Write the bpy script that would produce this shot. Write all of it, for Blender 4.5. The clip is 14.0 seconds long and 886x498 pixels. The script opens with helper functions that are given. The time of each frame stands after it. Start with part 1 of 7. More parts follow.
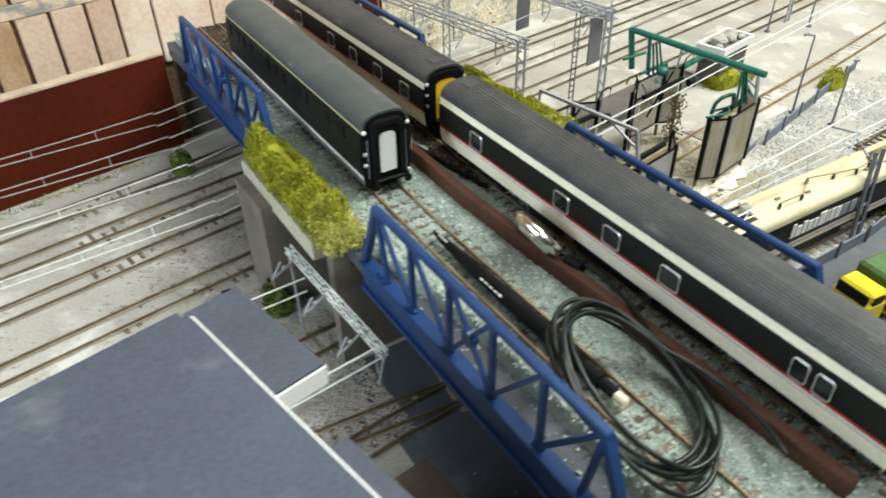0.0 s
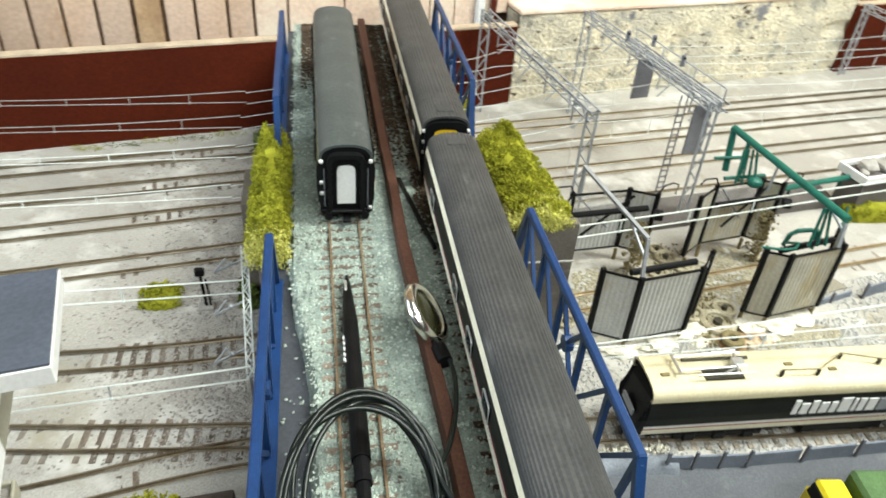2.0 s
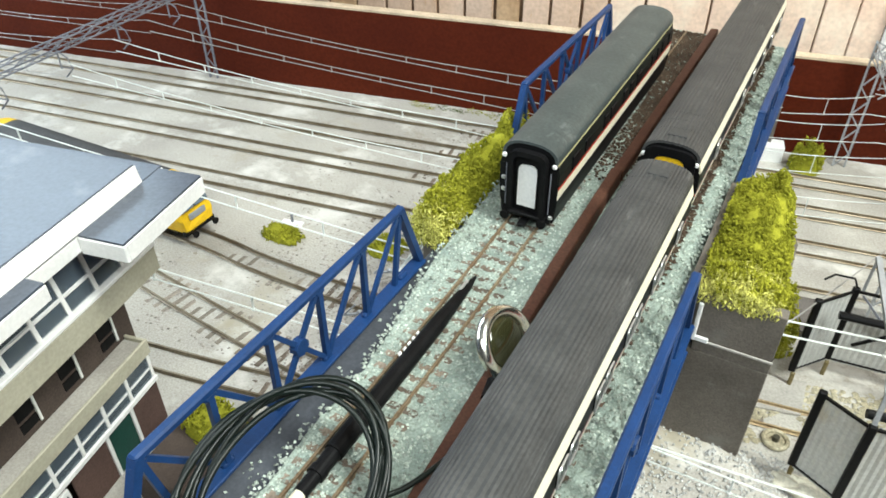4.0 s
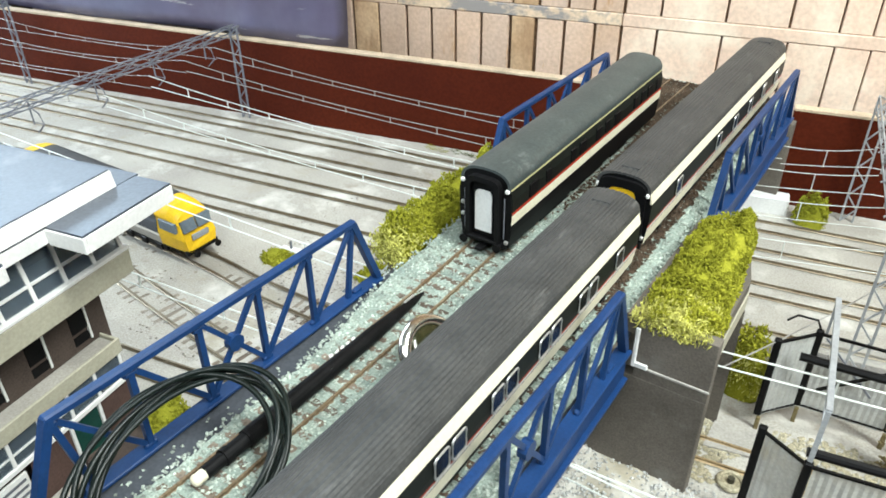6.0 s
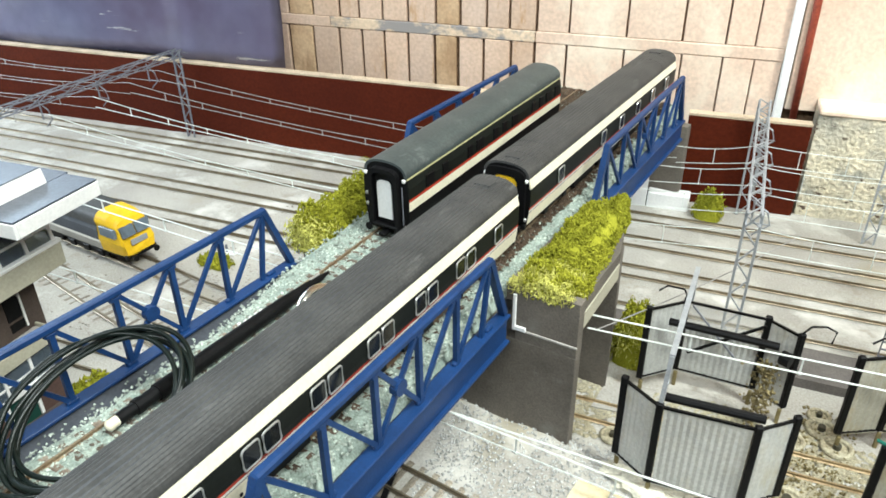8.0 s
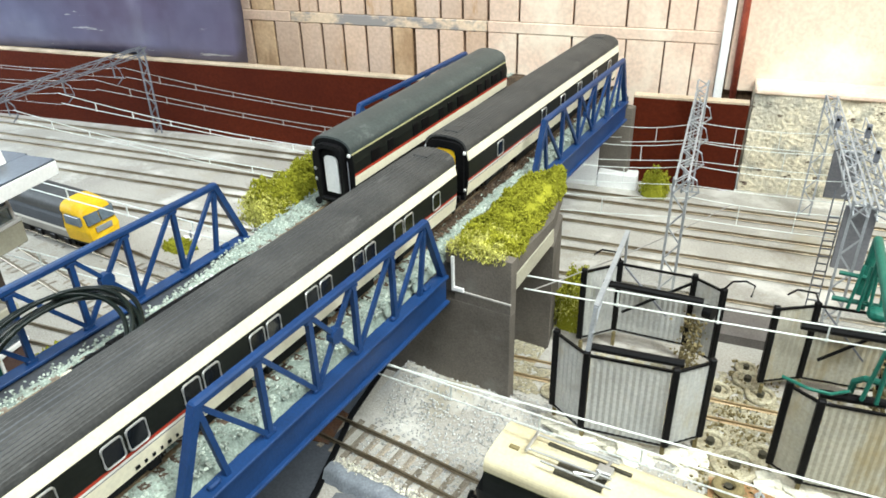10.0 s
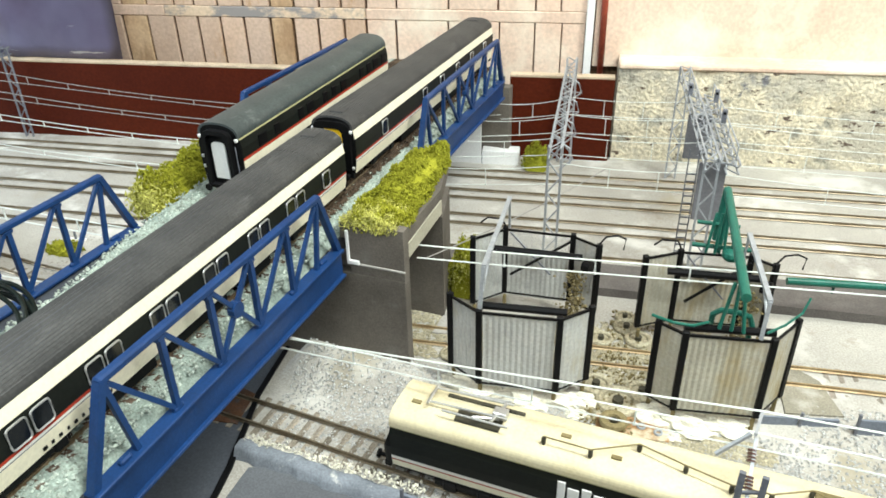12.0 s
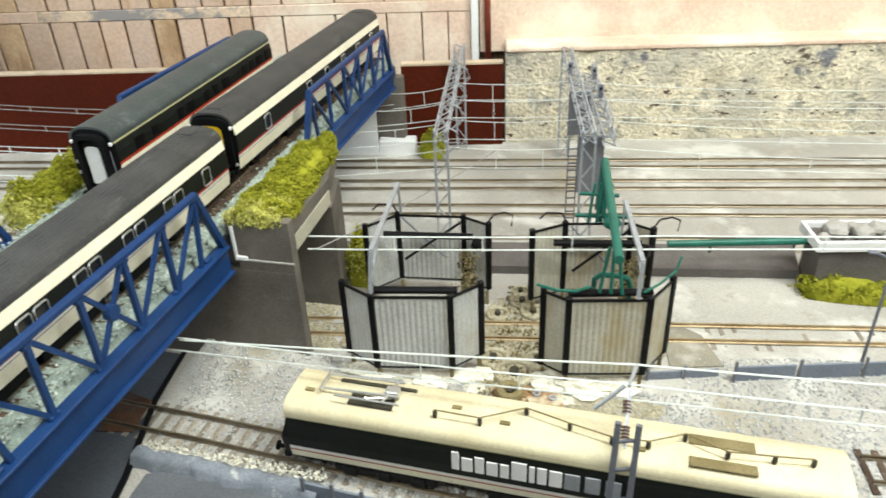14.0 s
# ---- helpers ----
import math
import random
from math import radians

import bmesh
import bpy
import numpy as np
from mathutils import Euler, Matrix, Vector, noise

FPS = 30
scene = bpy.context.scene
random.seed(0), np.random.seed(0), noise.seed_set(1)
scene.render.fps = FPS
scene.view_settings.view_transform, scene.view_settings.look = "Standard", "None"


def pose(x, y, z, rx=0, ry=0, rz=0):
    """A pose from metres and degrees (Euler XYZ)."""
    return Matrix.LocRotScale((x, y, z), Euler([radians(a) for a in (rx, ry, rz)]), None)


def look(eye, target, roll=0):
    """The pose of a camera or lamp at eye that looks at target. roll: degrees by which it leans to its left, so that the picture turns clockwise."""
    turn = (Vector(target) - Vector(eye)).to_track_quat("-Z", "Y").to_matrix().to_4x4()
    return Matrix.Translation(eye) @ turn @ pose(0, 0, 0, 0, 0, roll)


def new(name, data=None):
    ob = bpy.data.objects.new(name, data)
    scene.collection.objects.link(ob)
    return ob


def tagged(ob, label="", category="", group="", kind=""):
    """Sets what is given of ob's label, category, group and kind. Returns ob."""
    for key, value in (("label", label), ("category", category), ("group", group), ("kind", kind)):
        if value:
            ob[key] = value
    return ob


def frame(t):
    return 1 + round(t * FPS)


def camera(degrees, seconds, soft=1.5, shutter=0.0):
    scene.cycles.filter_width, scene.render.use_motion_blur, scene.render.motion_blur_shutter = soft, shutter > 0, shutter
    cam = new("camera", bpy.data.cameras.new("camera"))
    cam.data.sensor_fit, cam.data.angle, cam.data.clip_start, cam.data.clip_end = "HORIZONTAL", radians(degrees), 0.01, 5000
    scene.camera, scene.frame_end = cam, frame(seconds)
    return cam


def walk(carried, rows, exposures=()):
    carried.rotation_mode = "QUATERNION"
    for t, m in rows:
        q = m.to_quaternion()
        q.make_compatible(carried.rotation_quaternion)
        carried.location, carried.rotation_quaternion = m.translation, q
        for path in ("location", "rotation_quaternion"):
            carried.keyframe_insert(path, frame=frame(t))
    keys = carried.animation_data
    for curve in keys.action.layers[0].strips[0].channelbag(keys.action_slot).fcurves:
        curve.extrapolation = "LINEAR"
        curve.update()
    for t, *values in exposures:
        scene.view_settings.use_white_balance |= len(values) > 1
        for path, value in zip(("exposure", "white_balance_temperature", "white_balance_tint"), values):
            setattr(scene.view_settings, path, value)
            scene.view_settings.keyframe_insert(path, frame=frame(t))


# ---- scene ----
cam = camera(62.6, 14.0, soft=1.65, shutter=0.35)
# seconds, eye, target, roll
ROWS = [
    (0, (0.0010, -0.0035, 0.4845), (0.8513, 1.3597, -0.7065), -0.97),
    (0.5, (0.0673, -0.0075, 0.4869), (0.8953, 1.3311, -0.7470), 1.16),
    (1, (0.1087, -0.0055, 0.4915), (0.8100, 1.4055, -0.7402), 1.47),
    (1.5, (0.1378, -0.0106, 0.4939), (0.6789, 1.4858, -0.7177), 2.71),
    (2, (0.1738, -0.0378, 0.5022), (0.4980, 1.5469, -0.6740), 4.72),
    (2.5, (0.2018, -0.0453, 0.5089), (0.2107, 1.5723, -0.6672), 3.33),
    (3, (0.2763, -0.0128, 0.4872), (-0.1100, 1.5404, -0.7120), 2.29),
    (3.5, (0.3073, 0.0133, 0.4847), (-0.3307, 1.4646, -0.7346), 0.91),
    (6, (0.3882, 0.0328, 0.4709), (-0.5759, 1.4298, -0.5869), -0.52),
    (6.5, (0.4154, 0.0299, 0.4692), (-0.6180, 1.4089, -0.5459), -1.22),
    (7, (0.4284, 0.0237, 0.4658), (-0.6259, 1.3925, -0.5416), -1.88),
    (7.5, (0.4424, 0.0186, 0.4662), (-0.5152, 1.4631, -0.5319), -1.21),
    (8, (0.4573, 0.0085, 0.4712), (-0.4637, 1.4826, -0.5182), -0.77),
    (10.5, (0.5046, -0.0104, 0.4606), (-0.3603, 1.5028, -0.5203), -2.11),
    (11, (0.5067, -0.0132, 0.4581), (-0.2860, 1.5302, -0.5367), -1.77),
    (11.5, (0.5090, -0.0213, 0.4573), (-0.1975, 1.5631, -0.5380), -1.94),
    (12, (0.5153, -0.0319, 0.4611), (-0.1187, 1.5813, -0.5368), -1.23),
    (12.5, (0.5260, -0.0280, 0.4580), (-0.0976, 1.5891, -0.5400), -1.97),
    (13, (0.5301, -0.0269, 0.4571), (-0.0564, 1.5997, -0.5480), -2.07),
    (13.5, (0.5302, -0.0300, 0.4602), (-0.0181, 1.6054, -0.5521), -2.36),
    (14, (0.5436, -0.0331, 0.4561), (0.0985, 1.6343, -0.5546), -2.50),
]
walk(cam, [(t, look(eye, target, roll)) for t, eye, target, roll in ROWS],
     [(0.0, -0.26, 6500, 6), (1.0, -0.15, 6600, 6), (2.0, -0.08, 6500, 6), (3.5, -0.05, 6400, 6), (6.5, 0.03, 6200, 6), (8.0, 0.0, 6250, 6), (10.5, 0.0, 6250, 6), (12.0, -0.10, 6350, 6), (13.0, -0.20, 6450, 7), (14.0, -0.30, 6450, 7)])

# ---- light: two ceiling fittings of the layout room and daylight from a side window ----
world = bpy.data.worlds.new("room_world")
scene.world = world
world.use_nodes = True
world.node_tree.nodes["Background"].inputs[0].default_value = (0.9, 0.95, 1.0, 1)
world.node_tree.nodes["Background"].inputs[1].default_value = 0.03


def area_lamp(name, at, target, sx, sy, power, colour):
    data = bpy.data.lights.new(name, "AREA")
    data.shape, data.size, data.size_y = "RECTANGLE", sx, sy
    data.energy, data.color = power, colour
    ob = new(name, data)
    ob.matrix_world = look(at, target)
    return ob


area_lamp("tube_light", (1.00, 0.2, 1.45), (0.50, 0.35, 0.12), 0.22, 1.2, 50.0, (0.985, 1.0, 0.945))
area_lamp("tube_light", (0.5, -0.65, 1.45), (0.25, 0.3, 0.12), 1.2, 0.2, 19.0, (0.97, 1.0, 1.0))
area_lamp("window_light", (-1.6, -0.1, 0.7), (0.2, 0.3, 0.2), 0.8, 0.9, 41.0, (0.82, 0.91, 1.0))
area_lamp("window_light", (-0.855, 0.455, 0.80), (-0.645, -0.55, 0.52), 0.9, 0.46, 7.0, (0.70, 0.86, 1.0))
scene.view_settings.exposure = 0.0


# ---- materials ----
def material(name, base, rough=0.6, metal=0.0, spread=0.15, scale=60.0, fine=900.0, bump=0.2, tint=None, spec=0.25, dist=0.0004, blotch=0.5):
    """A painted or natural surface: base colour varied at two scales, with fine relief."""
    m = bpy.data.materials.new(name)
    m.use_nodes = True
    nt = m.node_tree
    N, L = nt.nodes, nt.links
    b = N["Principled BSDF"]
    b.inputs["Roughness"].default_value = rough
    b.inputs["Metallic"].default_value = metal
    b.inputs["Specular IOR Level"].default_value = spec
    co = N.new("ShaderNodeTexCoord")
    big = N.new("ShaderNodeTexNoise")
    big.inputs["Scale"].default_value, big.inputs["Detail"].default_value = scale, 4
    small = N.new("ShaderNodeTexNoise")
    small.inputs["Scale"].default_value, small.inputs["Detail"].default_value = fine, 3
    L.new(co.outputs["Object"], big.inputs["Vector"])
    L.new(co.outputs["Object"], small.inputs["Vector"])
    ramp = N.new("ShaderNodeValToRGB")
    t = tint or [c * (1 - spread * 2) for c in base]
    ramp.color_ramp.elements[0].position, ramp.color_ramp.elements[1].position = 0.5 - blotch * 0.36, 0.5 + blotch * 0.36
    ramp.color_ramp.elements[0].color = (*t, 1)
    ramp.color_ramp.elements[1].color = (*base, 1)
    L.new(big.outputs["Fac"], ramp.inputs["Fac"])
    mix = N.new("ShaderNodeMix")
    mix.data_type, mix.blend_type = "RGBA", "MULTIPLY"
    mix.inputs["Factor"].default_value = 1.0
    grain = N.new("ShaderNodeMapRange")
    grain.inputs["From Min"].default_value, grain.inputs["From Max"].default_value = 0.3, 0.7
    grain.inputs["To Min"].default_value, grain.inputs["To Max"].default_value = 1 - spread * 1.5, 1 + spread * 0.7
    L.new(small.outputs["Fac"], grain.inputs["Value"])
    L.new(ramp.outputs["Color"], mix.inputs["A"])
    L.new(grain.outputs["Result"], mix.inputs["B"])
    L.new(mix.outputs["Result"], b.inputs["Base Color"])
    if bump:
        bp = N.new("ShaderNodeBump")
        bp.inputs["Strength"].default_value, bp.inputs["Distance"].default_value = bump, dist
        L.new(small.outputs["Fac"], bp.inputs["Height"])
        L.new(bp.outputs["Normal"], b.inputs["Normal"])
    return m


def varied(m, amount):
    """Adds a piece-to-piece change of brightness."""
    nt = m.node_tree
    b = nt.nodes["Principled BSDF"]
    src = b.inputs["Base Color"].links[0].from_socket
    inf = nt.nodes.new("ShaderNodeObjectInfo")
    mr = nt.nodes.new("ShaderNodeMapRange")
    mr.inputs["To Min"].default_value, mr.inputs["To Max"].default_value = 1 - amount, 1 + amount
    mul = nt.nodes.new("ShaderNodeMix")
    mul.data_type, mul.blend_type = "RGBA", "MULTIPLY"
    mul.inputs["Factor"].default_value = 1.0
    nt.links.new(inf.outputs["Random"], mr.inputs["Value"])
    nt.links.new(src, mul.inputs["A"])
    nt.links.new(mr.outputs["Result"], mul.inputs["B"])
    nt.links.new(mul.outputs["Result"], b.inputs["Base Color"])
    return m


def by_island(m, amount):
    """Adds a change of brightness from clump to clump within one mesh."""
    nt = m.node_tree
    b = nt.nodes["Principled BSDF"]
    src = b.inputs["Base Color"].links[0].from_socket
    geo = nt.nodes.new("ShaderNodeNewGeometry")
    mr = nt.nodes.new("ShaderNodeMapRange")
    mr.inputs["To Min"].default_value, mr.inputs["To Max"].default_value = 1 - amount, 1 + amount
    mul = nt.nodes.new("ShaderNodeMix")
    mul.data_type, mul.blend_type = "RGBA", "MULTIPLY"
    mul.inputs["Factor"].default_value = 1.0
    nt.links.new(geo.outputs["Random Per Island"], mr.inputs["Value"])
    nt.links.new(src, mul.inputs["A"])
    nt.links.new(mr.outputs["Result"], mul.inputs["B"])
    nt.links.new(mul.outputs["Result"], b.inputs["Base Color"])
    return m


def stained(m, colour, scale, low, high, stretch=(1, 1, 1)):
    """Adds patches of another colour with ragged outlines."""
    nt = m.node_tree
    N, L = nt.nodes, nt.links
    b = N["Principled BSDF"]
    src = b.inputs["Base Color"].links[0].from_socket
    co, mp, no = N.new("ShaderNodeTexCoord"), N.new("ShaderNodeMapping"), N.new("ShaderNodeTexNoise")
    mp.inputs["Scale"].default_value = stretch
    no.inputs["Scale"].default_value, no.inputs["Detail"].default_value, no.inputs["Roughness"].default_value = scale, 6, 0.65
    L.new(co.outputs["Object"], mp.inputs["Vector"])
    L.new(mp.outputs["Vector"], no.inputs["Vector"])
    mr = N.new("ShaderNodeMapRange")
    mr.inputs["From Min"].default_value, mr.inputs["From Max"].default_value = low, high
    L.new(no.outputs["Fac"], mr.inputs["Value"])
    mix = N.new("ShaderNodeMix")
    mix.data_type = "RGBA"
    L.new(mr.outputs["Result"], mix.inputs["Factor"])
    L.new(src, mix.inputs["A"])
    mix.inputs["B"].default_value = (*colour, 1)
    L.new(mix.outputs["Result"], b.inputs["Base Color"])
    return m


def glassy(name, colour, rough=0.1, alpha=0.45):
    m = bpy.data.materials.new(name)
    m.use_nodes = True
    b = m.node_tree.nodes["Principled BSDF"]
    b.inputs["Base Color"].default_value = (*colour, 1)
    b.inputs["Roughness"].default_value = rough
    b.inputs["Alpha"].default_value = alpha
    return m


GROUND = material("layout_ground", (0.47, 0.45, 0.40), 0.95, spread=0.16, scale=9, fine=700, bump=0.6, tint=(0.35, 0.33, 0.295), spec=0.1)
GRAVEL = by_island(material("pale_gravel", (0.53, 0.53, 0.505), 0.95, spread=0.16, scale=120, fine=1200, bump=0.4, spec=0.1), 0.25)
ASPHALT = material("road_paint", (0.125, 0.132, 0.145), 0.8, spread=0.14, scale=22, fine=800, bump=0.25, spec=0.3)
SLAB = material("slate_grey_board", (0.075, 0.083, 0.098), 0.65, spread=0.15, scale=25, fine=600, bump=0.2, spec=0.35)
BALLAST = material("green_ballast_bed", (0.36, 0.425, 0.37), 0.95, spread=0.22, scale=70, fine=900, bump=0.9, tint=(0.21, 0.26, 0.23), spec=0.1)
STONES = by_island(material("green_ballast_stones", (0.47, 0.53, 0.465), 0.9, spread=0.2, scale=60, fine=900, bump=0.3, spec=0.15), 0.4)
BLUE = material("girder_blue", (0.010, 0.044, 0.150), 0.45, spread=0.12, scale=60, fine=700, bump=0.12, spec=0.35)
RAIL = material("rail_steel", (0.25, 0.212, 0.15), 0.42, metal=0.6, spread=0.2, scale=50, fine=800, bump=0.2, tint=(0.15, 0.115, 0.072))
RUSTY = material("rusty_rail", (0.30, 0.235, 0.15), 0.5, metal=0.35, spread=0.25, scale=50, fine=800, bump=0.3, tint=(0.19, 0.12, 0.07))
SLEEPER = varied(material("sleeper_brown", (0.13, 0.09, 0.065), 0.85, spread=0.25, scale=120, fine=900, bump=0.4, spec=0.2), 0.35)
SLEEPER_TAN = varied(material("sleeper_tan", (0.35, 0.305, 0.24), 0.9, spread=0.25, scale=120, fine=900, bump=0.4, spec=0.15), 0.4)
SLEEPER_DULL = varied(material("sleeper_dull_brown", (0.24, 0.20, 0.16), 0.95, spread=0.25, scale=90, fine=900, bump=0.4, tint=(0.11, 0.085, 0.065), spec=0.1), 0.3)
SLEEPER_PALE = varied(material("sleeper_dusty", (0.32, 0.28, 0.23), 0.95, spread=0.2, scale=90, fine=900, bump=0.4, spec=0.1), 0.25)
PIER = material("pier_grey_card", (0.175, 0.155, 0.132), 0.9, spread=0.14, scale=22, fine=900, bump=0.4, tint=(0.110, 0.098, 0.083), spec=0.15)
WHITE = material("white_card", (0.80, 0.80, 0.78), 0.7, spread=0.05, scale=30, fine=500, bump=0.1, spec=0.3)
WOOD_RED = material("red_brown_board", (0.082, 0.014, 0.005), 0.75, spread=0.14, scale=9, fine=300, bump=0.15, tint=(0.06, 0.010, 0.004), spec=0.08)
EDGE_WOOD = material("sawn_wood_edge", (0.62, 0.50, 0.36), 0.8, spread=0.15, scale=40, fine=500, bump=0.3)
PEACH = varied(material("cream_wall_paint", (0.75, 0.585, 0.46), 0.8, spread=0.1, scale=14, fine=260, bump=0.35, tint=(0.67, 0.49, 0.375), spec=0.25, dist=0.001), 0.06)
PEACH_DARKER = varied(material("cream_darker", (0.60, 0.455, 0.36), 0.8, spread=0.1, scale=14, fine=260, bump=0.35, tint=(0.55, 0.39, 0.28), spec=0.25, dist=0.001), 0.08)
PEACH_BROWN = stained(material("brown_stained_wall_paint", (0.56, 0.40, 0.25), 0.85, spread=0.12, scale=20, fine=260, bump=0.35, tint=(0.42, 0.27, 0.15), spec=0.2, dist=0.001), (0.30, 0.19, 0.11), 40, 0.52, 0.68, (1, 1, 0.3))
PEACH_SMEARED = stained(material("smeared_wall_paint", (0.70, 0.55, 0.40), 0.85, spread=0.1, scale=20, fine=260, bump=0.35, tint=(0.60, 0.46, 0.33), spec=0.2, dist=0.001), (0.27, 0.25, 0.24), 42, 0.46, 0.56, (0.7, 0.7, 1.2))
SLOT = material("wall_gap_brown", (0.26, 0.17, 0.10), 0.9, spread=0.3, scale=25, fine=300, bump=0.4, tint=(0.12, 0.075, 0.045))
# Grey for the unseen room shell, kept dark so that shadows fill less.
ROOM = material("room_dark_grey", (0.22, 0.22, 0.215), 0.85, spread=0.05, scale=3, fine=90, bump=0.1)
SLATE_SHEET = material("blue_grey_sheet", (0.26, 0.27, 0.42), 0.16, spread=0.06, scale=5, fine=40, bump=0.3, tint=(0.20, 0.17, 0.27), spec=0.9, dist=0.004)
ROOF_GREY = material("coach_roof_grey", (0.066, 0.066, 0.064), 0.55, spread=0.2, scale=45, fine=600, bump=0.2, tint=(0.040, 0.041, 0.041), spec=0.35)
ROOF_GREEN = material("coach_roof_green_grey", (0.068, 0.082, 0.080), 0.45, spread=0.16, scale=35, fine=500, bump=0.15, tint=(0.046, 0.058, 0.058), spec=0.4)
DARK = material("window_band_charcoal", (0.012, 0.014, 0.0115), 0.45, spread=0.15, scale=50, fine=500, bump=0.05, spec=0.16)
GUTTER = material("gutter_olive", (0.40, 0.38, 0.20), 0.5, spread=0.08, scale=40, fine=500, bump=0.05)
CREAM = material("coach_cream", (0.80, 0.75, 0.58), 0.45, spread=0.06, scale=40, fine=500, bump=0.06)
LOCO_CREAM = material("engine_cream", (0.66, 0.60, 0.41), 0.5, spread=0.07, scale=40, fine=500, bump=0.08, tint=(0.58, 0.51, 0.33))
BODY_WHITE = material("coach_white", (0.78, 0.76, 0.70), 0.45, spread=0.05, scale=40, fine=500, bump=0.05)
RED = material("stripe_red", (0.42, 0.045, 0.02), 0.45, spread=0.1, scale=60, fine=500, bump=0.05)
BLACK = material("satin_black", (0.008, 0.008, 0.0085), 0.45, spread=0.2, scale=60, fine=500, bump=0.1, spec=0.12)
RUBBER = material("cable_black", (0.006, 0.011, 0.009), 0.34, spread=0.15, scale=90, fine=600, bump=0.05, spec=0.35)
SILVER = material("window_frame_silver", (0.62, 0.62, 0.60), 0.35, metal=0.7, spread=0.08, scale=80, fine=600, bump=0.05)
CHROME = material("chrome", (0.86, 0.84, 0.76), 0.2, metal=1.0, spread=0.03, scale=40, fine=300, bump=0.0)
YELLOW = material("warning_yellow", (0.80, 0.50, 0.018), 0.4, spread=0.07, scale=50, fine=500, bump=0.06)
LEMON = material("lorry_yellow", (0.78, 0.64, 0.03), 0.4, spread=0.07, scale=50, fine=500, bump=0.06)
CANVAS = material("green_canvas", (0.10, 0.18, 0.072), 0.85, spread=0.15, scale=60, fine=900, bump=0.4)
ORANGE = material("orange_red_plastic", (0.75, 0.10, 0.03), 0.45, spread=0.08, scale=50, fine=500, bump=0.05)
GLASS = glassy("model_glazing", (0.10, 0.13, 0.16), 0.08, 0.55)
PANEL = stained(material("clear_ribbed_sheet", (0.52, 0.53, 0.51), 0.28, spread=0.1, scale=40, fine=500, bump=0.1), (0.40, 0.37, 0.28), 30, 0.60, 0.72, (1, 1, 0.4))
PANEL.node_tree.nodes["Principled BSDF"].inputs["Alpha"].default_value = 0.86
PANEL_STAINED = stained(material("stained_ribbed_sheet", (0.50, 0.48, 0.39), 0.3, spread=0.1, scale=40, fine=500, bump=0.1), (0.34, 0.27, 0.13), 26, 0.52, 0.68, (1, 1, 0.4))
PANEL_STAINED.node_tree.nodes["Principled BSDF"].inputs["Alpha"].default_value = 0.88
CLEAR = glassy("clear_plastic", (0.55, 0.56, 0.54), 0.15, 0.22)
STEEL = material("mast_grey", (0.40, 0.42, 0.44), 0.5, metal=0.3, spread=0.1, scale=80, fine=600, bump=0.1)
# Darker copy of mast_grey with shade put into the colour; also for dark fittings.
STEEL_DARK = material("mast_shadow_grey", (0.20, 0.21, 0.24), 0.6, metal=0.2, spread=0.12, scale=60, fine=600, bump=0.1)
WIRE = material("overhead_wire", (0.74, 0.78, 0.74), 0.4, metal=0.0, spread=0.08, scale=60, fine=500, bump=0.0)
WIRE_DULL = material("overhead_wire_dull", (0.36, 0.35, 0.33), 0.5, metal=0.3, spread=0.1, scale=60, fine=500, bump=0.0)
GREEN = material("pipe_green", (0.02, 0.14, 0.10), 0.42, spread=0.14, scale=50, fine=600, bump=0.12)
DIRTY = material("oily_dirt", (0.17, 0.135, 0.06), 0.8, spread=0.2, scale=60, fine=900, bump=0.4, tint=(0.24, 0.195, 0.095))
LEAF = by_island(material("foam_foliage", (0.33, 0.33, 0.032), 0.9, spread=0.15, scale=50, fine=700, bump=0.3, tint=(0.20, 0.205, 0.017), spec=0.1), 0.28)
LEAF_PALE = by_island(material("foam_foliage_pale", (0.62, 0.60, 0.16), 0.9, spread=0.15, scale=50, fine=700, bump=0.3, spec=0.1), 0.35)
LEAF_DARK = by_island(material("foam_foliage_dark", (0.10, 0.13, 0.03), 0.9, spread=0.15, scale=50, fine=700, bump=0.3, spec=0.1), 0.45)
SOIL = by_island(material("oily_soil", (0.42, 0.385, 0.28), 0.9, spread=0.25, scale=60, fine=900, bump=0.4, tint=(0.31, 0.275, 0.185), spec=0.15), 0.2)
COACH_GLASS = material("coach_glazing", (0.012, 0.014, 0.015), 0.12, spread=0.2, scale=60, fine=400, bump=0.0, spec=0.5)
BRASS = material("dusty_brass_rail", (0.50, 0.39, 0.23), 0.42, metal=0.5, spread=0.2, scale=50, fine=800, bump=0.2, tint=(0.30, 0.21, 0.11))
PAD = stained(material("worn_olive_ground", (0.30, 0.275, 0.215), 0.95, spread=0.18, scale=40, fine=800, bump=0.5, tint=(0.22, 0.205, 0.16), spec=0.1), (0.44, 0.42, 0.37), 30, 0.5, 0.66)
PORCELAIN = material("brown_porcelain", (0.11, 0.055, 0.045), 0.35, spread=0.2, scale=90, fine=700, bump=0.1)
RUST_PLATE = stained(material("orange_rusty_plate", (0.40, 0.24, 0.11), 0.8, spread=0.25, scale=60, fine=800, bump=0.4, tint=(0.24, 0.13, 0.06)), (0.50, 0.44, 0.32), 70, 0.5, 0.62)
RUST_STAIN = stained(material("rust_brown_stain", (0.13, 0.060, 0.028), 0.85, spread=0.25, scale=60, fine=800, bump=0.4, tint=(0.07, 0.038, 0.024), spec=0.15), (0.060, 0.058, 0.060), 90, 0.52, 0.66)
OLIVE = material("dark_olive_fitting", (0.07, 0.065, 0.045), 0.5, spread=0.2, scale=90, fine=700, bump=0.1)
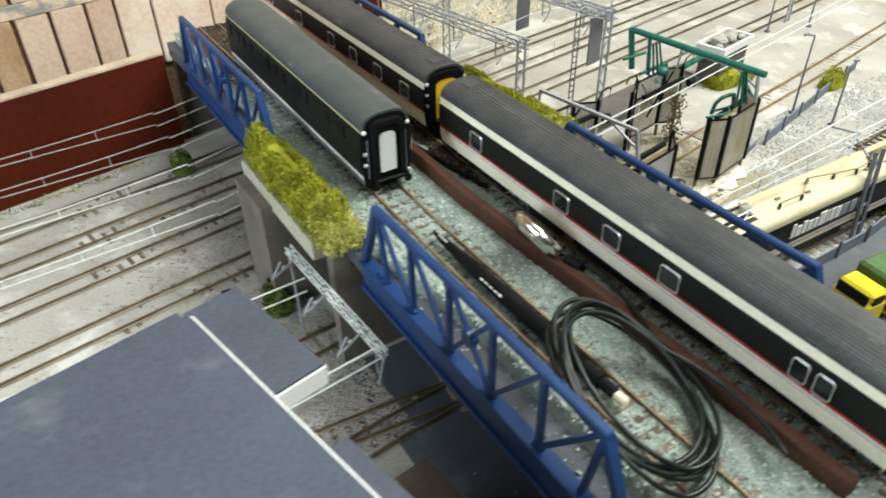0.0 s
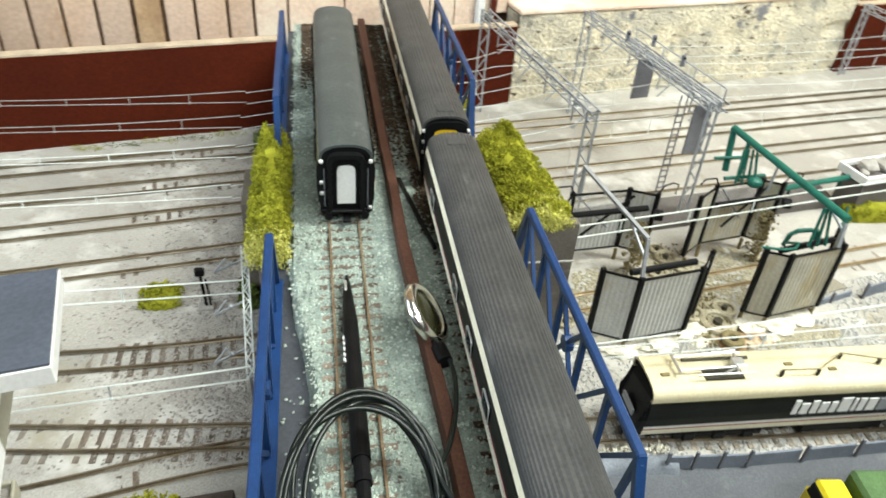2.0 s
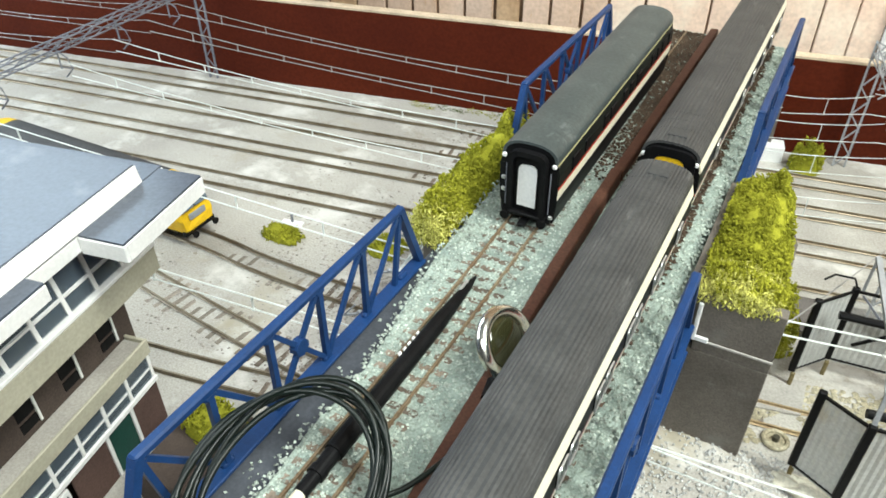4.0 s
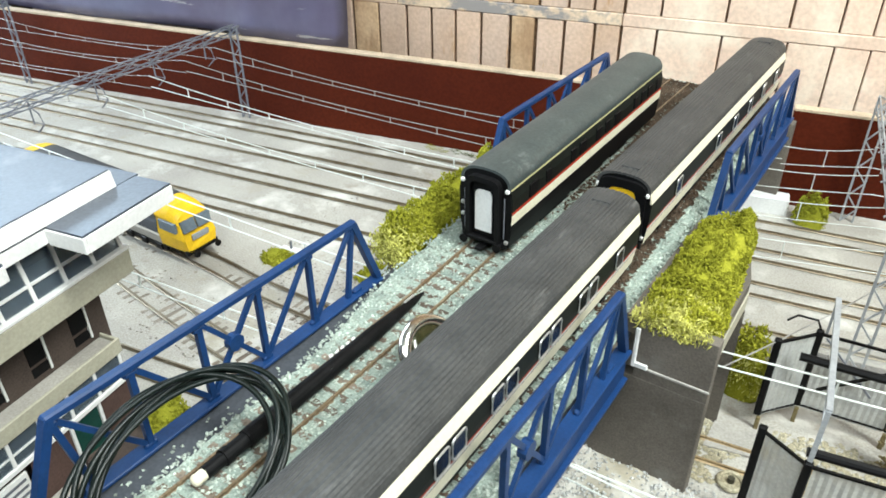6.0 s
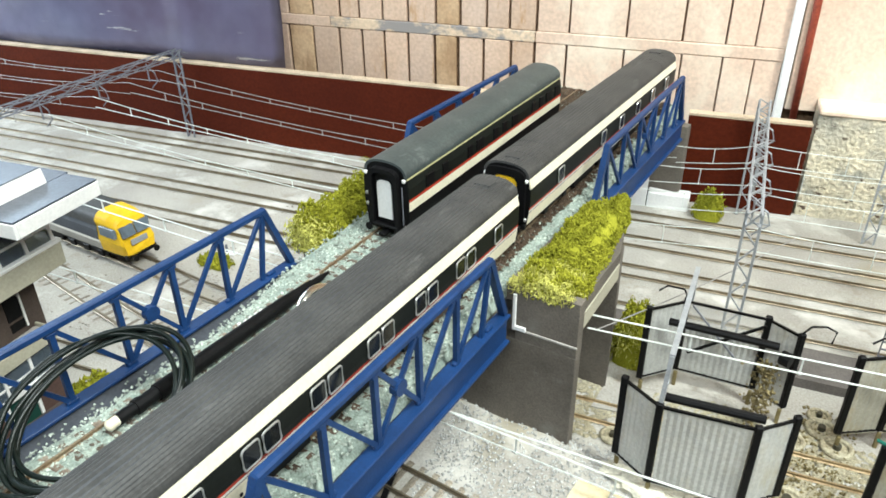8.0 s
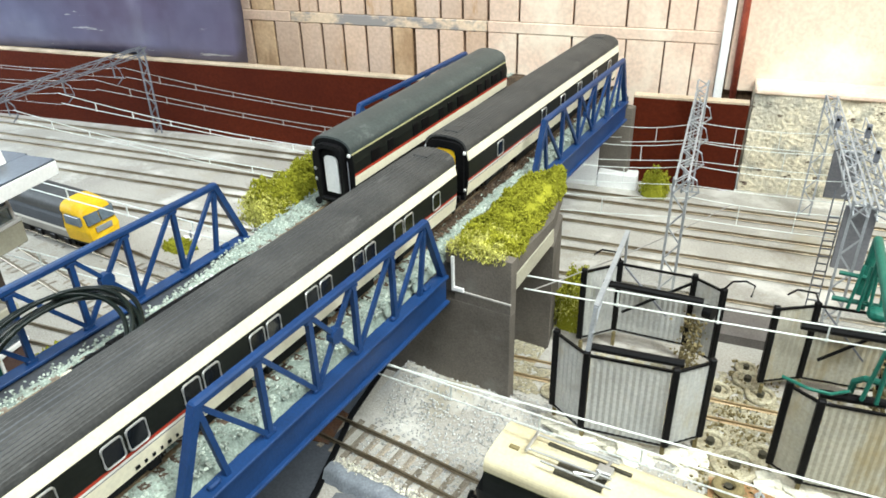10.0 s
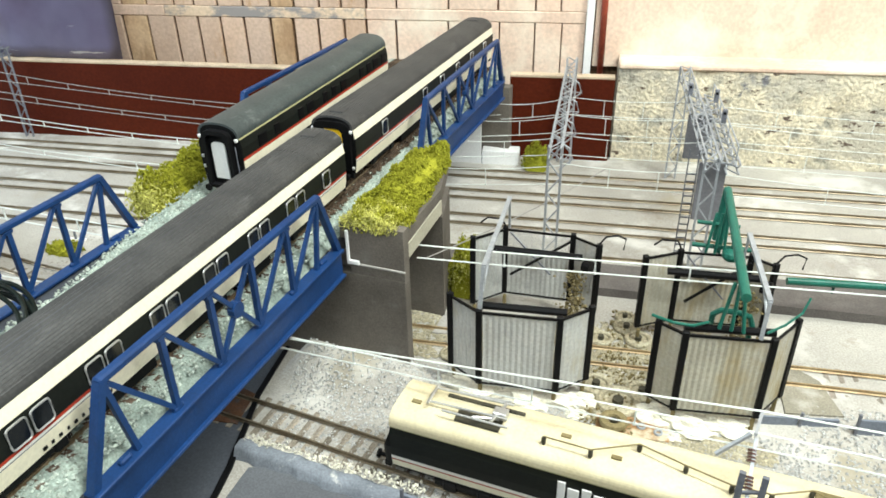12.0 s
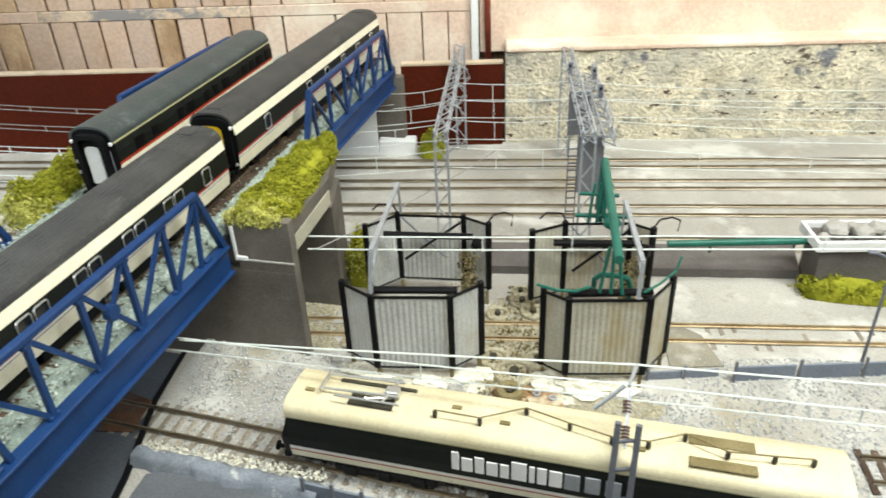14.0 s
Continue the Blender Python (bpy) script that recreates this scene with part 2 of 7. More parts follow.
PLATE = material("back_plate_grey", (0.20, 0.20, 0.215), 0.7, spread=0.12, scale=50, fine=600, bump=0.1)
KERB = stained(material("kerb_blue_grey", (0.24, 0.265, 0.30), 0.85, spread=0.15, scale=50, fine=700, bump=0.4), (0.55, 0.55, 0.52), 45, 0.62, 0.70)
WORN = stained(material("worn_paper_edge", (0.46, 0.44, 0.40), 0.85, spread=0.15, scale=80, fine=700, bump=0.3), (0.30, 0.28, 0.25), 90, 0.55, 0.62)
SCRAP = material("cream_scrap_metal", (0.50, 0.46, 0.33), 0.6, metal=0.1, spread=0.25, scale=90, fine=700, bump=0.3, tint=(0.30, 0.26, 0.17))
GLAZED = material("cab_glazing", (0.13, 0.165, 0.20), 0.15, spread=0.12, scale=60, fine=400, bump=0.0, spec=0.5)
ROOF_SLATE = material("signal_box_roof", (0.085, 0.10, 0.13), 0.24, spread=0.1, scale=14, fine=500, bump=0.08, spec=0.5)
BROWN_WALL = material("brown_brick_card", (0.088, 0.067, 0.056), 0.9, spread=0.14, scale=45, fine=800, bump=0.3)
RED_BROWN = material("red_brown_card", (0.115, 0.070, 0.058), 0.85, spread=0.14, scale=45, fine=800, bump=0.3)
GREEN_DARK = material("dark_green_paint", (0.008, 0.06, 0.045), 0.45, spread=0.12, scale=50, fine=600, bump=0.1)
LEDGE = material("cream_ledge", (0.44, 0.42, 0.325), 0.7, spread=0.08, scale=30, fine=500, bump=0.1)
CONCRETE = material("concrete_grey", (0.42, 0.40, 0.36), 0.9, spread=0.12, scale=40, fine=700, bump=0.3)
RUST_BEAM = material("red_rusty_bar", (0.095, 0.042, 0.026), 0.7, spread=0.22, scale=55, fine=700, bump=0.4, tint=(0.07, 0.027, 0.017))
PIPE_RED = material("dull_red_paint", (0.30, 0.060, 0.032), 0.6, spread=0.2, scale=60, fine=500, bump=0.2)
YARD_GRIT = by_island(material("grey_brown_grit", (0.36, 0.33, 0.295), 0.9, spread=0.12, scale=60, fine=900, bump=0.4, spec=0.1), 0.25)
GRIT_SHADE = by_island(material("brown_grit_shade", (0.105, 0.075, 0.052), 0.9, spread=0.25, scale=60, fine=900, bump=0.4, spec=0.1), 0.4)
PLATFORM = material("platform_grey", (0.15, 0.135, 0.125), 0.9, spread=0.14, scale=40, fine=800, bump=0.3)
ROUGH_WALL = material("rough_render", (0.82, 0.73, 0.54), 0.95, spread=0.22, scale=30, fine=260, bump=1.0, tint=(0.60, 0.55, 0.42), spec=0.1, dist=0.003, blotch=0.7)
FENCE = material("fence_blue_grey", (0.20, 0.225, 0.27), 0.7, spread=0.1, scale=40, fine=600, bump=0.2)
TAN = material("ballast_white_lump", (0.78, 0.75, 0.62), 0.9, spread=0.15, scale=60, fine=600, bump=0.5, spec=0.1)



# Pale streaks on the sheet: scuffs and glints, painted into its colour.
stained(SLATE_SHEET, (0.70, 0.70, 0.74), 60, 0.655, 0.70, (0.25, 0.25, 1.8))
stained(ROUGH_WALL, (0.50, 0.465, 0.375), 11, 0.47, 0.58, (1, 1, 1.6))
stained(ROUGH_WALL, (0.30, 0.29, 0.24), 34, 0.54, 0.64)
stained(ROUGH_WALL, (0.20, 0.20, 0.21), 17, 0.61, 0.655)
stained(ROUGH_WALL, (0.12, 0.09, 0.07), 62, 0.60, 0.64, (1, 1, 2.0))
stained(PEACH_DARKER, (0.44, 0.28, 0.16), 22, 0.62, 0.72, (1, 1, 0.4))
stained(GROUND, (0.57, 0.555, 0.51), 16, 0.52, 0.66)
stained(GROUND, (0.30, 0.27, 0.22), 30, 0.60, 0.72)
stained(GROUND, (0.33, 0.30, 0.23), 11, 0.58, 0.70)
stained(PEACH, (0.80, 0.72, 0.58), 9, 0.50, 0.66)
stained(PEACH_DARKER, (0.44, 0.27, 0.14), 55, 0.62, 0.70, (1, 1, 0.22))
stained(PIER, (0.19, 0.18, 0.16), 30, 0.60, 0.74)
stained(ROOF_GREY, (0.13, 0.13, 0.125), 60, 0.60, 0.72, (1, 0.25, 1))
stained(ROOF_GREEN, (0.17, 0.185, 0.18), 55, 0.60, 0.76, (1, 0.6, 1))
stained(ASPHALT, (0.16, 0.165, 0.17), 40, 0.60, 0.75)
stained(SLAB, (0.13, 0.135, 0.14), 25, 0.62, 0.76)
stained(ROOF_SLATE, (0.14, 0.155, 0.175), 20, 0.60, 0.75)

# ---- mesh helpers ----
BACK_SLOPE = 0.1983
SKEW = math.atan(BACK_SLOPE)
CU, SU = math.cos(SKEW), math.sin(SKEW)
G = 0.12
RAIL_GAUGE = 0.0192
DECK = 0.2185
RZ = 0.2275


def rise(y):
    """The far part of the bridge stands a little higher than the near part."""
    f = min(1.0, max(0.0, (y - 0.27) / 0.17))
    return 0.0048 * f * f * (3 - 2 * f)


def W(u, d, z=G):
    """A place from its run along the back board and its distance in front of the datum; the rearmost tracks lie deeper."""
    d += float(np.interp(d, (0.05, 0.16, 0.215, 0.33), (-0.0255, -0.023, -0.015, -0.002)))
    return Vector((u * CU + d * SU, 0.668 + u * SU - d * CU, z))


UROT = Matrix.Rotation(SKEW, 3, "Z")


def box(bm, c, s, R=None, bevel=0.0):
    g = bmesh.ops.create_cube(bm, size=1.0)
    vs = g["verts"]
    M = Matrix.Translation(c) @ (R.to_4x4() if R is not None else Matrix.Identity(4)) @ Matrix.Diagonal((*s, 1))
    bmesh.ops.transform(bm, matrix=M, verts=vs)
    if bevel:
        es = list({e for v in vs for e in v.link_edges})
        bmesh.ops.bevel(bm, geom=es, offset=bevel, segments=1, affect="EDGES", profile=0.5)


def axis_matrix(p0, p1):
    p0, p1 = Vector(p0), Vector(p1)
    q = (p1 - p0).to_track_quat("Z", "Y")
    return Matrix.Translation((p0 + p1) / 2) @ q.to_matrix().to_4x4(), (p1 - p0).length


def bar(bm, p0, p1, w, h=None):
    """A square bar between two places."""
    M, n = axis_matrix(p0, p1)
    g = bmesh.ops.create_cube(bm, size=1.0)
    bmesh.ops.transform(bm, matrix=M @ Matrix.Diagonal((w, h or w, n, 1)), verts=g["verts"])


def rod(bm, p0, p1, r, n=8, r2=None):
    M, ln = axis_matrix(p0, p1)
    bmesh.ops.create_cone(bm, cap_ends=True, segments=n, radius1=r, radius2=r if r2 is None else r2, depth=ln, matrix=M)


def ball(bm, c, r, sub=1):
    rr = r if isinstance(r, tuple) else (r, r, r)
    bmesh.ops.create_icosphere(bm, subdivisions=sub, radius=1.0, matrix=Matrix.Translation(c) @ Matrix.Diagonal((*rr, 1)))


def tube(bm, pts, r, n=6, closed=False):
    """A round tube along a line of places."""
    pts = [Vector(p) for p in pts]
    rings = []
    k = len(pts)
    for i, p in enumerate(pts):
        a = pts[(i - 1) % k] if closed or i else p
        b = pts[(i + 1) % k] if closed or i < k - 1 else p
        d = (b - a).normalized()
        x = d.cross(Vector((0, 0, 1)))
        if x.length < 1e-4:
            x = Vector((1, 0, 0))
        x.normalize()
        y = d.cross(x)
        rings.append([bm.verts.new(p + r * (math.cos(2 * math.pi * j / n) * x + math.sin(2 * math.pi * j / n) * y)) for j in range(n)])
    for i in range(k if closed else k - 1):
        A, B = rings[i], rings[(i + 1) % k]
        for j in range(n):
            bm.faces.new((A[j], A[(j + 1) % n], B[(j + 1) % n], B[j]))
    if not closed:
        bm.faces.new(rings[0][::-1])
        bm.faces.new(rings[-1])


def prism(bm, poly, z0, z1):
    """An upright prism over a plan outline."""
    lo = [bm.verts.new((x, y, z0)) for x, y in poly]
    hi = [bm.verts.new((x, y, z1)) for x, y in poly]
    n = len(poly)
    bm.faces.new(lo[::-1])
    bm.faces.new(hi)
    for i in range(n):
        bm.faces.new((lo[i], lo[(i + 1) % n], hi[(i + 1) % n], hi[i]))


def loft(bm, profile, y0, y1, cap=True):
    """A closed outline in x and z drawn out along y."""
    A = [bm.verts.new((x, y0, z)) for x, z in profile]
    B = [bm.verts.new((x, y1, z)) for x, z in profile]
    n = len(profile)
    for i in range(n):
        bm.faces.new((A[i], A[(i + 1) % n], B[(i + 1) % n], B[i]))
    if cap:
        bm.faces.new(A[::-1])
        bm.faces.new(B)


def put(name, bm, mat, parent=None, label="", smooth=False):
    me = bpy.data.meshes.new(name)
    bmesh.ops.recalc_face_normals(bm, faces=bm.faces)
    bm.to_mesh(me)
    bm.free()
    if smooth:
        me.polygons.foreach_set("use_smooth", [True] * len(me.polygons))
    me.materials.append(mat)
    ob = new(name, me)
    if parent is not None:
        ob.parent = parent
    if label:
        ob["label"] = label
    return ob


part = put


def thing(name, label, category, at=(0, 0, 0), turn=0.0, group="", kind=""):
    ob = new(name)
    ob.empty_display_size = 0.01
    ob.matrix_world = Matrix.Translation(at) @ Matrix.Rotation(turn, 4, "Z")
    return tagged(ob, label, category, group, kind)


def solid(name, mat, label, category, build, group="", kind="", at=(0, 0, 0), turn=0.0):
    """A thing made of one mesh."""
    bm = bmesh.new()
    build(bm)
    ob = put(name, bm, mat)
    ob.matrix_world = Matrix.Translation(at) @ Matrix.Rotation(turn, 4, "Z")
    return tagged(ob, label, category, group, kind)


def piece(name, me, parent, m):
    ob = new(name, me)
    ob.parent = parent
    ob.matrix_basis = m
    return ob

# ---- room shell ----
def room():
    R = UROT

    def slab(name, c, s, mat, label):
        bm = bmesh.new()
        box(bm, W(*c[:2], c[2]), s, R)
        return tagged(put(name, bm, mat), label, "wall" if "wall" in name else name, kind="structure")

    slab("floor", (0.2, 1.0, -0.83), (5.0, 4.4, 0.06), CONCRETE, "plain concrete floor of the layout room")
    slab("ceiling", (0.2, 1.0, 1.63), (5.0, 4.4, 0.06), ROOM, "plain unseen ceiling, dark grey to cut bounced light")
    slab("wall_west", (-2.3, 1.0, 0.4), (0.06, 4.4, 2.4), ROOM, "plain unseen side wall, dark grey to cut bounced light")
    slab("wall_east", (2.7, 1.0, 0.4), (0.06, 4.4, 2.4), ROOM, "plain unseen side wall, dark grey to cut bounced light")
    slab("wall_south", (0.2, 3.2, 0.4), (5.0, 0.06, 2.4), ROOM, "plain unseen wall behind the layout, dark grey to cut bounced light")


room()

# back wall: brown gaps behind cream-painted upright boards, in two rows
WALL_D = -0.052
bm = bmesh.new()
box(bm, W(0.2, WALL_D - 0.03, 0.4), (5.0, 0.06, 2.4), UROT)
wall_north = tagged(put("wall_north", bm, SLOT), "cream painted wall of upright boards with dark gaps", "wall", kind="structure")


def wall_boards():
    """Upright painted boards in two rows with open joints, and the flat rail between the rows."""
    rng = random.Random(4)
    cuts = [-0.156, -0.120, -0.0885, -0.059, -0.028, 0.006, 0.035, 0.067, 0.099, 0.127, 0.163, 0.226, 0.286, 0.327, 0.358, 0.3845]
    low = [-0.156 - 0.034 * k for k in range(1, 18)][::-1] + cuts
    high = [c + rng.uniform(-0.003, 0.004) for c in low]
    for row, z0, z1 in ((low, 0.19, 0.2665), (high, 0.2795, 0.52)):
        for k, (a, b) in enumerate(zip(row, row[1:])):
            bm = bmesh.new()
            gap = rng.uniform(0.0011, 0.0022) if a < 0.1 else rng.uniform(0.0007, 0.0014) if a < 0.3 else rng.uniform(0.0004, 0.0009)
            th = rng.uniform(0.0046, 0.0054)
            box(bm, W((a + b) / 2, WALL_D + th / 2, (z0 + z1) / 2), (b - a - gap * 2, th, z1 - z0), UROT, 0.0009)
            # Boards below 0.12 take the darker cream, the others the lighter one.
            put("wall_board", bm, PEACH_BROWN if k in (16, 22) else PEACH_DARKER if a < 0.12 else PEACH, wall_north)
    for a, b, mat in ((-0.75, -0.131, PEACH_DARKER), (-0.1305, 0.1265, PEACH_SMEARED), (0.1275, 0.3845, PEACH)):
        bm = bmesh.new()
        box(bm, W((a + b) / 2, WALL_D + 0.0028, 0.273), (b - a, 0.0056, 0.0128), UROT, 0.001)
        put("wall_rail", bm, mat, wall_north)
    # smoother painted stretch on the other side of the upright batten
    bm = bmesh.new()
    box(bm, W((0.395 + 1.25) / 2, WALL_D + 0.005, 0.37), (0.855, 0.01, 0.30), UROT, 0.0006)
    put("wall_board", bm, PEACH, wall_north)


wall_boards()

bm = bmesh.new()
box(bm, W(0.3890, WALL_D + 0.008, 0.34), (0.0085, 0.012, 0.27), UROT, 0.001)
tagged(put("upright_batten", bm, WHITE), "pale upright batten fixed to the wall", "batten", kind="structure")
bm = bmesh.new()
tube(bm, [W(0.4045, WALL_D + 0.0145, 0.20), W(0.4035, WALL_D + 0.0145, 0.30), W(0.402, WALL_D + 0.0145, 0.50)], 0.0036, 12)
tagged(put("red_pipe", bm, PIPE_RED, smooth=True), "dull red pipe running up the wall", "pipe", kind="structure")


# rough lower wall beside the board, with a pale ledge on top
def rough_wall():
    bm = bmesh.new()
    nu, nz = 100, 26
    u0, u1, z0, z1 = 0.424, 0.945, 0.115, 0.2285
    grid = []
    for j in range(nz + 1):
        row = []
        for i in range(nu + 1):
            u, z = u0 + (u1 - u0) * i / nu, z0 + (z1 - z0) * j / nz
            n = noise.fractal(Vector((u * 45, z * 45, 0.3)), 1.0, 2.0, 4)
            p = max(0.0, noise.noise(Vector((u * 22, z * 30, 7.0))) - 0.28) * 0.012
            row.append(bm.verts.new(W(u, -0.006 + 0.0016 * n - p, z)))
        grid.append(row)
    for j in range(nz):
        for i in range(nu):
            bm.faces.new((grid[j][i], grid[j][i + 1], grid[j + 1][i + 1], grid[j + 1][i]))
    ob = put("rough_wall", bm, ROUGH_WALL, smooth=True)
    tagged(ob, "rough rendered lower wall, cream and mottled grey", "wall", kind="structure")
    bm = bmesh.new()
    box(bm, W(0.6845, -0.026, 0.171), (0.521, 0.03, 0.113), UROT)
    tagged(put("wall_base", bm, ROUGH_WALL), "core of the rough rendered lower wall", "wall", kind="structure")
    bm = bmesh.new()
    box(bm, W(0.6845, -0.028, 0.2315), (0.521, 0.048, 0.006), UROT, 0.0015)
    tagged(put("wall_ledge", bm, PEACH), "cream painted ledge above the rough wall", "ledge", kind="structure")


rough_wall()

# long red-brown board with a sawn top edge, open where the bridge runs through
for a, b in ((-1.5, 0.143), (0.304, 0.4205), (0.947, 1.4)):
    bm = bmesh.new()
    box(bm, W((a + b) / 2, -0.005, 0.1670), (b - a, 0.008, 0.100), UROT, 0.0005)
    bo = tagged(put("back_board", bm, WOOD_RED), "long red-brown painted backing board behind the tracks", "board", kind="structure")
    bm = bmesh.new()
    box(bm, W((a + b) / 2, -0.0065, 0.2184), (b - a, 0.0115, 0.0028), UROT, 0.0004)
    put("board_edge", bm, EDGE_WOOD, bo, "pale sawn wooden top edge")

# glossy blue-grey sheet hanging on the wall above the board
def hanging_sheet():
    bm = bmesh.new()
    nu, nz = 70, 16
    grid = []
    for j in range(nz + 1):
        row = []
        for i in range(nu + 1):
            u, z = -1.45 + 1.271 * i / nu, 0.221 + 0.25 * j / nz
            bulge = 0.004 * math.sin(u * 19) + 0.003 * noise.noise(Vector((u * 12, z * 14, 2.0))) + (0.005 if abs(u + 0.33) < 0.012 else 0)
            edge = 0.003 * noise.noise(Vector((z * 90, 1.0, 4.0))) if i == nu else 0
            row.append(bm.verts.new(W(u + edge, -0.013 - 0.06 * (z - 0.221) + bulge, z)))
        grid.append(row)
    for j in range(nz):
        for i in range(nu):
            bm.faces.new((grid[j][i], grid[j][i + 1], grid[j + 1][i + 1], grid[j + 1][i]))
    bmesh.ops.solidify(bm, geom=bm.faces[:], thickness=0.0012)
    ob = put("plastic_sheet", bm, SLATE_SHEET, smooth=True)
    tagged(ob, "glossy blue-grey plastic sheet hanging over the boarded wall", "sheet")


hanging_sheet()

# ---- the layout's ground ----
def ground():
    bm = bmesh.new()
    nx, ny = 220, 130
    x0, x1, y0 = -1.45, 1.4, -0.32
    grid = []
    for j in range(ny + 1):
        row = []
        for i in range(nx + 1):
            x = x0 + (x1 - x0) * i / nx
            yt = 0.668 + BACK_SLOPE * x + 0.034
            y = y0 + (yt - y0) * j / ny
            z = G + 0.0007 * noise.fractal(Vector((x * 60, y * 60, 0)), 1.0, 2.0, 3)
            row.append(bm.verts.new((x, y, z)))
        grid.append(row)
    for j in range(ny):
        for i in range(nx):
            bm.faces.new((grid[j][i], grid[j][i + 1], grid[j + 1][i + 1], grid[j + 1][i]))
    tagged(put("ground", bm, GROUND, smooth=True), "dusty tan and grey ground of the model layout", "ground", kind="structure")
    bm = bmesh.new()
    prism(bm, [(x0, y0), (x1, y0), (x1, 0.668 + BACK_SLOPE * x1 + 0.03), (x0, 0.668 + BACK_SLOPE * x0 + 0.03)], 0.06, G - 0.004)
    tagged(put("baseboard", bm, EDGE_WOOD), "wooden baseboard carrying the model layout", "baseboard", kind="structure")
    for x in (-1.2, -0.2, 0.8, 1.25):
        for y in (-0.25, 0.35):
            solid("trestle_leg", EDGE_WOOD, "square wooden trestle leg under the baseboard", "table leg",
                  lambda b, x=x, y=y: box(b, (x, y, -0.37), (0.05, 0.05, 0.86)), "trestle legs")


ground()

# darker sections: the grey-painted lift-out board under the near span, and the road
def flat(name, poly, z, mat, label, cat, th=0.0035):
    bm = bmesh.new()
    prism(bm, poly, z - th, z)
    return tagged(put(name, bm, mat), label, cat, kind="structure")


flat("grey_deck", [(0.13, -0.3), (0.288, -0.3), (0.286, 0.16), (0.2715, 0.2215), (0.2505, 0.286), (0.2405, 0.336), (0.13, 0.336)],
     G + 0.0004, SLAB, "dark slate-grey painted board section under the bridge", "board")
flat("road", [(0.30, -0.3), (1.3, -0.3), (1.3, 0.262), (0.72, 0.247), (0.56, 0.228), (0.43, 0.226), (0.36, 0.232), (0.30, 0.232), (0.282, 0.225)],
     G + 0.0016, ASPHALT, "smooth dark grey painted road", "road")
flat("platform", [tuple(W(0.20, 0.228)[:2]), tuple(W(0.665, 0.2455)[:2]), tuple(W(0.655, 0.283)[:2]), tuple(W(0.20, 0.263)[:2])],
     G + 0.008, PLATFORM, "low dark grey strip platform between tracks", "platform", 0.008)
flat("gap_strip", [(0.2385, 0.342), (0.2475, 0.286), (0.2685, 0.221), (0.283, 0.16), (0.2865, 0.16), (0.2725, 0.2215), (0.2513, 0.286), (0.2418, 0.342)],
     G + 0.0019, BLACK, "dark open joint between two layout boards", "joint", 0.0015)
flat("rust_stain", [(0.206, 0.258), (0.228, 0.2515), (0.2525, 0.2555), (0.2470, 0.2850), (0.222, 0.2905), (0.209, 0.284)], G + 0.0012, RUST_STAIN, "dark rust-brown stain under the track on the grey board", "stain", 0.0008)
flat("dark_pad", [(0.592, 0.388), (0.628, 0.397), (0.615, 0.43), (0.584, 0.45)], G + 0.0012, PAD, "worn olive-grey patch of ground beside the cage", "ground")
flat("cess_board", [(0.338, 0.392), (0.372, 0.40), (0.372, 0.432), (0.338, 0.425)], G + 0.002, CONCRETE, "grey concrete slab beside the track", "slab")


# ---- track ----
def polyline(pts, step):
    """Places at even steps along a line, with the way it runs there."""
    pts = [Vector((p[0], p[1], 0)) for p in pts]
    out, carry = [], 0.0
    for a, b in zip(pts, pts[1:]):
        d = (b - a)
        n = d.length
        s = carry
        while s < n:
            out.append((a + d * (s / n), d.normalized()))
            s += step
        carry = s - n
    return out


def smooth_line(pts, n=12):
    """A rounded line through the given places."""
    P = [Vector((p[0], p[1], 0)) for p in pts]
    P = [2 * P[0] - P[1]] + P + [2 * P[-1] - P[-2]]
    out = []
    for i in range(1, len(P) - 2):
        for k in range(n):
            t = k / n
            a, b, c, d = P[i - 1:i + 3]
            out.append(0.5 * (2 * b + (c - a) * t + (2 * a - 5 * b + 4 * c - d) * t * t + (3 * b - a - 3 * c + d) * t ** 3))
    out.append(P[-2])
    return out


def rail_mesh(name, line, side, z, mat, parent, raised=False):
    bm = bmesh.new()
    pts = []
    for i, p in enumerate(line):
        a, b = line[max(0, i - 1)], line[min(len(line) - 1, i + 1)]
        d = (b - a).normalized()
        pts.append((Vector((p[0], p[1], 0)) + Vector((-d.y, d.x, 0)) * side, Vector((-d.y, d.x, 0))))
    prof = [(-0.0012, -0.0026), (0.0012, -0.0026), (0.0004, -0.0018), (0.0004, -0.0009), (0.00065, -0.0007), (0.00065, 0), (-0.00065, 0), (-0.00065, -0.0007), (-0.0004, -0.0009), (-0.0004, -0.0018)]
    rings = [[bm.verts.new((p + n * a) + Vector((0, 0, z + h + (rise(p.y) if raised else 0)))) for a, h in prof] for p, n in pts]
    k = len(prof)
    for A, B in zip(rings, rings[1:]):
        for j in range(k):
            bm.faces.new((A[j], A[(j + 1) % k], B[(j + 1) % k], B[j]))
    bm.faces.new(rings[0])
    bm.faces.new(rings[-1][::-1])
    return put(name, bm, mat, parent)


def sleeper_mesh(mat, name="sleeper_shape"):
    bm = bmesh.new()
    box(bm, (0, 0, 0), (0.0345, 0.0042, 0.0022), None, 0.0003)
    me = bpy.data.meshes.new(name)
    bm.to_mesh(me)
    bm.free()
    me.materials.append(mat)
    return me


SLEEPER_ME = sleeper_mesh(SLEEPER)
SLEEPER_TAN_ME = sleeper_mesh(SLEEPER_TAN, "tan_sleeper_shape")
SLEEPER_DULL_ME = sleeper_mesh(SLEEPER_DULL, "dull_sleeper_shape")
SLEEPER_PALE_ME = sleeper_mesh(SLEEPER_PALE, "dusty_sleeper_shape")


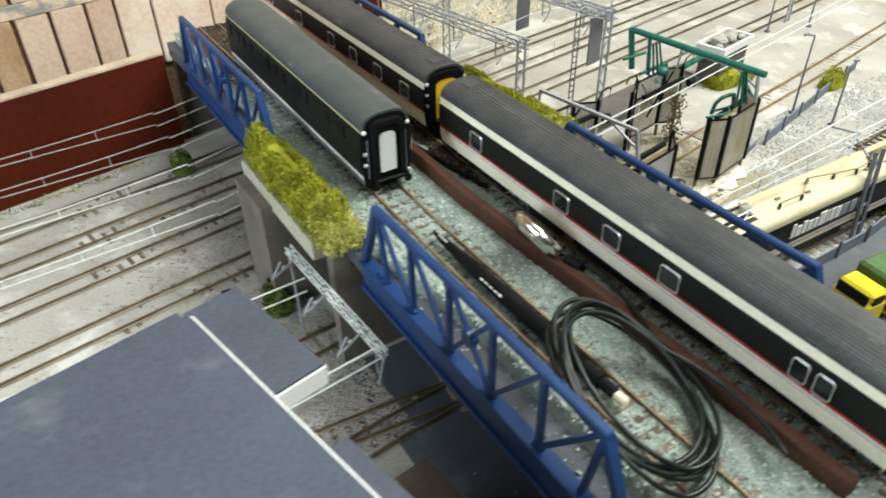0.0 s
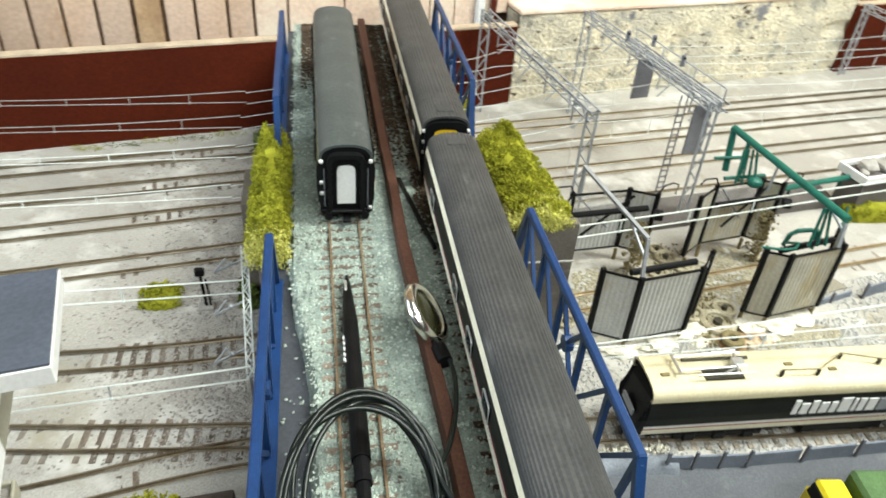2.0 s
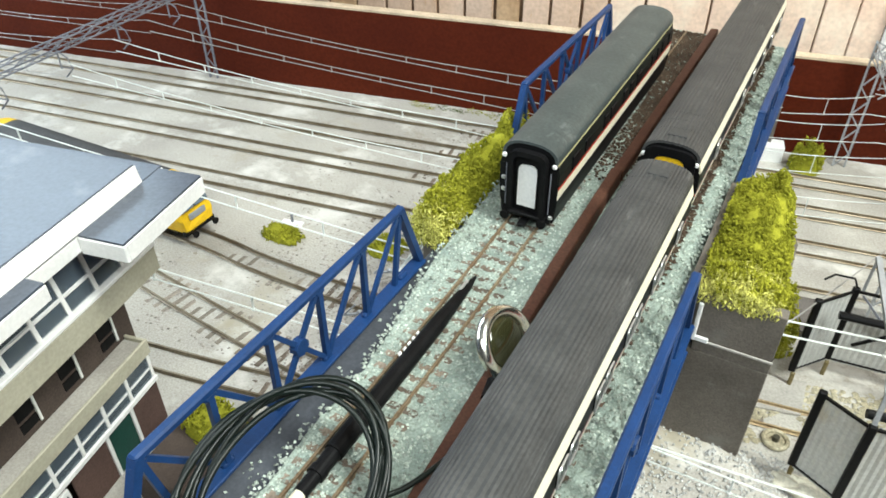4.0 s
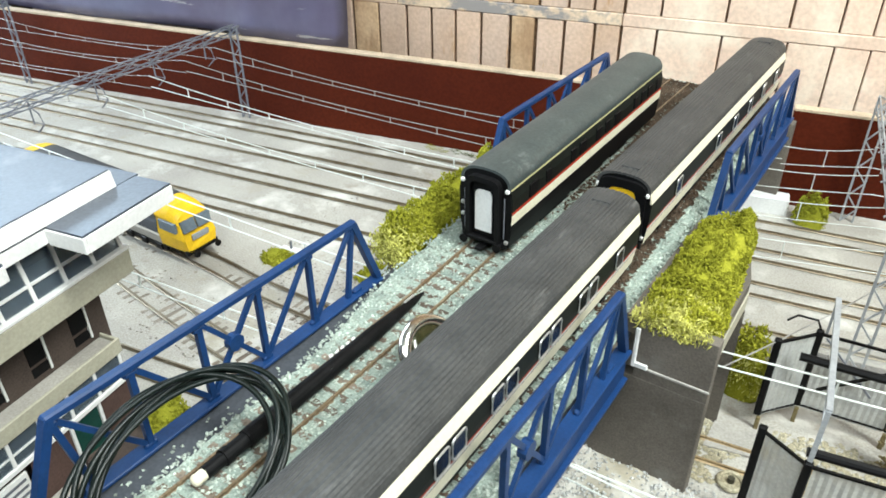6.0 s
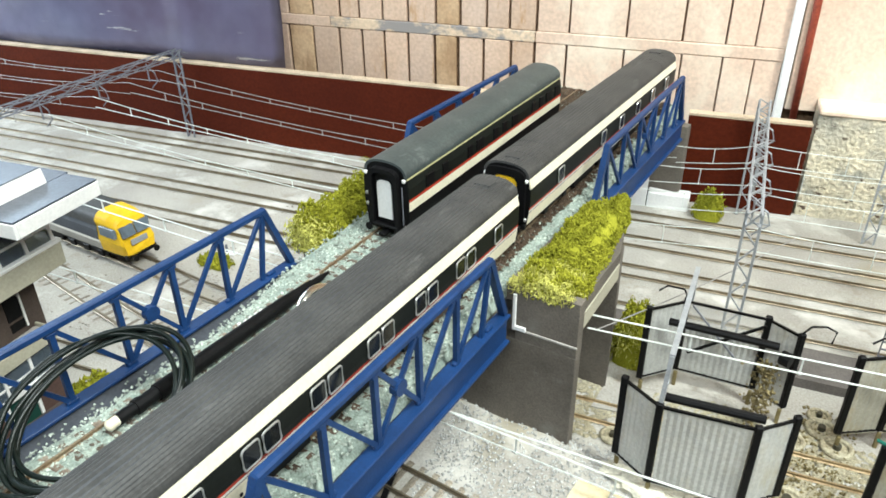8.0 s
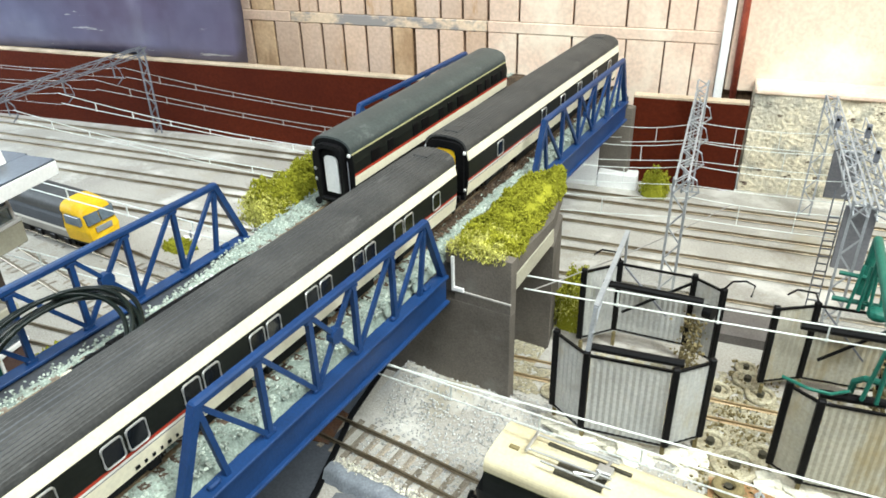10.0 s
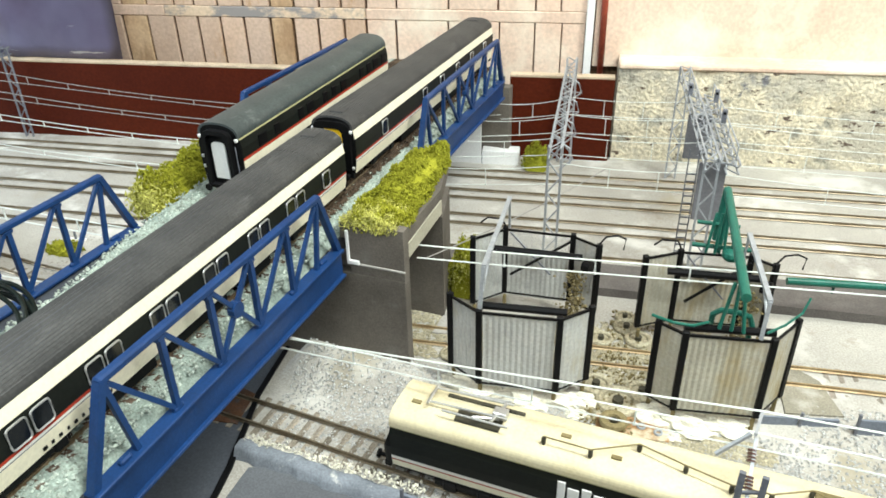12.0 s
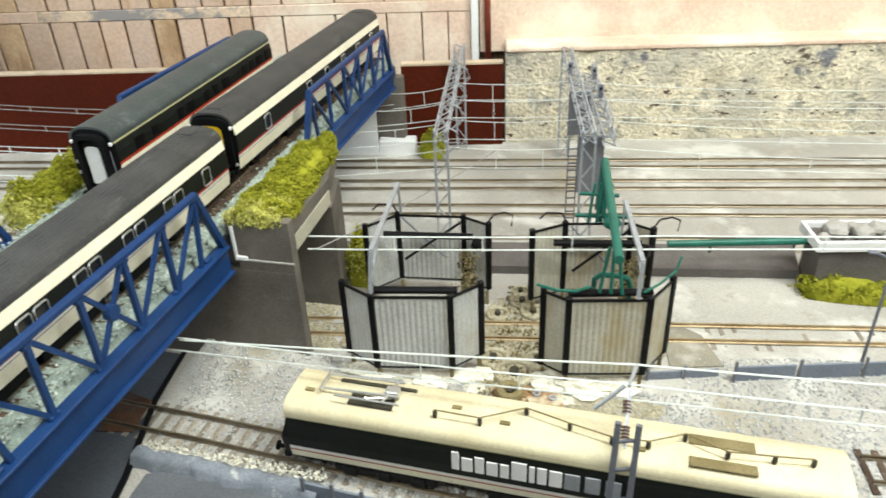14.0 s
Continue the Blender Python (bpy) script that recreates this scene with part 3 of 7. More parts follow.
def track(label, pts, z, rail_mat, me=None, step=0.0098, raw=False, sink=0.0, bare=None):
    line = [Vector((p[0], p[1], 0)) for p in pts] if raw else smooth_line(pts)
    t = thing("railway_track", label, "track", group="railway tracks")
    rail_mesh("rail", line, RAIL_GAUGE / 2, z, rail_mat, t, raw)
    rail_mesh("rail", line, -RAIL_GAUGE / 2, z, rail_mat, t, raw)
    if me is not None:
        for p, d in polyline(line, step):
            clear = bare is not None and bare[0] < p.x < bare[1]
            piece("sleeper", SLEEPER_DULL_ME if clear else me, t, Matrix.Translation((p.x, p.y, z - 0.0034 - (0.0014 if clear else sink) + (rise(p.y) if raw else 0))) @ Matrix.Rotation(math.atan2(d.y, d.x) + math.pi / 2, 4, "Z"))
    return t


for d0 in (0.0475, 0.1005, 0.156, 0.2135):
    track("straight weathered track sunk in pale dusty ballast", [W(u, d0 + 0.033 * u) for u in (-1.35, -0.7, 0.0, 0.6, 1.2)],
          G + 0.0036, RAIL, me=SLEEPER_PALE_ME, sink=0.0017, bare=(0.005, 0.15))
T5 = [W(-0.9, 0.172), W(-0.45, 0.238), W(-0.17, 0.2855), W(-0.09, 0.303), W(0.0, 0.3175), W(0.06, 0.3235), W(0.25, 0.341), W(0.42, 0.350), W(0.54, 0.3530), W(0.64, 0.3570), W(0.8, 0.362), W(1.2, 0.368)]
track("straight track with pale dusty sleepers running past the wire cages", T5[6:], G + 0.004, BRASS, me=SLEEPER_PALE_ME, sink=0.0018)
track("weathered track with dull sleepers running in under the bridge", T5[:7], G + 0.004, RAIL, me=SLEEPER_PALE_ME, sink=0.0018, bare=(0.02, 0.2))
T6 = [(-0.30, 0.330), (-0.1, 0.302), (0.0, 0.2905), (0.064, 0.2850), (0.126, 0.2800), (0.18, 0.2745), (0.23, 0.2695), (0.3, 0.2665), (0.36, 0.2625), (0.474, 0.2555), (0.6, 0.2535), (0.75, 0.257), (1.0, 0.275), (1.3, 0.30)]
track("rusty-sided track with tan sleepers running out from under the bridge", T6[5:], G + 0.004, RAIL, me=SLEEPER_TAN_ME, sink=0.0009)
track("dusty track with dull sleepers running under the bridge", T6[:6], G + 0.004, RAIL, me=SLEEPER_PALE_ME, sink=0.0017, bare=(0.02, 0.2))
track("short track with brown sleepers at the yard's outer end", [(0.70, 0.3145), (0.80, 0.3245), (0.95, 0.340), (1.15, 0.36)], G + 0.004, RAIL, me=SLEEPER_ME, sink=0.0004)
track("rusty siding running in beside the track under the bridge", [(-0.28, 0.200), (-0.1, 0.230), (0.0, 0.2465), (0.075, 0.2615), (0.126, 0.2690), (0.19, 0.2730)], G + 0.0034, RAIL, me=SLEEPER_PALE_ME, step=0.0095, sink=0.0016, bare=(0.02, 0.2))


# gravel bank heaped against the near pier
def bank(x, y):
    f = min(1.0, max(0.0, (y - 0.296) / 0.040))
    e = min(1.0, max(0.0, (x - 0.250) / 0.012)) * min(1.0, max(0.0, (0.358 - x) / 0.014))
    return 0.0140 * f * f * (3 - 2 * f) * e * (1 + 0.25 * noise.noise(Vector((x * 60, y * 60, 5))))


def gravel_bank():
    bm = bmesh.new()
    nx, ny = 54, 26
    grid = [[bm.verts.new((0.248 + 0.112 * i / nx, 0.294 + 0.050 * j / ny, G - 0.0004 + bank(0.248 + 0.112 * i / nx, 0.294 + 0.050 * j / ny) + 0.0006 * noise.noise(Vector((i * 0.9, j * 0.9, 2))))) for i in range(nx + 1)] for j in range(ny + 1)]
    for j in range(ny):
        for i in range(nx):
            bm.faces.new((grid[j][i], grid[j][i + 1], grid[j + 1][i + 1], grid[j + 1][i]))
    tagged(put("gravel_bank", bm, GROUND, smooth=True), "low pale dusty bank heaped against the bridge pier", "ground", kind="structure")


gravel_bank()


# loose pale gravel round the near tracks
def gravel():
    rng = random.Random(11)
    verts, faces = [], []

    def stone(x, y, z, s):
        a = rng.uniform(0, 6.28)
        k = len(verts)
        for j in range(4):
            verts.append((x + s * math.cos(a + j * 1.57) * rng.uniform(0.6, 1.1), y + s * math.sin(a + j * 1.57) * rng.uniform(0.6, 1.1), z))
        verts.append((x, y, z + s * rng.uniform(0.5, 1.0)))
        for j in range(4):
            faces.append((k + j, k + (j + 1) % 4, k + 4))

    while len(verts) < 5 * 22000:
        x, y = rng.uniform(0.255, 1.0), rng.uniform(0.222, 0.42)
        if y > 0.36 and (x < 0.60 or y > 0.40 + (x - 0.6) * 0.2):
            continue
        edge = 0.246 + 0.008 * noise.noise(Vector((x * 30, 0, 0)))
        if y < edge - 0.012 or (x < 0.262 + (0.336 - y) * 0.1):
            continue
        if rng.random() > 0.55 + 0.6 * noise.noise(Vector((x * 18, y * 18, 3))):
            continue
        stone(x, y, G + 0.0004 + (bank(x, y) if y < 0.344 else 0), rng.uniform(0.0006, 0.0016))
    me = bpy.data.meshes.new("gravel")
    me.from_pydata(verts, [], faces)
    me.materials.append(GRAVEL)
    tagged(new("gravel", me), "loose pale grey gravel round the tracks", "gravel", kind="stuff")


gravel()

# ---- the bridge ----


def girder(label, x, y0, y1, lift=0.0):
    """One truss side: end posts slope, panels between."""
    t = thing("girder", label, "bridge girder", (x, (y0 + y1) / 2, lift), group="blue bridge girders")
    L = (y1 - y0) / 2
    zt, zb = 0.2675, 0.2215
    top = [-L + 0.021 + k * (2 * L - 0.042) / 5 for k in range(6)]

    def m(name, p0, p1, w, h=None):
        bm = bmesh.new()
        bar(bm, (0, *p0), (0, *p1), w, h)
        return part(name, bm, BLUE, t)

    bm = bmesh.new()
    box(bm, (0, 0, zt), (0.0046, top[-1] - top[0] + 0.004, 0.0042), None, 0.0009)
    part("top_chord", bm, BLUE, t)
    bm = bmesh.new()
    box(bm, (0, 0, 0.2105), (0.0035, 2 * L, 0.0185), None, 0.0004)
    part("web_plate", bm, BLUE, t)
    for z in (0.2205, 0.2015):
        bm = bmesh.new()
        box(bm, (0, 0, z), (0.0085, 2 * L, 0.0022), None, 0.0005)
        part("flange", bm, BLUE, t)
    m("end_post", (top[0], zt), (-L + 0.002, zb), 0.0044, 0.0040)
    m("end_post", (top[-1], zt), (L - 0.002, zb), 0.0044, 0.0040)
    for k, y in enumerate(top):
        if 0 < k < 5:
            m("upright", (y, zt), (y, zb), 0.0028, 0.0030)
        else:
            m("upright", (y, zt), (y + (0.008 if k == 0 else -0.008), zb), 0.0025, 0.0028)
        bm = bmesh.new()
        box(bm, (0, y, zb + 0.0008), (0.0030, 0.0070, 0.0034), None, 0.0008)
        part("gusset", bm, BLUE, t)
        bm = bmesh.new()
        box(bm, (0, y, zt - 0.0034), (0.0032, 0.007, 0.0034), None, 0.0010)
        part("gusset", bm, BLUE, t)
    for a, b in ((0, 1), (1, 2), (5, 4), (4, 3)):
        m("diagonal", (top[a], zt), (top[b], zb), 0.0021, 0.0025)
    m("diagonal", (top[2], zt), (top[3], zb), 0.0021, 0.0025)
    m("diagonal", (top[3], zt), (top[2], zb), 0.0021, 0.0025)
    bm = bmesh.new()
    rod(bm, (-0.0022, 0, (zt + zb) / 2), (0.0022, 0, (zt + zb) / 2), 0.0046, 10)
    part("gusset", bm, BLUE, t)
    return t


girder("blue painted lattice girder along the near span", 0.1450, 0.093, 0.316)
girder("blue painted lattice girder along the near span", 0.2970, 0.113, 0.334)
girder("blue painted lattice girder along the far span", 0.1440, 0.443, 0.668, 0.0048)
girder("blue painted lattice girder along the far span", 0.2955, 0.476, 0.712, 0.0042)

bm = bmesh.new()
box(bm, (0.218, 0.145, 0.2115), (0.146, 0.39, 0.012))
box(bm, (0.218, 0.540, 0.2155), (0.146, 0.40, 0.012))
tagged(put("bridge_deck", bm, SLAB), "grey deck slab carrying the tracks over the bridge", "bridge deck", kind="structure")
bm = bmesh.new()
box(bm, (0.2210, 0.335, 0.2112), (0.1420, 0.02, 0.0135), None, 0.0006)
tagged(put("bearing_beam", bm, PIER), "grey bearing beam across the pier top", "beam", kind="structure")


def ballast_bed():
    bm = bmesh.new()
    nx, ny = 110, 300
    x0, x1, y0, y1 = 0.1505, 0.2905, -0.04, 0.738

    def edge(y):
        f = min(1.0, max(0.0, (0.315 - y) / 0.09))
        return 0.1505 + 0.0125 * f + 0.0025 * noise.noise(Vector((y * 30, 2, 0)))

    grid = []
    for j in range(ny + 1):
        row = []
        for i in range(nx + 1):
            x, y = x0 + (x1 - x0) * i / nx, y0 + (y1 - y0) * j / ny
            e = min(1.0, min(i, nx - i) / 4)
            z = DECK + 0.0068 * e + 0.0011 * noise.fractal(Vector((x * 320, y * 320, 0)), 1.0, 2.0, 3)
            f = min(1.0, max(0.0, (edge(y) + 0.005 - x) / 0.005))
            z += rise(y) - 0.010 * f
            row.append(bm.verts.new((x, y, z)))
        grid.append(row)
    for j in range(ny):
        for i in range(nx):
            bm.faces.new((grid[j][i], grid[j][i + 1], grid[j + 1][i + 1], grid[j + 1][i]))
    tagged(put("ballast_bed", bm, BALLAST), "grey-green ballast bed on the bridge", "ballast", kind="stuff")
    rng = random.Random(5)
    verts, faces = [], []
    while len(verts) < 6 * 26000:
        x, y = rng.uniform(x0, x1), rng.uniform(y0, y1)
        if x < edge(y) + 0.0015 and rng.random() > 0.10:
            continue
        z, s, a = rise(y) + DECK + (0.0069 if x > edge(y) + 0.001 else -0.0004), rng.uniform(0.0005, 0.0014), rng.uniform(0, 6.28)
        k = len(verts)
        for j in range(4):
            verts.append((x + s * math.cos(a + j * 1.57) * rng.uniform(0.6, 1.2), y + s * math.sin(a + j * 1.57) * rng.uniform(0.6, 1.2), z + rng.uniform(-0.3, 0.4) * s))
        verts.append((x + rng.uniform(-0.3, 0.3) * s, y, z + s * rng.uniform(0.5, 1.0)))
        verts.append((x, y, z - s))
        for j in range(4):
            faces.append((k + j, k + (j + 1) % 4, k + 4))
            faces.append((k + (j + 1) % 4, k + j, k + 5))
    me = bpy.data.meshes.new("ballast_stones")
    me.from_pydata(verts, [], faces)
    me.materials.append(STONES)
    tagged(new("ballast_stones", me), "loose grey-green ballast chippings between the rails", "ballast", kind="stuff")


ballast_bed()


def brown_grit_shade():
    """Dark brown grit between and beside the sleepers of one track, thinning out at its edges; it also paints in the
    coaches' shade.
    """
    rng = random.Random(8)
    verts, faces = [], []
    while len(verts) < 5 * 17000:
        x, y = rng.uniform(0.160, 0.2795), rng.uniform(0.345, 0.735)
        e = min(x - 0.2375, 0.2795 - x) / 0.004 + 0.5 * noise.noise(Vector((x * 60, y * 60, 1)))
        # Farther along it spreads sideways, darkening ballast that the coaches shade.
        if x < 0.2375:
            e = min(1.0, (y - (0.43 if x > 0.205 else 0.56)) / 0.1)
        if rng.random() > min(e, (y - 0.345) / 0.03 + 0.1):
            continue
        s, a, z = rng.uniform(0.0008, 0.0017), rng.uniform(0, 6.28), DECK + 0.0077 + rise(y)
        k = len(verts)
        for j in range(4):
            verts.append((x + s * math.cos(a + j * 1.57) * rng.uniform(0.7, 1.2), y + s * math.sin(a + j * 1.57) * rng.uniform(0.7, 1.2), z))
        verts.append((x, y, z + s * rng.uniform(0.5, 1.1)))
        for j in range(4):
            faces.append((k + j, k + (j + 1) % 4, k + 4))
    me = bpy.data.meshes.new("brown_grit_shade")
    me.from_pydata(verts, [], faces)
    me.materials.append(GRIT_SHADE)
    tagged(new("brown_grit_shade", me), "dark brown grit between the sleepers, also painting in the coaches' shade", "grit", kind="stuff")


brown_grit_shade()


def yard_grit():
    """Grey-brown grit on the ground by the bridge, thickest at the pier foot."""
    rng = random.Random(18)
    verts, faces = [], []
    while len(verts) < 5 * 11000:
        x, y = rng.uniform(-0.12, 0.145), rng.uniform(0.262, 0.66)
        e = math.exp((x - 0.145) / 0.045) * (1.0 if y < 0.45 else 0.55) + 0.10 * noise.noise(Vector((x * 25, y * 25, 4)))
        if rng.random() > e:
            continue
        s, a = rng.uniform(0.0006, 0.0014), rng.uniform(0, 6.28)
        k = len(verts)
        for j in range(4):
            verts.append((x + s * math.cos(a + j * 1.57) * rng.uniform(0.7, 1.2), y + s * math.sin(a + j * 1.57) * rng.uniform(0.7, 1.2), G + 0.0004))
        verts.append((x, y, G + s * rng.uniform(0.5, 1.0)))
        for j in range(4):
            faces.append((k + j, k + (j + 1) % 4, k + 4))
    me = bpy.data.meshes.new("yard_grit")
    me.from_pydata(verts, [], faces)
    me.materials.append(YARD_GRIT)
    tagged(new("yard_grit", me), "grey-brown grit strewn on the ground beside the bridge", "grit", kind="stuff")


yard_grit()
XB, XA = 0.1880, 0.2600
track("bridge track with rust-brown rails and sleepers in green ballast", [(XB, -0.03 + 0.0255 * k) for k in range(31)], RZ, RUSTY, me=SLEEPER_DULL_ME, raw=True, step=0.0092, sink=-0.0003)
track("bridge track with rust-brown rails and sleepers in green ballast", [(XA, -0.03 + 0.0255 * k) for k in range(31)], RZ, RUSTY, me=SLEEPER_ME, raw=True, step=0.0092, sink=-0.0003)


def piers():
    t = thing("bridge_pier", "grey-brown card bridge pier with a worn white ledge line", "bridge pier", (0.222, 0.3435, G), group="bridge piers")
    bm = bmesh.new()
    box(bm, (0.0155, 0.0, 0.0385), (0.209, 0.008, 0.083), None, 0.0005)
    part("pier_wall", bm, PIER, t)
    bm = bmesh.new()
    box(bm, (0.0998, 0.0, 0.0993), (0.0404, 0.008, 0.0384), None, 0.0003)
    part("pier_head", bm, PIER, t)
    bm = bmesh.new()
    box(bm, (-0.0825, -0.0004, 0.0895), (0.013, 0.0088, 0.021), None, 0.0006)
    part("pier_head", bm, PIER, t)
    bm = bmesh.new()
    box(bm, (0.1000, -0.0043, 0.0880), (0.0408, 0.0010, 0.0016), None, 0.0003)
    part("ledge_strip", bm, WORN, t, "worn white paper edge")
    bm = bmesh.new()
    box(bm, (0.0792, -0.0048, 0.1005), (0.0024, 0.0016, 0.0260), None, 0.0005)
    part("corner_strip", bm, WHITE, t, "torn white paper edge")
    bm = bmesh.new()
    box(bm, (0.0835, -0.0048, 0.0895), (0.0075, 0.0016, 0.0036), None, 0.0006)
    part("corner_strip", bm, WHITE, t, "torn white paper edge")
    t = thing("bridge_pier", "grey-brown card bridge pier at the far span", "bridge pier", (0.222, 0.442, G), group="bridge piers")
    bm = bmesh.new()
    prism(bm, [(-0.1055, -0.025), (0.117, -0.025), (0.1035, 0.026), (-0.1055, 0.026)], -0.003, 0.0905)
    part("pier_wall", bm, PIER, t)
    # the short middle span that holds the planting
    bm = bmesh.new()
    prism(bm, [(0.3192, 0.3482), (0.3388, 0.3482), (0.3388, 0.4165), (0.3192, 0.4165)], 0.2100, 0.2212)
    for v in bm.verts:
        v.co.z += (v.co.y - 0.3482) * 0.06
    tagged(put("span_edge", bm, LEDGE), "cream edge beam of the short middle span", "beam", kind="structure")
    bm = bmesh.new()
    prism(bm, [(0.2910, 0.3480), (0.3380, 0.3480), (0.3380, 0.417), (0.3240, 0.470), (0.2910, 0.470)], 0.2215, 0.2330)
    tagged(put("span_slab", bm, PIER), "grey slab of the short middle span", "slab", kind="structure")
    bm = bmesh.new()
    box(bm, (0.1345, 0.411, 0.2135), (0.0195, 0.125, 0.014), None, 0.0006)
    tagged(put("span_edge", bm, LEDGE), "cream edge beam of the short middle span", "beam", kind="structure")
    bm = bmesh.new()
    box(bm, (0.1718, 0.411, 0.2105), (0.06, 0.123, 0.011))
    tagged(put("span_slab", bm, PIER), "grey slab of the short middle span", "slab", kind="structure")
    # far abutment
    bm = bmesh.new()
    box(bm, (0.2230, 0.7420, 0.165), (0.150, 0.012, 0.090), None, 0.0006)
    tagged(put("abutment", bm, PIER), "dark grey card abutment at the back board", "abutment", kind="structure")
    bm = bmesh.new()
    box(bm, W(0.2320, 0.0215, 0.1600), (0.085, 0.004, 0.084), UROT, 0.0005)
    tagged(put("card_screen", bm, WHITE), "plain white card screen below the far span", "screen")
    bm = bmesh.new()
    box(bm, W(0.2970, 0.0165, G + 0.0080), (0.043, 0.018, 0.018), UROT, 0.001)
    tagged(put("kerb_block", bm, WHITE), "white painted kerb block at the wall foot", "kerb")


piers()


# ---- planting ----
def clumps(bm, n, rng, shape, s0, s1, long=1.0):
    """Foam clumps: many small uneven lumps in a volume."""
    for _ in range(n):
        p = shape(rng)
        s = rng.uniform(s0, s1)
        M = Matrix.Translation(p) @ Euler((rng.uniform(0, 6), rng.uniform(0, 6), rng.uniform(0, 6))).to_matrix().to_4x4() @ Matrix.Diagonal((s * long, s * rng.uniform(0.5, 1) / long ** 0.5, s * rng.uniform(0.35, 0.8) / long ** 0.5, 1))
        vs = [bm.verts.new(M @ Vector(c)) for c in ((1, 0, 0), (-0.8, 0.3, 0.2), (0, 1, 0.1), (0.1, -1, 0), (0, 0.1, 1), (0, 0, -1))]
        for a, b, c in ((0, 2, 4), (2, 1, 4), (1, 3, 4), (3, 0, 4), (2, 0, 5), (1, 2, 5), (3, 1, 5), (0, 3, 5)):
            bm.faces.new((vs[a], vs[b], vs[c]))


def hedge(label, x0, x1, y0, y1, z0, z1, n, mat, seed, pale=0, taper=0.55, name="hedge", s0=0.0008, s1=0.0020, pale_end=-1, narrow=0.0, core=True):
    rng = random.Random(seed)
    t = thing(name, label, name, ((x0 + x1) / 2, (y0 + y1) / 2, z0), group="planting")
    hx, hy, hz = (x1 - x0) / 2, (y1 - y0) / 2, z1 - z0

    def inside(r):
        while True:
            a, b, c = r.uniform(-1, 1), r.uniform(-1, 1), r.random() ** 0.7
            lump = 1 + 0.35 * noise.noise(Vector((a * 2.2 + seed, b * hy / hx * 1.6, c * 2)))
            w = (1 - taper * c * c) * lump
            top = 0.62 + 0.38 * (0.5 + noise.noise(Vector((a * 2 + seed, b * hy * 90, 1.5))))
            if abs(a) ** 2.2 + abs(b) ** 6 < w * w and c < top * (1 - 0.45 * a * a):
                return Vector((a * hx * (1 - narrow * (b + 1) / 2 if a > 0 else 1), b * hy, c * hz))

    bm = bmesh.new()
    clumps(bm, n, rng, inside, s0, s1, 1.5)
    part("foliage", bm, mat, t)
    if pale:
        def edge(r):
            p = inside(r)
            p.y = pale_end * hy * (1 - 0.42 * r.random() ** 1.5)
            p.z = p.z * 0.8 + 0.001
            return p
        bm = bmesh.new()
        clumps(bm, pale, rng, edge, 0.0005, 0.0011, 2.4)
        part("pale_foliage", bm, LEAF_PALE, t, "paler yellow tufts at one end")
    if not core:
        return t
    bm = bmesh.new()
    g = bmesh.ops.create_icosphere(bm, subdivisions=3, radius=1.0)
    for v in g["verts"]:
        n3 = 1 + 0.2 * noise.noise(v.co * 2.5 + Vector((seed, 0, 0)))
        sg = Vector((math.copysign(abs(v.co.x) ** 0.7, v.co.x), math.copysign(abs(v.co.y) ** 0.35, v.co.y), v.co.z))
        v.co = Vector((sg.x * hx * 0.78 * n3 * (1 - narrow * (sg.y + 1) / 2 if sg.x > 0 else 1), sg.y * hy * 0.9, max(0.0, sg.z) * hz * 0.66 * n3 + 0.0002))
    part("inner_foam", bm, mat, t)
    return t


hedge("bright yellow-green foam hedge on the bridge's middle span", 0.2950, 0.3430, 0.3385, 0.478, 0.2325, 0.2510, 18500, LEAF, 1, pale=3400, taper=0.10, narrow=0.62, s0=0.0006, s1=0.0014)
hedge("bright yellow-green foam hedge on the bridge's outer edge", 0.1250, 0.1545, 0.328, 0.478, 0.2175, 0.2545, 15000, LEAF, 2, pale=2200, taper=0.22, s0=0.0006, s1=0.0014)
hedge("yellow-green foam bush on the dusty ground", -0.062, -0.022, 0.388, 0.409, G, 0.130, 700, LEAF, 3, name="bush")
hedge("yellow-green foam bush on the dusty ground", 0.030, 0.064, 0.410, 0.440, G, 0.1285, 700, LEAF, 4, name="bush")
hedge("dark green twiggy bush beside the pier", 0.106, 0.128, 0.405, 0.432, G, 0.144, 700, LEAF_DARK, 5, name="bush")
hedge("dark green twiggy bush by the back board", 0.105, 0.128, 0.652, 0.672, G, 0.148, 500, LEAF_DARK, 6, name="bush")
hedge("rounded green foam bush at the foot of the back board", 0.318, 0.349, 0.717, 0.737, G, 0.156, 1100, LEAF, 7, name="bush")
hedge("yellow-green foam bush between the pier and the cage", 0.328, 0.359, 0.445, 0.477, G, 0.176, 1900, LEAF, 8, pale=300, name="bush")
hedge("yellow-green foam bush below the planter", 0.686, 0.768, 0.492, 0.520, G, 0.141, 1200, LEAF, 9, name="bush")
hedge("yellow-green foam strip along the road edge", 0.380, 0.412, 0.055, 0.168, G, 0.148, 1500, LEAF, 10)
hedge("yellow-green foam tuft by the fence end", 0.795, 0.835, 0.420, 0.442, G, 0.146, 400, LEAF, 12, name="bush")
hedge("yellow-green foam tuft on the grey board", 0.205, 0.235, 0.15, 0.186, G, 0.142, 500, LEAF, 13, name="bush")
hedge("yellow-green foam tuft in a brown planting box", 0.066, 0.100, 0.180, 0.206, G + 0.043, 0.180, 600, LEAF, 14, name="bush")
hedge("yellow-green foam tuft at the roadside wall", 0.605, 0.64, 0.234, 0.252, G, 0.136, 500, LEAF, 15, name="bush")
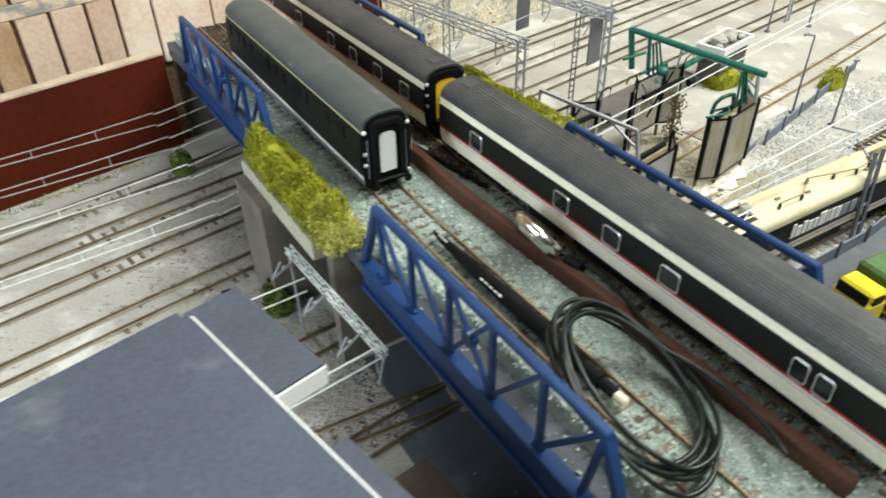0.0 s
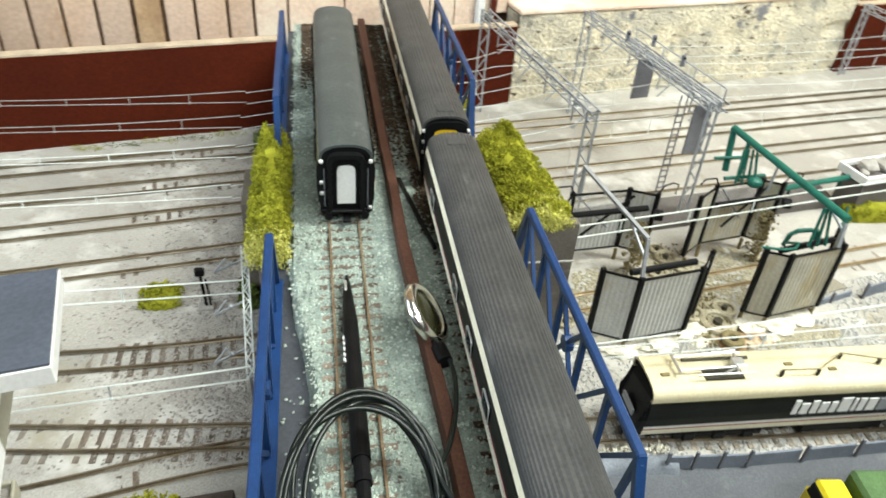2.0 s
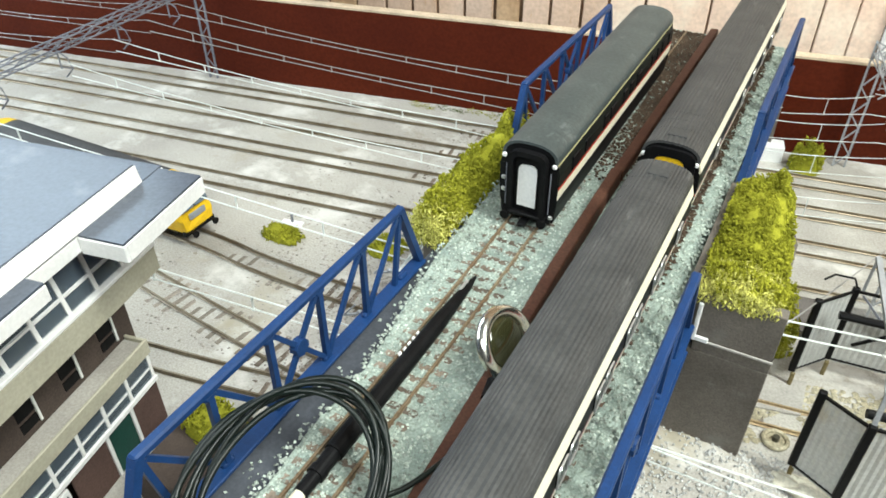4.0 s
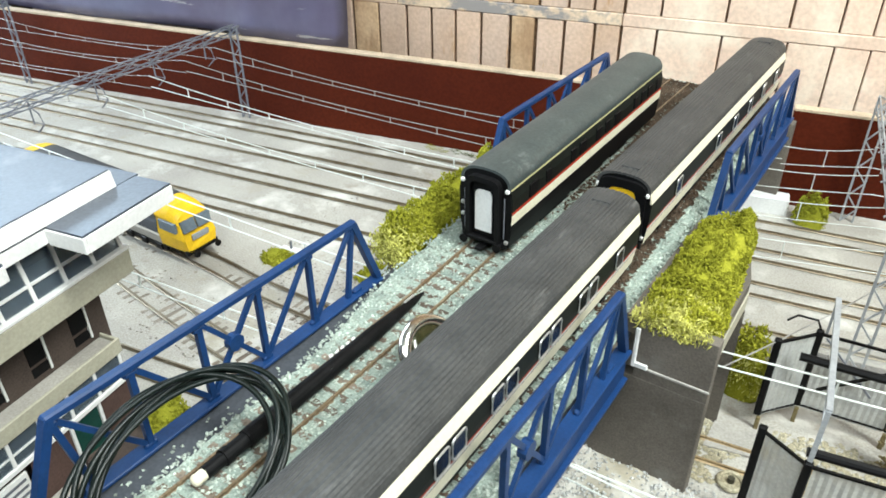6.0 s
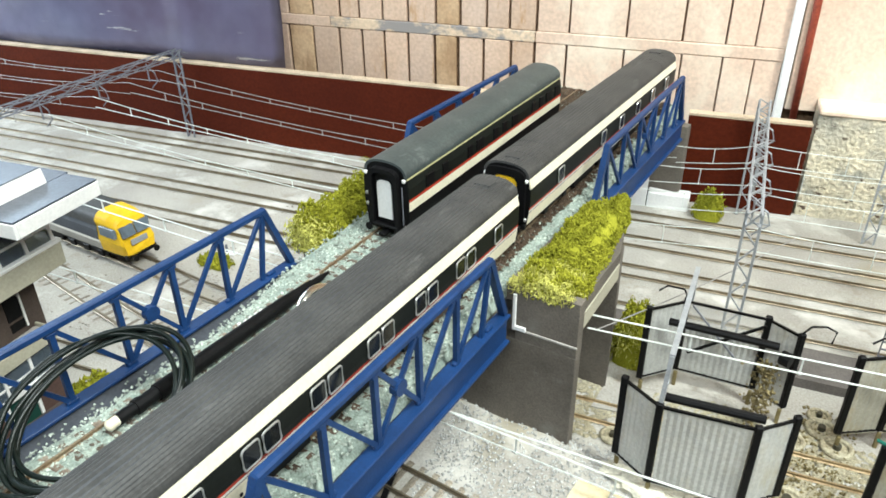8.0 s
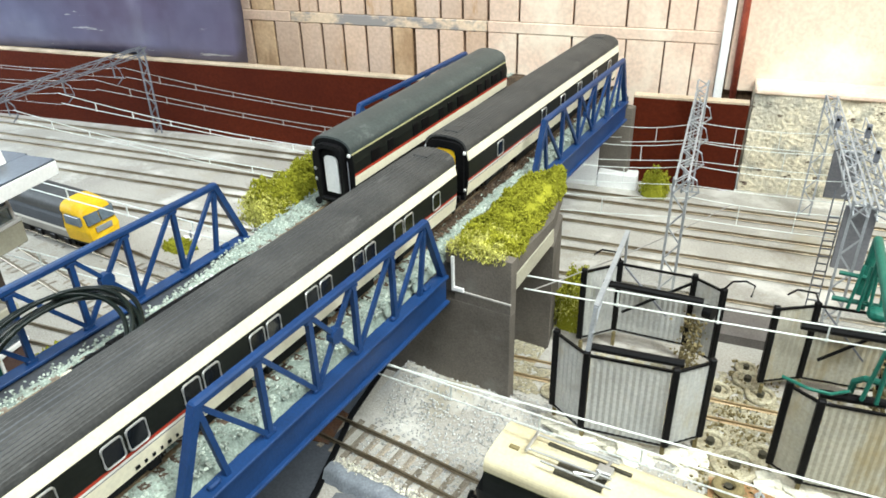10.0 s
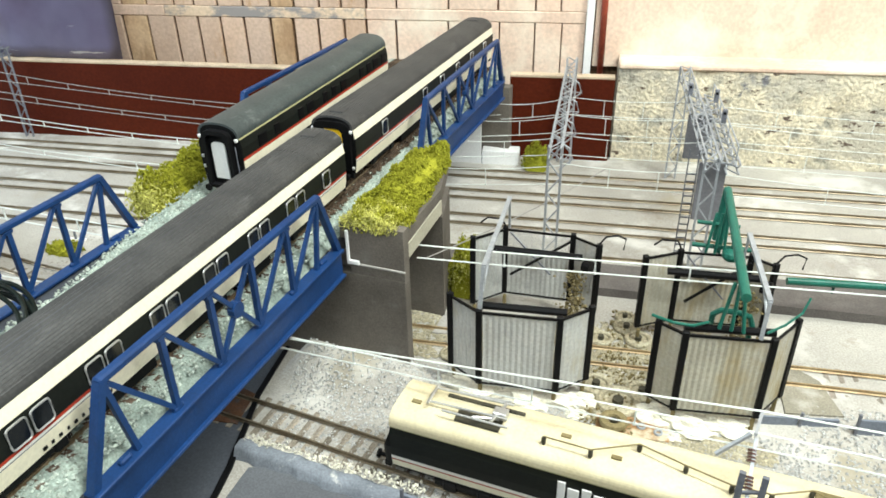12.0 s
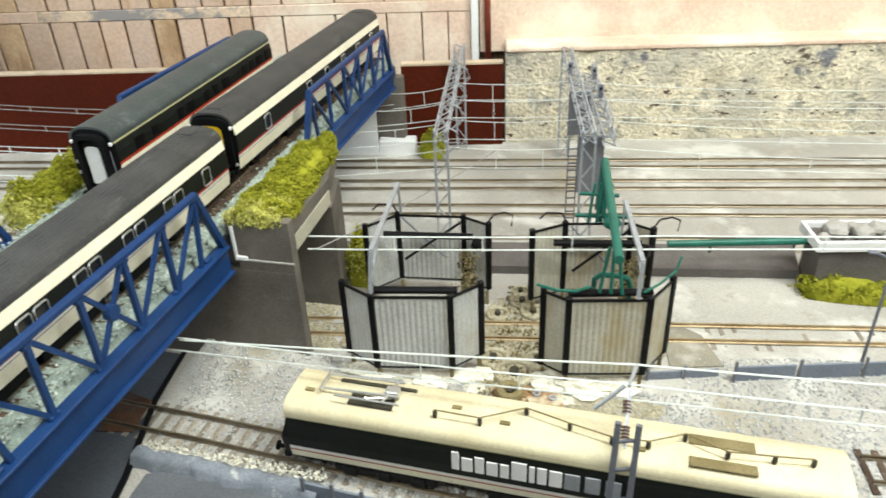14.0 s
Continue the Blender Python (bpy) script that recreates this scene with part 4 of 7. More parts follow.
for k in range(5):
    u = -0.06 + 0.035 * k
    hedge("thin dry weed strip along the board foot", W(u, 0.01)[0] - 0.020, W(u, 0.01)[0] + 0.020, W(u, 0.01)[1] - 0.006, W(u, 0.01)[1] + 0.006, G, 0.1245, 90, LEAF_DARK if k % 2 else LEAF, 20 + k, name="weed", s0=0.0005, s1=0.0011, core=False)


# ---- coaches ----
def half_profile(w, z0, zc):
    """Points up one side of a coach from sill to roof edge."""
    side = [(w * 0.90, z0), (w * 0.965, z0 + 0.25 * (zc - z0)), (w, z0 + 0.5 * (zc - z0)), (w, z0 + 0.82 * (zc - z0)), (w * 0.915, zc)]
    return side


def side_at(w, z0, zc, z):
    pts = half_profile(w, z0, zc)
    for (xa, za), (xb, zb) in zip(pts, pts[1:]):
        if za - 1e-9 <= z <= zb + 1e-9:
            return xa + (xb - xa) * (z - za) / (zb - za)
    return pts[-1][0]


def coach(label, x, y0, y1, z0, zc, zt, w, bands, roof_mat, ribbed, windows, end_pane, end_yellow, west_bands=None, lifts=(0.0, 0.0), group="passenger coaches"):
    """A coach along y. bands: (name, z low, z high, material) up the side."""
    yc, L = (y0 + y1) / 2, (y1 - y0) / 2
    t = thing("coach", label, "railway coach", (x, yc, RZ), group=group)
    t.matrix_world = Matrix.Translation((x, yc, RZ + sum(lifts) / 2)) @ Matrix.Rotation(math.atan2(lifts[1] - lifts[0], y1 - y0), 4, "X")
    O = RZ
    for s, strips in ((1, bands), (-1, west_bands or bands)):
        for name, za, zb, mat in strips:
            zs = [za] + [z for _, z in half_profile(w, z0, zc) if za < z < zb] + [zb]
            out = [(s * side_at(w, z0, zc, z), z - O) for z in zs]
            inn = [(s * (side_at(w, z0, zc, z) - 0.0016), z - O) for z in reversed(zs)]
            bm = bmesh.new()
            loft(bm, out + inn, -L + 0.0006, L - 0.0006)
            part(name, bm, mat, t)
    # roof shell, with fine lengthwise ribs on some coaches
    pts = []
    n = 46 if ribbed else 34
    for i in range(n + 1):
        a = math.pi * i / n
        rx, rz = math.cos(a), math.sin(a)
        k = 0.00050 if ribbed and i % 2 and 4 < i < n - 4 else 0
        pts.append((w * 0.915 * math.copysign(abs(rx) ** 0.82, rx), zc - O + (zt - zc + k) * abs(rz) ** 0.78))
    inner = [(px * 0.9, zc - O + (pz - zc + O) * 0.86 - 0.0002) for px, pz in reversed(pts)]
    bm = bmesh.new()
    loft(bm, pts + inner, -L, L)
    part("roof", bm, roof_mat, t)
    if ribbed:
        for e in (-1, 1):
            bm = bmesh.new()
            for k in range(3):
                out = [(px * 1.006, zc - O + (pz - zc + O) * 1.008) for px, pz in pts[2:-2]]
                loft(bm, out + [(px * 0.96, pz - 0.001) for px, pz in reversed(pts[2:-2])], e * (L - 0.020 - 0.011 * k) - 0.0007, e * (L - 0.020 - 0.011 * k) + 0.0007)
            part("roof_strap", bm, roof_mat, t)
            bm = bmesh.new()
            box(bm, (0, e * (L - 0.0125), zt - O + 0.0003), (0.011, 0.009, 0.0012), None, 0.0003)
            part("roof_hatch", bm, roof_mat, t)
    # ends
    for e in (-1, 1):
        prof = [(side_at(w, z0, zc, z) * 0.985, z - O) for z in (z0, z0 + 0.3 * (zc - z0), z0 + 0.6 * (zc - z0), zc)]
        full = prof + [(px * 0.985, zc - O + (pz - zc + O) * 0.985) for px, pz in pts[1:-1]] + [(-a, b) for a, b in reversed(prof)]
        bm = bmesh.new()
        loft(bm, full, *((-L + 0.0004, -L + 0.003) if e < 0 else (L - 0.003, L - 0.0004)))
        part("end_wall", bm, BLACK, t)
        ye = e * (L + 0.0012)
        hgt = zt - z0 - (0.007 if end_pane else 0.0055)
        # corridor hood: a rounded black arch standing proud of the end
        hw = 0.0118 if end_pane else 0.0148
        proud = 0.0042 if end_pane else 0.0020
        arch = [(hw, 0.0)] + [(hw * math.copysign(abs(math.cos(q)) ** 0.5, math.cos(q)), hgt - 0.009 + 0.009 * abs(math.sin(q)) ** 0.6) for q in [math.pi * k / 14 for k in range(15)]] + [(-hw, 0.0)]
        inner = [(px * (0.74 if end_pane else 0.60), pz * (0.93 if end_pane else 0.86)) for px, pz in arch]
        bm = bmesh.new()
        y0e, y1e = sorted((e * (L - 0.0005), e * (L + proud)))
        loft(bm, [(px, z0 - O + 0.002 + pz) for px, pz in arch] + [(px, z0 - O + 0.002 + pz) for px, pz in reversed(inner)], y0e, y1e)
        part("gangway", bm, BLACK, t)
        bm = bmesh.new()
        y0e, y1e = sorted((e * (L - 0.0004), e * (L + (0.0012 if end_pane else 0.0017))))
        loft(bm, [(px * 0.985, z0 - O + 0.002 + pz * 0.985) for px, pz in inner], y0e, y1e)
        door = part("gangway_door", bm, BLACK if end_pane else YELLOW if end_yellow else BLACK, t, "black corridor board" if end_pane or not end_yellow else "yellow corridor board")
        if end_pane:
            panel = [(0.0058, 0.0)] + [(0.0058 * math.copysign(abs(math.cos(q)) ** 0.5, math.cos(q)), 0.0225 + 0.0055 * abs(math.sin(q)) ** 0.7) for q in [math.pi * k / 12 for k in range(13)]] + [(-0.0058, 0.0)]
            bm = bmesh.new()
            y0e, y1e = sorted((e * (L + 0.0010), e * (L + 0.0022)))
            loft(bm, [(px, z0 - O + 0.0085 + pz) for px, pz in panel], y0e, y1e)
            part("corridor_panel", bm, WHITE, door, "plain off-white panel with a rounded top")
        bm = bmesh.new()
        box(bm, (0, e * (L + 0.0024), z0 - O + 0.0035), (0.021, 0.0046, 0.0022), None, 0.0006)
        part("gangway_plate", bm, BLACK, t)
        for sx, zz in ((-1, zc - O - 0.0008), (1, zc - O - 0.0012), (-1, z0 - O + 0.024), (-1, z0 - O + 0.016), (1, z0 - O + 0.004)):
            bm = bmesh.new()
            box(bm, (sx * w * 0.83, e * (L + 0.0006), zz), (0.0026, 0.0020, 0.0024), None, 0.0005)
            part("lamp_bracket", bm, WHITE if zz > zc - O - 0.003 else SILVER, t, "small pale lamp bracket")
        for sx in (-1, 1):
            bm = bmesh.new()
            rod(bm, (sx * w * 0.74, e * (L + 0.0008), z0 - O + 0.006), (sx * w * 0.74, e * (L + 0.0008), zc - O - 0.006), 0.0004, 6)
            part("handrail", bm, STEEL_DARK, t)
        bm = bmesh.new()
        for sx in (-1, 1):
            rod(bm, (sx * 0.0118, e * (L - 0.001), 0.0085), (sx * 0.0118, e * (L + 0.0058), 0.0085), 0.0011, 8)
            rod(bm, (sx * 0.0118, e * (L + 0.0055), 0.0085), (sx * 0.0118, e * (L + 0.0066), 0.0085), 0.0028, 10)
        box(bm, (0, e * L, 0.0082), (0.031, 0.0025, 0.004), None, 0.0004)
        part("buffer_beam", bm, BLACK, t)
        bm = bmesh.new()
        box(bm, (0, e * (L + 0.004), 0.0055), (0.005, 0.009, 0.0026), None, 0.0005)
        part("coupling", bm, BLACK, t)
    # underframe and bogies
    bm = bmesh.new()
    box(bm, (0, 0, z0 - O - 0.0008), (w * 1.62, 2 * L - 0.006, 0.0022))
    for yk, ln in ((-0.055, 0.04), (0.0, 0.05), (0.055, 0.03)):
        box(bm, (0, yk, 0.0042), (w * 1.45, ln, 0.0072), None, 0.0006)
    part("underframe", bm, BLACK, t)
    for e in (-1, 1):
        bm = bmesh.new()
        yb = e * (L - 0.052)
        for sx in (-1, 1):
            box(bm, (sx * 0.0128, yb, 0.0062), (0.0024, 0.044, 0.0042), None, 0.0005)
            for k in (-1, 1):
                box(bm, (sx * 0.0135, yb + k * 0.0165, 0.0062), (0.0032, 0.007, 0.006), None, 0.0008)
        box(bm, (0, yb, 0.0072), (0.024, 0.008, 0.003))
        bo = part("bogie", bm, BLACK, t)
        for k in (-1, 1):
            bm = bmesh.new()
            for sx in (-1, 1):
                rod(bm, (sx * 0.0084, yb + k * 0.0165, 0.0064), (sx * 0.0104, yb + k * 0.0165, 0.0064), 0.0062, 16)
            rod(bm, (-0.009, yb + k * 0.0165, 0.0064), (0.009, yb + k * 0.0165, 0.0064), 0.001, 6)
            part("wheelset", bm, RAIL, bo)
    # windows: (side, centre along y, width, z low, z high, framed)
    for s, wy, ww, za, zb, framed in windows:
        zm = (za + zb) / 2
        xa = s * (side_at(w, z0, zc, zm) + 0.0002)
        bm = bmesh.new()
        box(bm, (xa, wy - yc, zm - O), (0.0012, ww, zb - za), None, 0.0005)
        wo = part("window", bm, COACH_GLASS if framed else BLACK, t)
        if framed:
            bm = bmesh.new()
            r = 0.0017
            loop = []
            for cy, cz, a0 in ((ww / 2 - r, (zb - za) / 2 - r, 0), (-ww / 2 + r, (zb - za) / 2 - r, 90), (-ww / 2 + r, -(zb - za) / 2 + r, 180), (ww / 2 - r, -(zb - za) / 2 + r, 270)):
                for q in range(4):
                    an = radians(a0 + 30 * q)
                    loop.append((xa + s * 0.0006, wy - yc + cy + r * math.cos(an), zm - O + cz + r * math.sin(an)))
            tube(bm, loop, 0.00052, 5, True)
            part("window_frame", bm, SILVER, wo, "thin silver frame")
    return t


def sleeper_windows(y0):
    """Framed windows in pairs on the compartment side and singly on the corridor side; y0 is the far edge of the first pair."""
    out = [(1, y0 + 0.0287, 0.0092, 0.2515, 0.2624, True)]
    for k in range(7):
        y = y0 - 0.0411 * k
        out += [(1, y - 0.0048, 0.0096, 0.2515, 0.2624, True), (1, y - 0.0165, 0.0096, 0.2515, 0.2624, True)]
    for dy in (0.0125, -0.0725, -0.1135, -0.1545, -0.228, -0.2395):
        out.append((-1, y0 + dy, 0.0125 if dy > -0.2 else 0.008, 0.2515, 0.2626, True))
    return out


def corridor_windows():
    """Single framed windows along both sides of the far coach."""
    out = [(1, y, 0.0096, 0.2515, 0.2624, True) for y in (0.4535, 0.5365, 0.5780, 0.6195, 0.6610, 0.7025)]
    return out + [(-1, y, 0.0125, 0.2515, 0.2626, True) for y in (0.4300, 0.4710, 0.5120, 0.5530, 0.6200, 0.6900)]


A_BANDS = (("lower_panel", 0.2375, 0.2466, CREAM), ("grey_line", 0.2466, 0.2472, STEEL_DARK), ("white_stripe", 0.2472, 0.2486, BODY_WHITE), ("red_stripe", 0.2486, 0.2503, RED),
           ("window_band", 0.2503, 0.2640, DARK), ("cream_band", 0.2640, 0.2705, CREAM))
A_WEST = A_BANDS[:4] + (("window_band", 0.2503, 0.2662, DARK), ("cream_band", 0.2662, 0.2705, CREAM))
A1 = coach("long coach with ribbed grey roof and cream, charcoal and red sides", XA + 0.0008, 0.0555, 0.3865, 0.2375, 0.2705, 0.2798, 0.0182, A_BANDS, ROOF_GREY, True, sleeper_windows(0.3282), False, False, A_WEST, (0.0002, 0.0026))
coach("long coach with ribbed grey roof at the bridge's far end", XA - 0.0004, 0.4045, 0.734, 0.2375, 0.2705, 0.2798, 0.0182, A_BANDS, ROOF_GREY, True, corridor_windows(), False, True, A_WEST, (0.0052, 0.0046))
B_BANDS = (("black_band", 0.2345, 0.2510, BLACK), ("lower_panel", 0.2510, 0.2578, CREAM), ("red_stripe", 0.2578, 0.2598, RED), ("window_band", 0.2598, 0.2733, DARK), ("gutter_line", 0.2733, 0.2745, GUTTER))
B_WIN = []
for s in (-1, 1):
    for k, yy in enumerate((0.392, 0.412, 0.447, 0.462, 0.487, 0.502, 0.52, 0.555, 0.57, 0.585, 0.602)):
        B_WIN.append((s, yy, 0.0075 if k % 3 else 0.011, 0.2618 if k % 2 else 0.2608, 0.2702, False))
B_WEST = (("lower_panel", 0.2345, 0.2395, STEEL_DARK), ("white_stripe", 0.2395, 0.2425, BODY_WHITE), ("window_band", 0.2425, 0.2733, DARK), ("gutter_line", 0.2733, 0.2745, GUTTER))
coach("brake coach with smooth grey-green roof and a white end board", 0.1898, 0.366, 0.6130, 0.2345, 0.2745, 0.2850, 0.0186, B_BANDS, ROOF_GREEN, False, B_WIN, True, False, B_WEST, (0.0010, 0.0058))
# pale lettering along one coach's lower panel, too small to read
for k, wd in enumerate((0.0035, 0.0022, 0.0026, 0.0018, 0.003, 0.002, 0.0024, 0.0018, 0.0026, 0.0022)):
    bm = bmesh.new()
    box(bm, (side_at(0.0182, 0.2345, 0.2712, 0.2405) + 0.0002, -0.3365 / 2 + 0.062 + 0.0042 * k, 0.2405 - RZ), (0.0004, wd * 0.6, 0.0016), None)
    part("lettering", bm, BLACK, A1, "small dark lettering")

# ---- loose things lying on the bridge ----
def long_bar(label, pts, w, h):
    """A square bar swept along a gently bent line."""
    bm = bmesh.new()
    rings = []
    for k, p in enumerate(pts):
        p = Vector(p)
        n = Vector(pts[min(k + 1, len(pts) - 1)]) - Vector(pts[max(k - 1, 0)])
        s = Vector((-n.y, n.x, 0)).normalized() * w / 2
        rings.append([bm.verts.new(p + s * a + Vector((0, 0, h / 2 * b))) for a, b in ((-1, -1), (-1, 0.75), (-0.8, 1), (0.8, 1), (1, 0.75), (1, -1))])
    for A, B in zip(rings, rings[1:]):
        for j in range(6):
            bm.faces.new((A[j], A[(j + 1) % 6], B[(j + 1) % 6], B[j]))
    bm.faces.new(rings[0])
    bm.faces.new(rings[-1][::-1])
    return tagged(put("rusty_bar", bm, RUST_BEAM), label, "bar")


long_bar("long reddish rusty bar lying between the two tracks", ((0.2226, 0.437, 0.2353), (0.2232, 0.375, 0.2337), (0.2235, 0.33, 0.2312), (0.2262, 0.26, 0.230), (0.2295, 0.18, 0.2298), (0.2325, 0.06, 0.2296)), 0.0072, 0.0115)
long_bar("second reddish rusty bar beyond the first, between the tracks", ((0.2222, 0.735, 0.2336), (0.2224, 0.58, 0.2338), (0.2226, 0.44, 0.2339)), 0.0075, 0.009)


solid("black_strip", BLACK, "thin black strip lying slantwise between bar and coach", "strip",
      lambda b: bar(b, (0.2290, 0.412, 0.2328), (0.2440, 0.330, 0.2300), 0.0022, 0.0022))


def pen():
    t = thing("marker_pen", "black tapered pen with a pale cap lying on the track", "pen", (0.1872, 0.1435, 0.2317))
    d = Vector((-0.0005, 0.158, -0.0008))
    n = d.normalized()
    bm = bmesh.new()
    rod(bm, n * 0.004, n * 0.014, 0.0032, 18)
    rod(bm, n * 0.014, n * 0.0175, 0.0042, 18)
    rod(bm, n * 0.0175, n * 0.027, 0.0037, 18)
    rod(bm, n * 0.027, n * 0.0285, 0.0045, 18)
    rod(bm, n * 0.0285, n * 0.118, 0.0046, 18, 0.0043)
    part("barrel", bm, BLACK, t, smooth=False)
    bm = bmesh.new()
    rod(bm, n * 0.118, n * 0.150, 0.0043, 18, 0.0024)
    rod(bm, n * 0.150, n * 0.161, 0.0026, 14, 0.0008)
    part("tip", bm, BLACK, t)
    bm = bmesh.new()
    rod(bm, n * 0.0, n * 0.0045, 0.0027, 16)
    ball(bm, n * 0.0, (0.0030, 0.0024, 0.0030), 2)
    part("end_cap", bm, CREAM, t, "pale cream plastic end")
    for k in range(5):
        bm = bmesh.new()
        c = n * (0.088 + 0.0042 * k)
        box(bm, (c.x - 0.0040, c.y, c.z + 0.0022), (0.0008, 0.0022, 0.0018 if k else 0.003), Matrix.Rotation(-0.5, 3, "Y"))
        part("lettering", bm, WHITE, t, "small white lettering")
    bm = bmesh.new()
    c = n * 0.149
    box(bm, (c.x - 0.001, c.y, c.z + 0.0026), (0.0016, 0.009, 0.0014), None, 0.0004)
    part("clip", bm, SILVER, t, "shiny metal clip")
    return t


pen()


def inspection_lens():
    c = Vector((0.2275, 0.2550, 0.2415))
    t = thing("inspection_lamp", "chrome-rimmed round lens with a black cable, leaning on the rusty bar", "lens", c)
    nrm = Vector((0.74, -0.06, 0.58)).normalized()
    M = nrm.to_track_quat("Z", "Y").to_matrix().to_4x4() @ Matrix.Diagonal((1.0, 1.0, 1.0, 1))
    bm = bmesh.new()
    tube(bm, [M @ Vector((0.0158 * math.cos(a), 0.0153 * math.sin(a), 0)) for a in [2 * math.pi * k / 40 for k in range(40)]], 0.0034, 12, True)
    part("rim", bm, CHROME, t, "polished chrome rim", smooth=True)
    bm = bmesh.new()
    g = bmesh.ops.create_uvsphere(bm, u_segments=28, v_segments=12, radius=0.0138)
    for v in g["verts"]:
        v.co = M @ Vector((v.co.x, v.co.y, v.co.z * 0.28))
    part("lens", bm, glassy("lens_glass", (0.03, 0.03, 0.012), 0.05, 0.97), t, "dark olive glass", smooth=True)
    bm = bmesh.new()
    rod(bm, M @ Vector((0, 0, -0.0055)), M @ Vector((0, 0, -0.001)), 0.0122, 28, 0.0160)
    part("housing", bm, CHROME, t, "shallow chrome back", smooth=True)
    bm = bmesh.new()
    rod(bm, Vector((0.006, -0.031, -0.006)), Vector((0.004, -0.020, -0.006)), 0.0042, 12)
    part("cable_grip", bm, BLACK, t)


inspection_lens()


def cable():
    t = thing("coiled_cable", "loose coil of shiny black cable standing on the track", "cable", (0.186, 0.15, 0.2275))
    o = Vector((0.186, 0.15, 0.2275))
    rng = random.Random(3)
    # six turns of one leaning coil, each a little off the others
    for k in range(6):
        c = Vector((0.188 + rng.uniform(-0.005, 0.005), 0.1415 + rng.uniform(-0.006, 0.004), 0.2445 + rng.uniform(-0.003, 0.002)))
        across = Vector((0.0318, 0.0065, -0.0080 + rng.uniform(-0.003, 0.003))) * rng.uniform(0.82, 1.05)
        along = Vector((rng.uniform(-0.003, 0.003), 0.043, 0.0155 + rng.uniform(-0.003, 0.003))) * rng.uniform(0.84, 1.04)
        pts = []
        for i in range(52):
            a = 2 * math.pi * i / 52
            p = c + across * math.cos(a) + along * math.sin(a)
            p.z = max(p.z, 0.2292 + 0.0012 * k)
            pts.append(p - o)
        bm = bmesh.new()
        tube(bm, pts, 0.00130, 7, True)
        part("cable_loop", bm, RUBBER, t, smooth=True)
    for tail in ([(0.2185, 0.155, 0.2405), (0.226, 0.168, 0.2385), (0.233, 0.19, 0.2372), (0.2365, 0.215, 0.2362), (0.233, 0.232, 0.238), (0.2275, 0.2385, 0.2405)],
                 [(0.2125, 0.170, 0.2500), (0.219, 0.152, 0.241), (0.2265, 0.128, 0.2378), (0.2255, 0.102, 0.2372), (0.219, 0.082, 0.2368)]):
        sm = smooth_line(tail, 6)
        zs = np.interp(np.linspace(0, 1, len(sm)), np.linspace(0, 1, len(tail)), [p[2] for p in tail])
        bm = bmesh.new()
        tube(bm, [Vector((p.x, p.y, z)) - o for p, z in zip(sm, zs)], 0.00125, 7)
        part("cable_tail", bm, RUBBER, t, smooth=True)


cable()

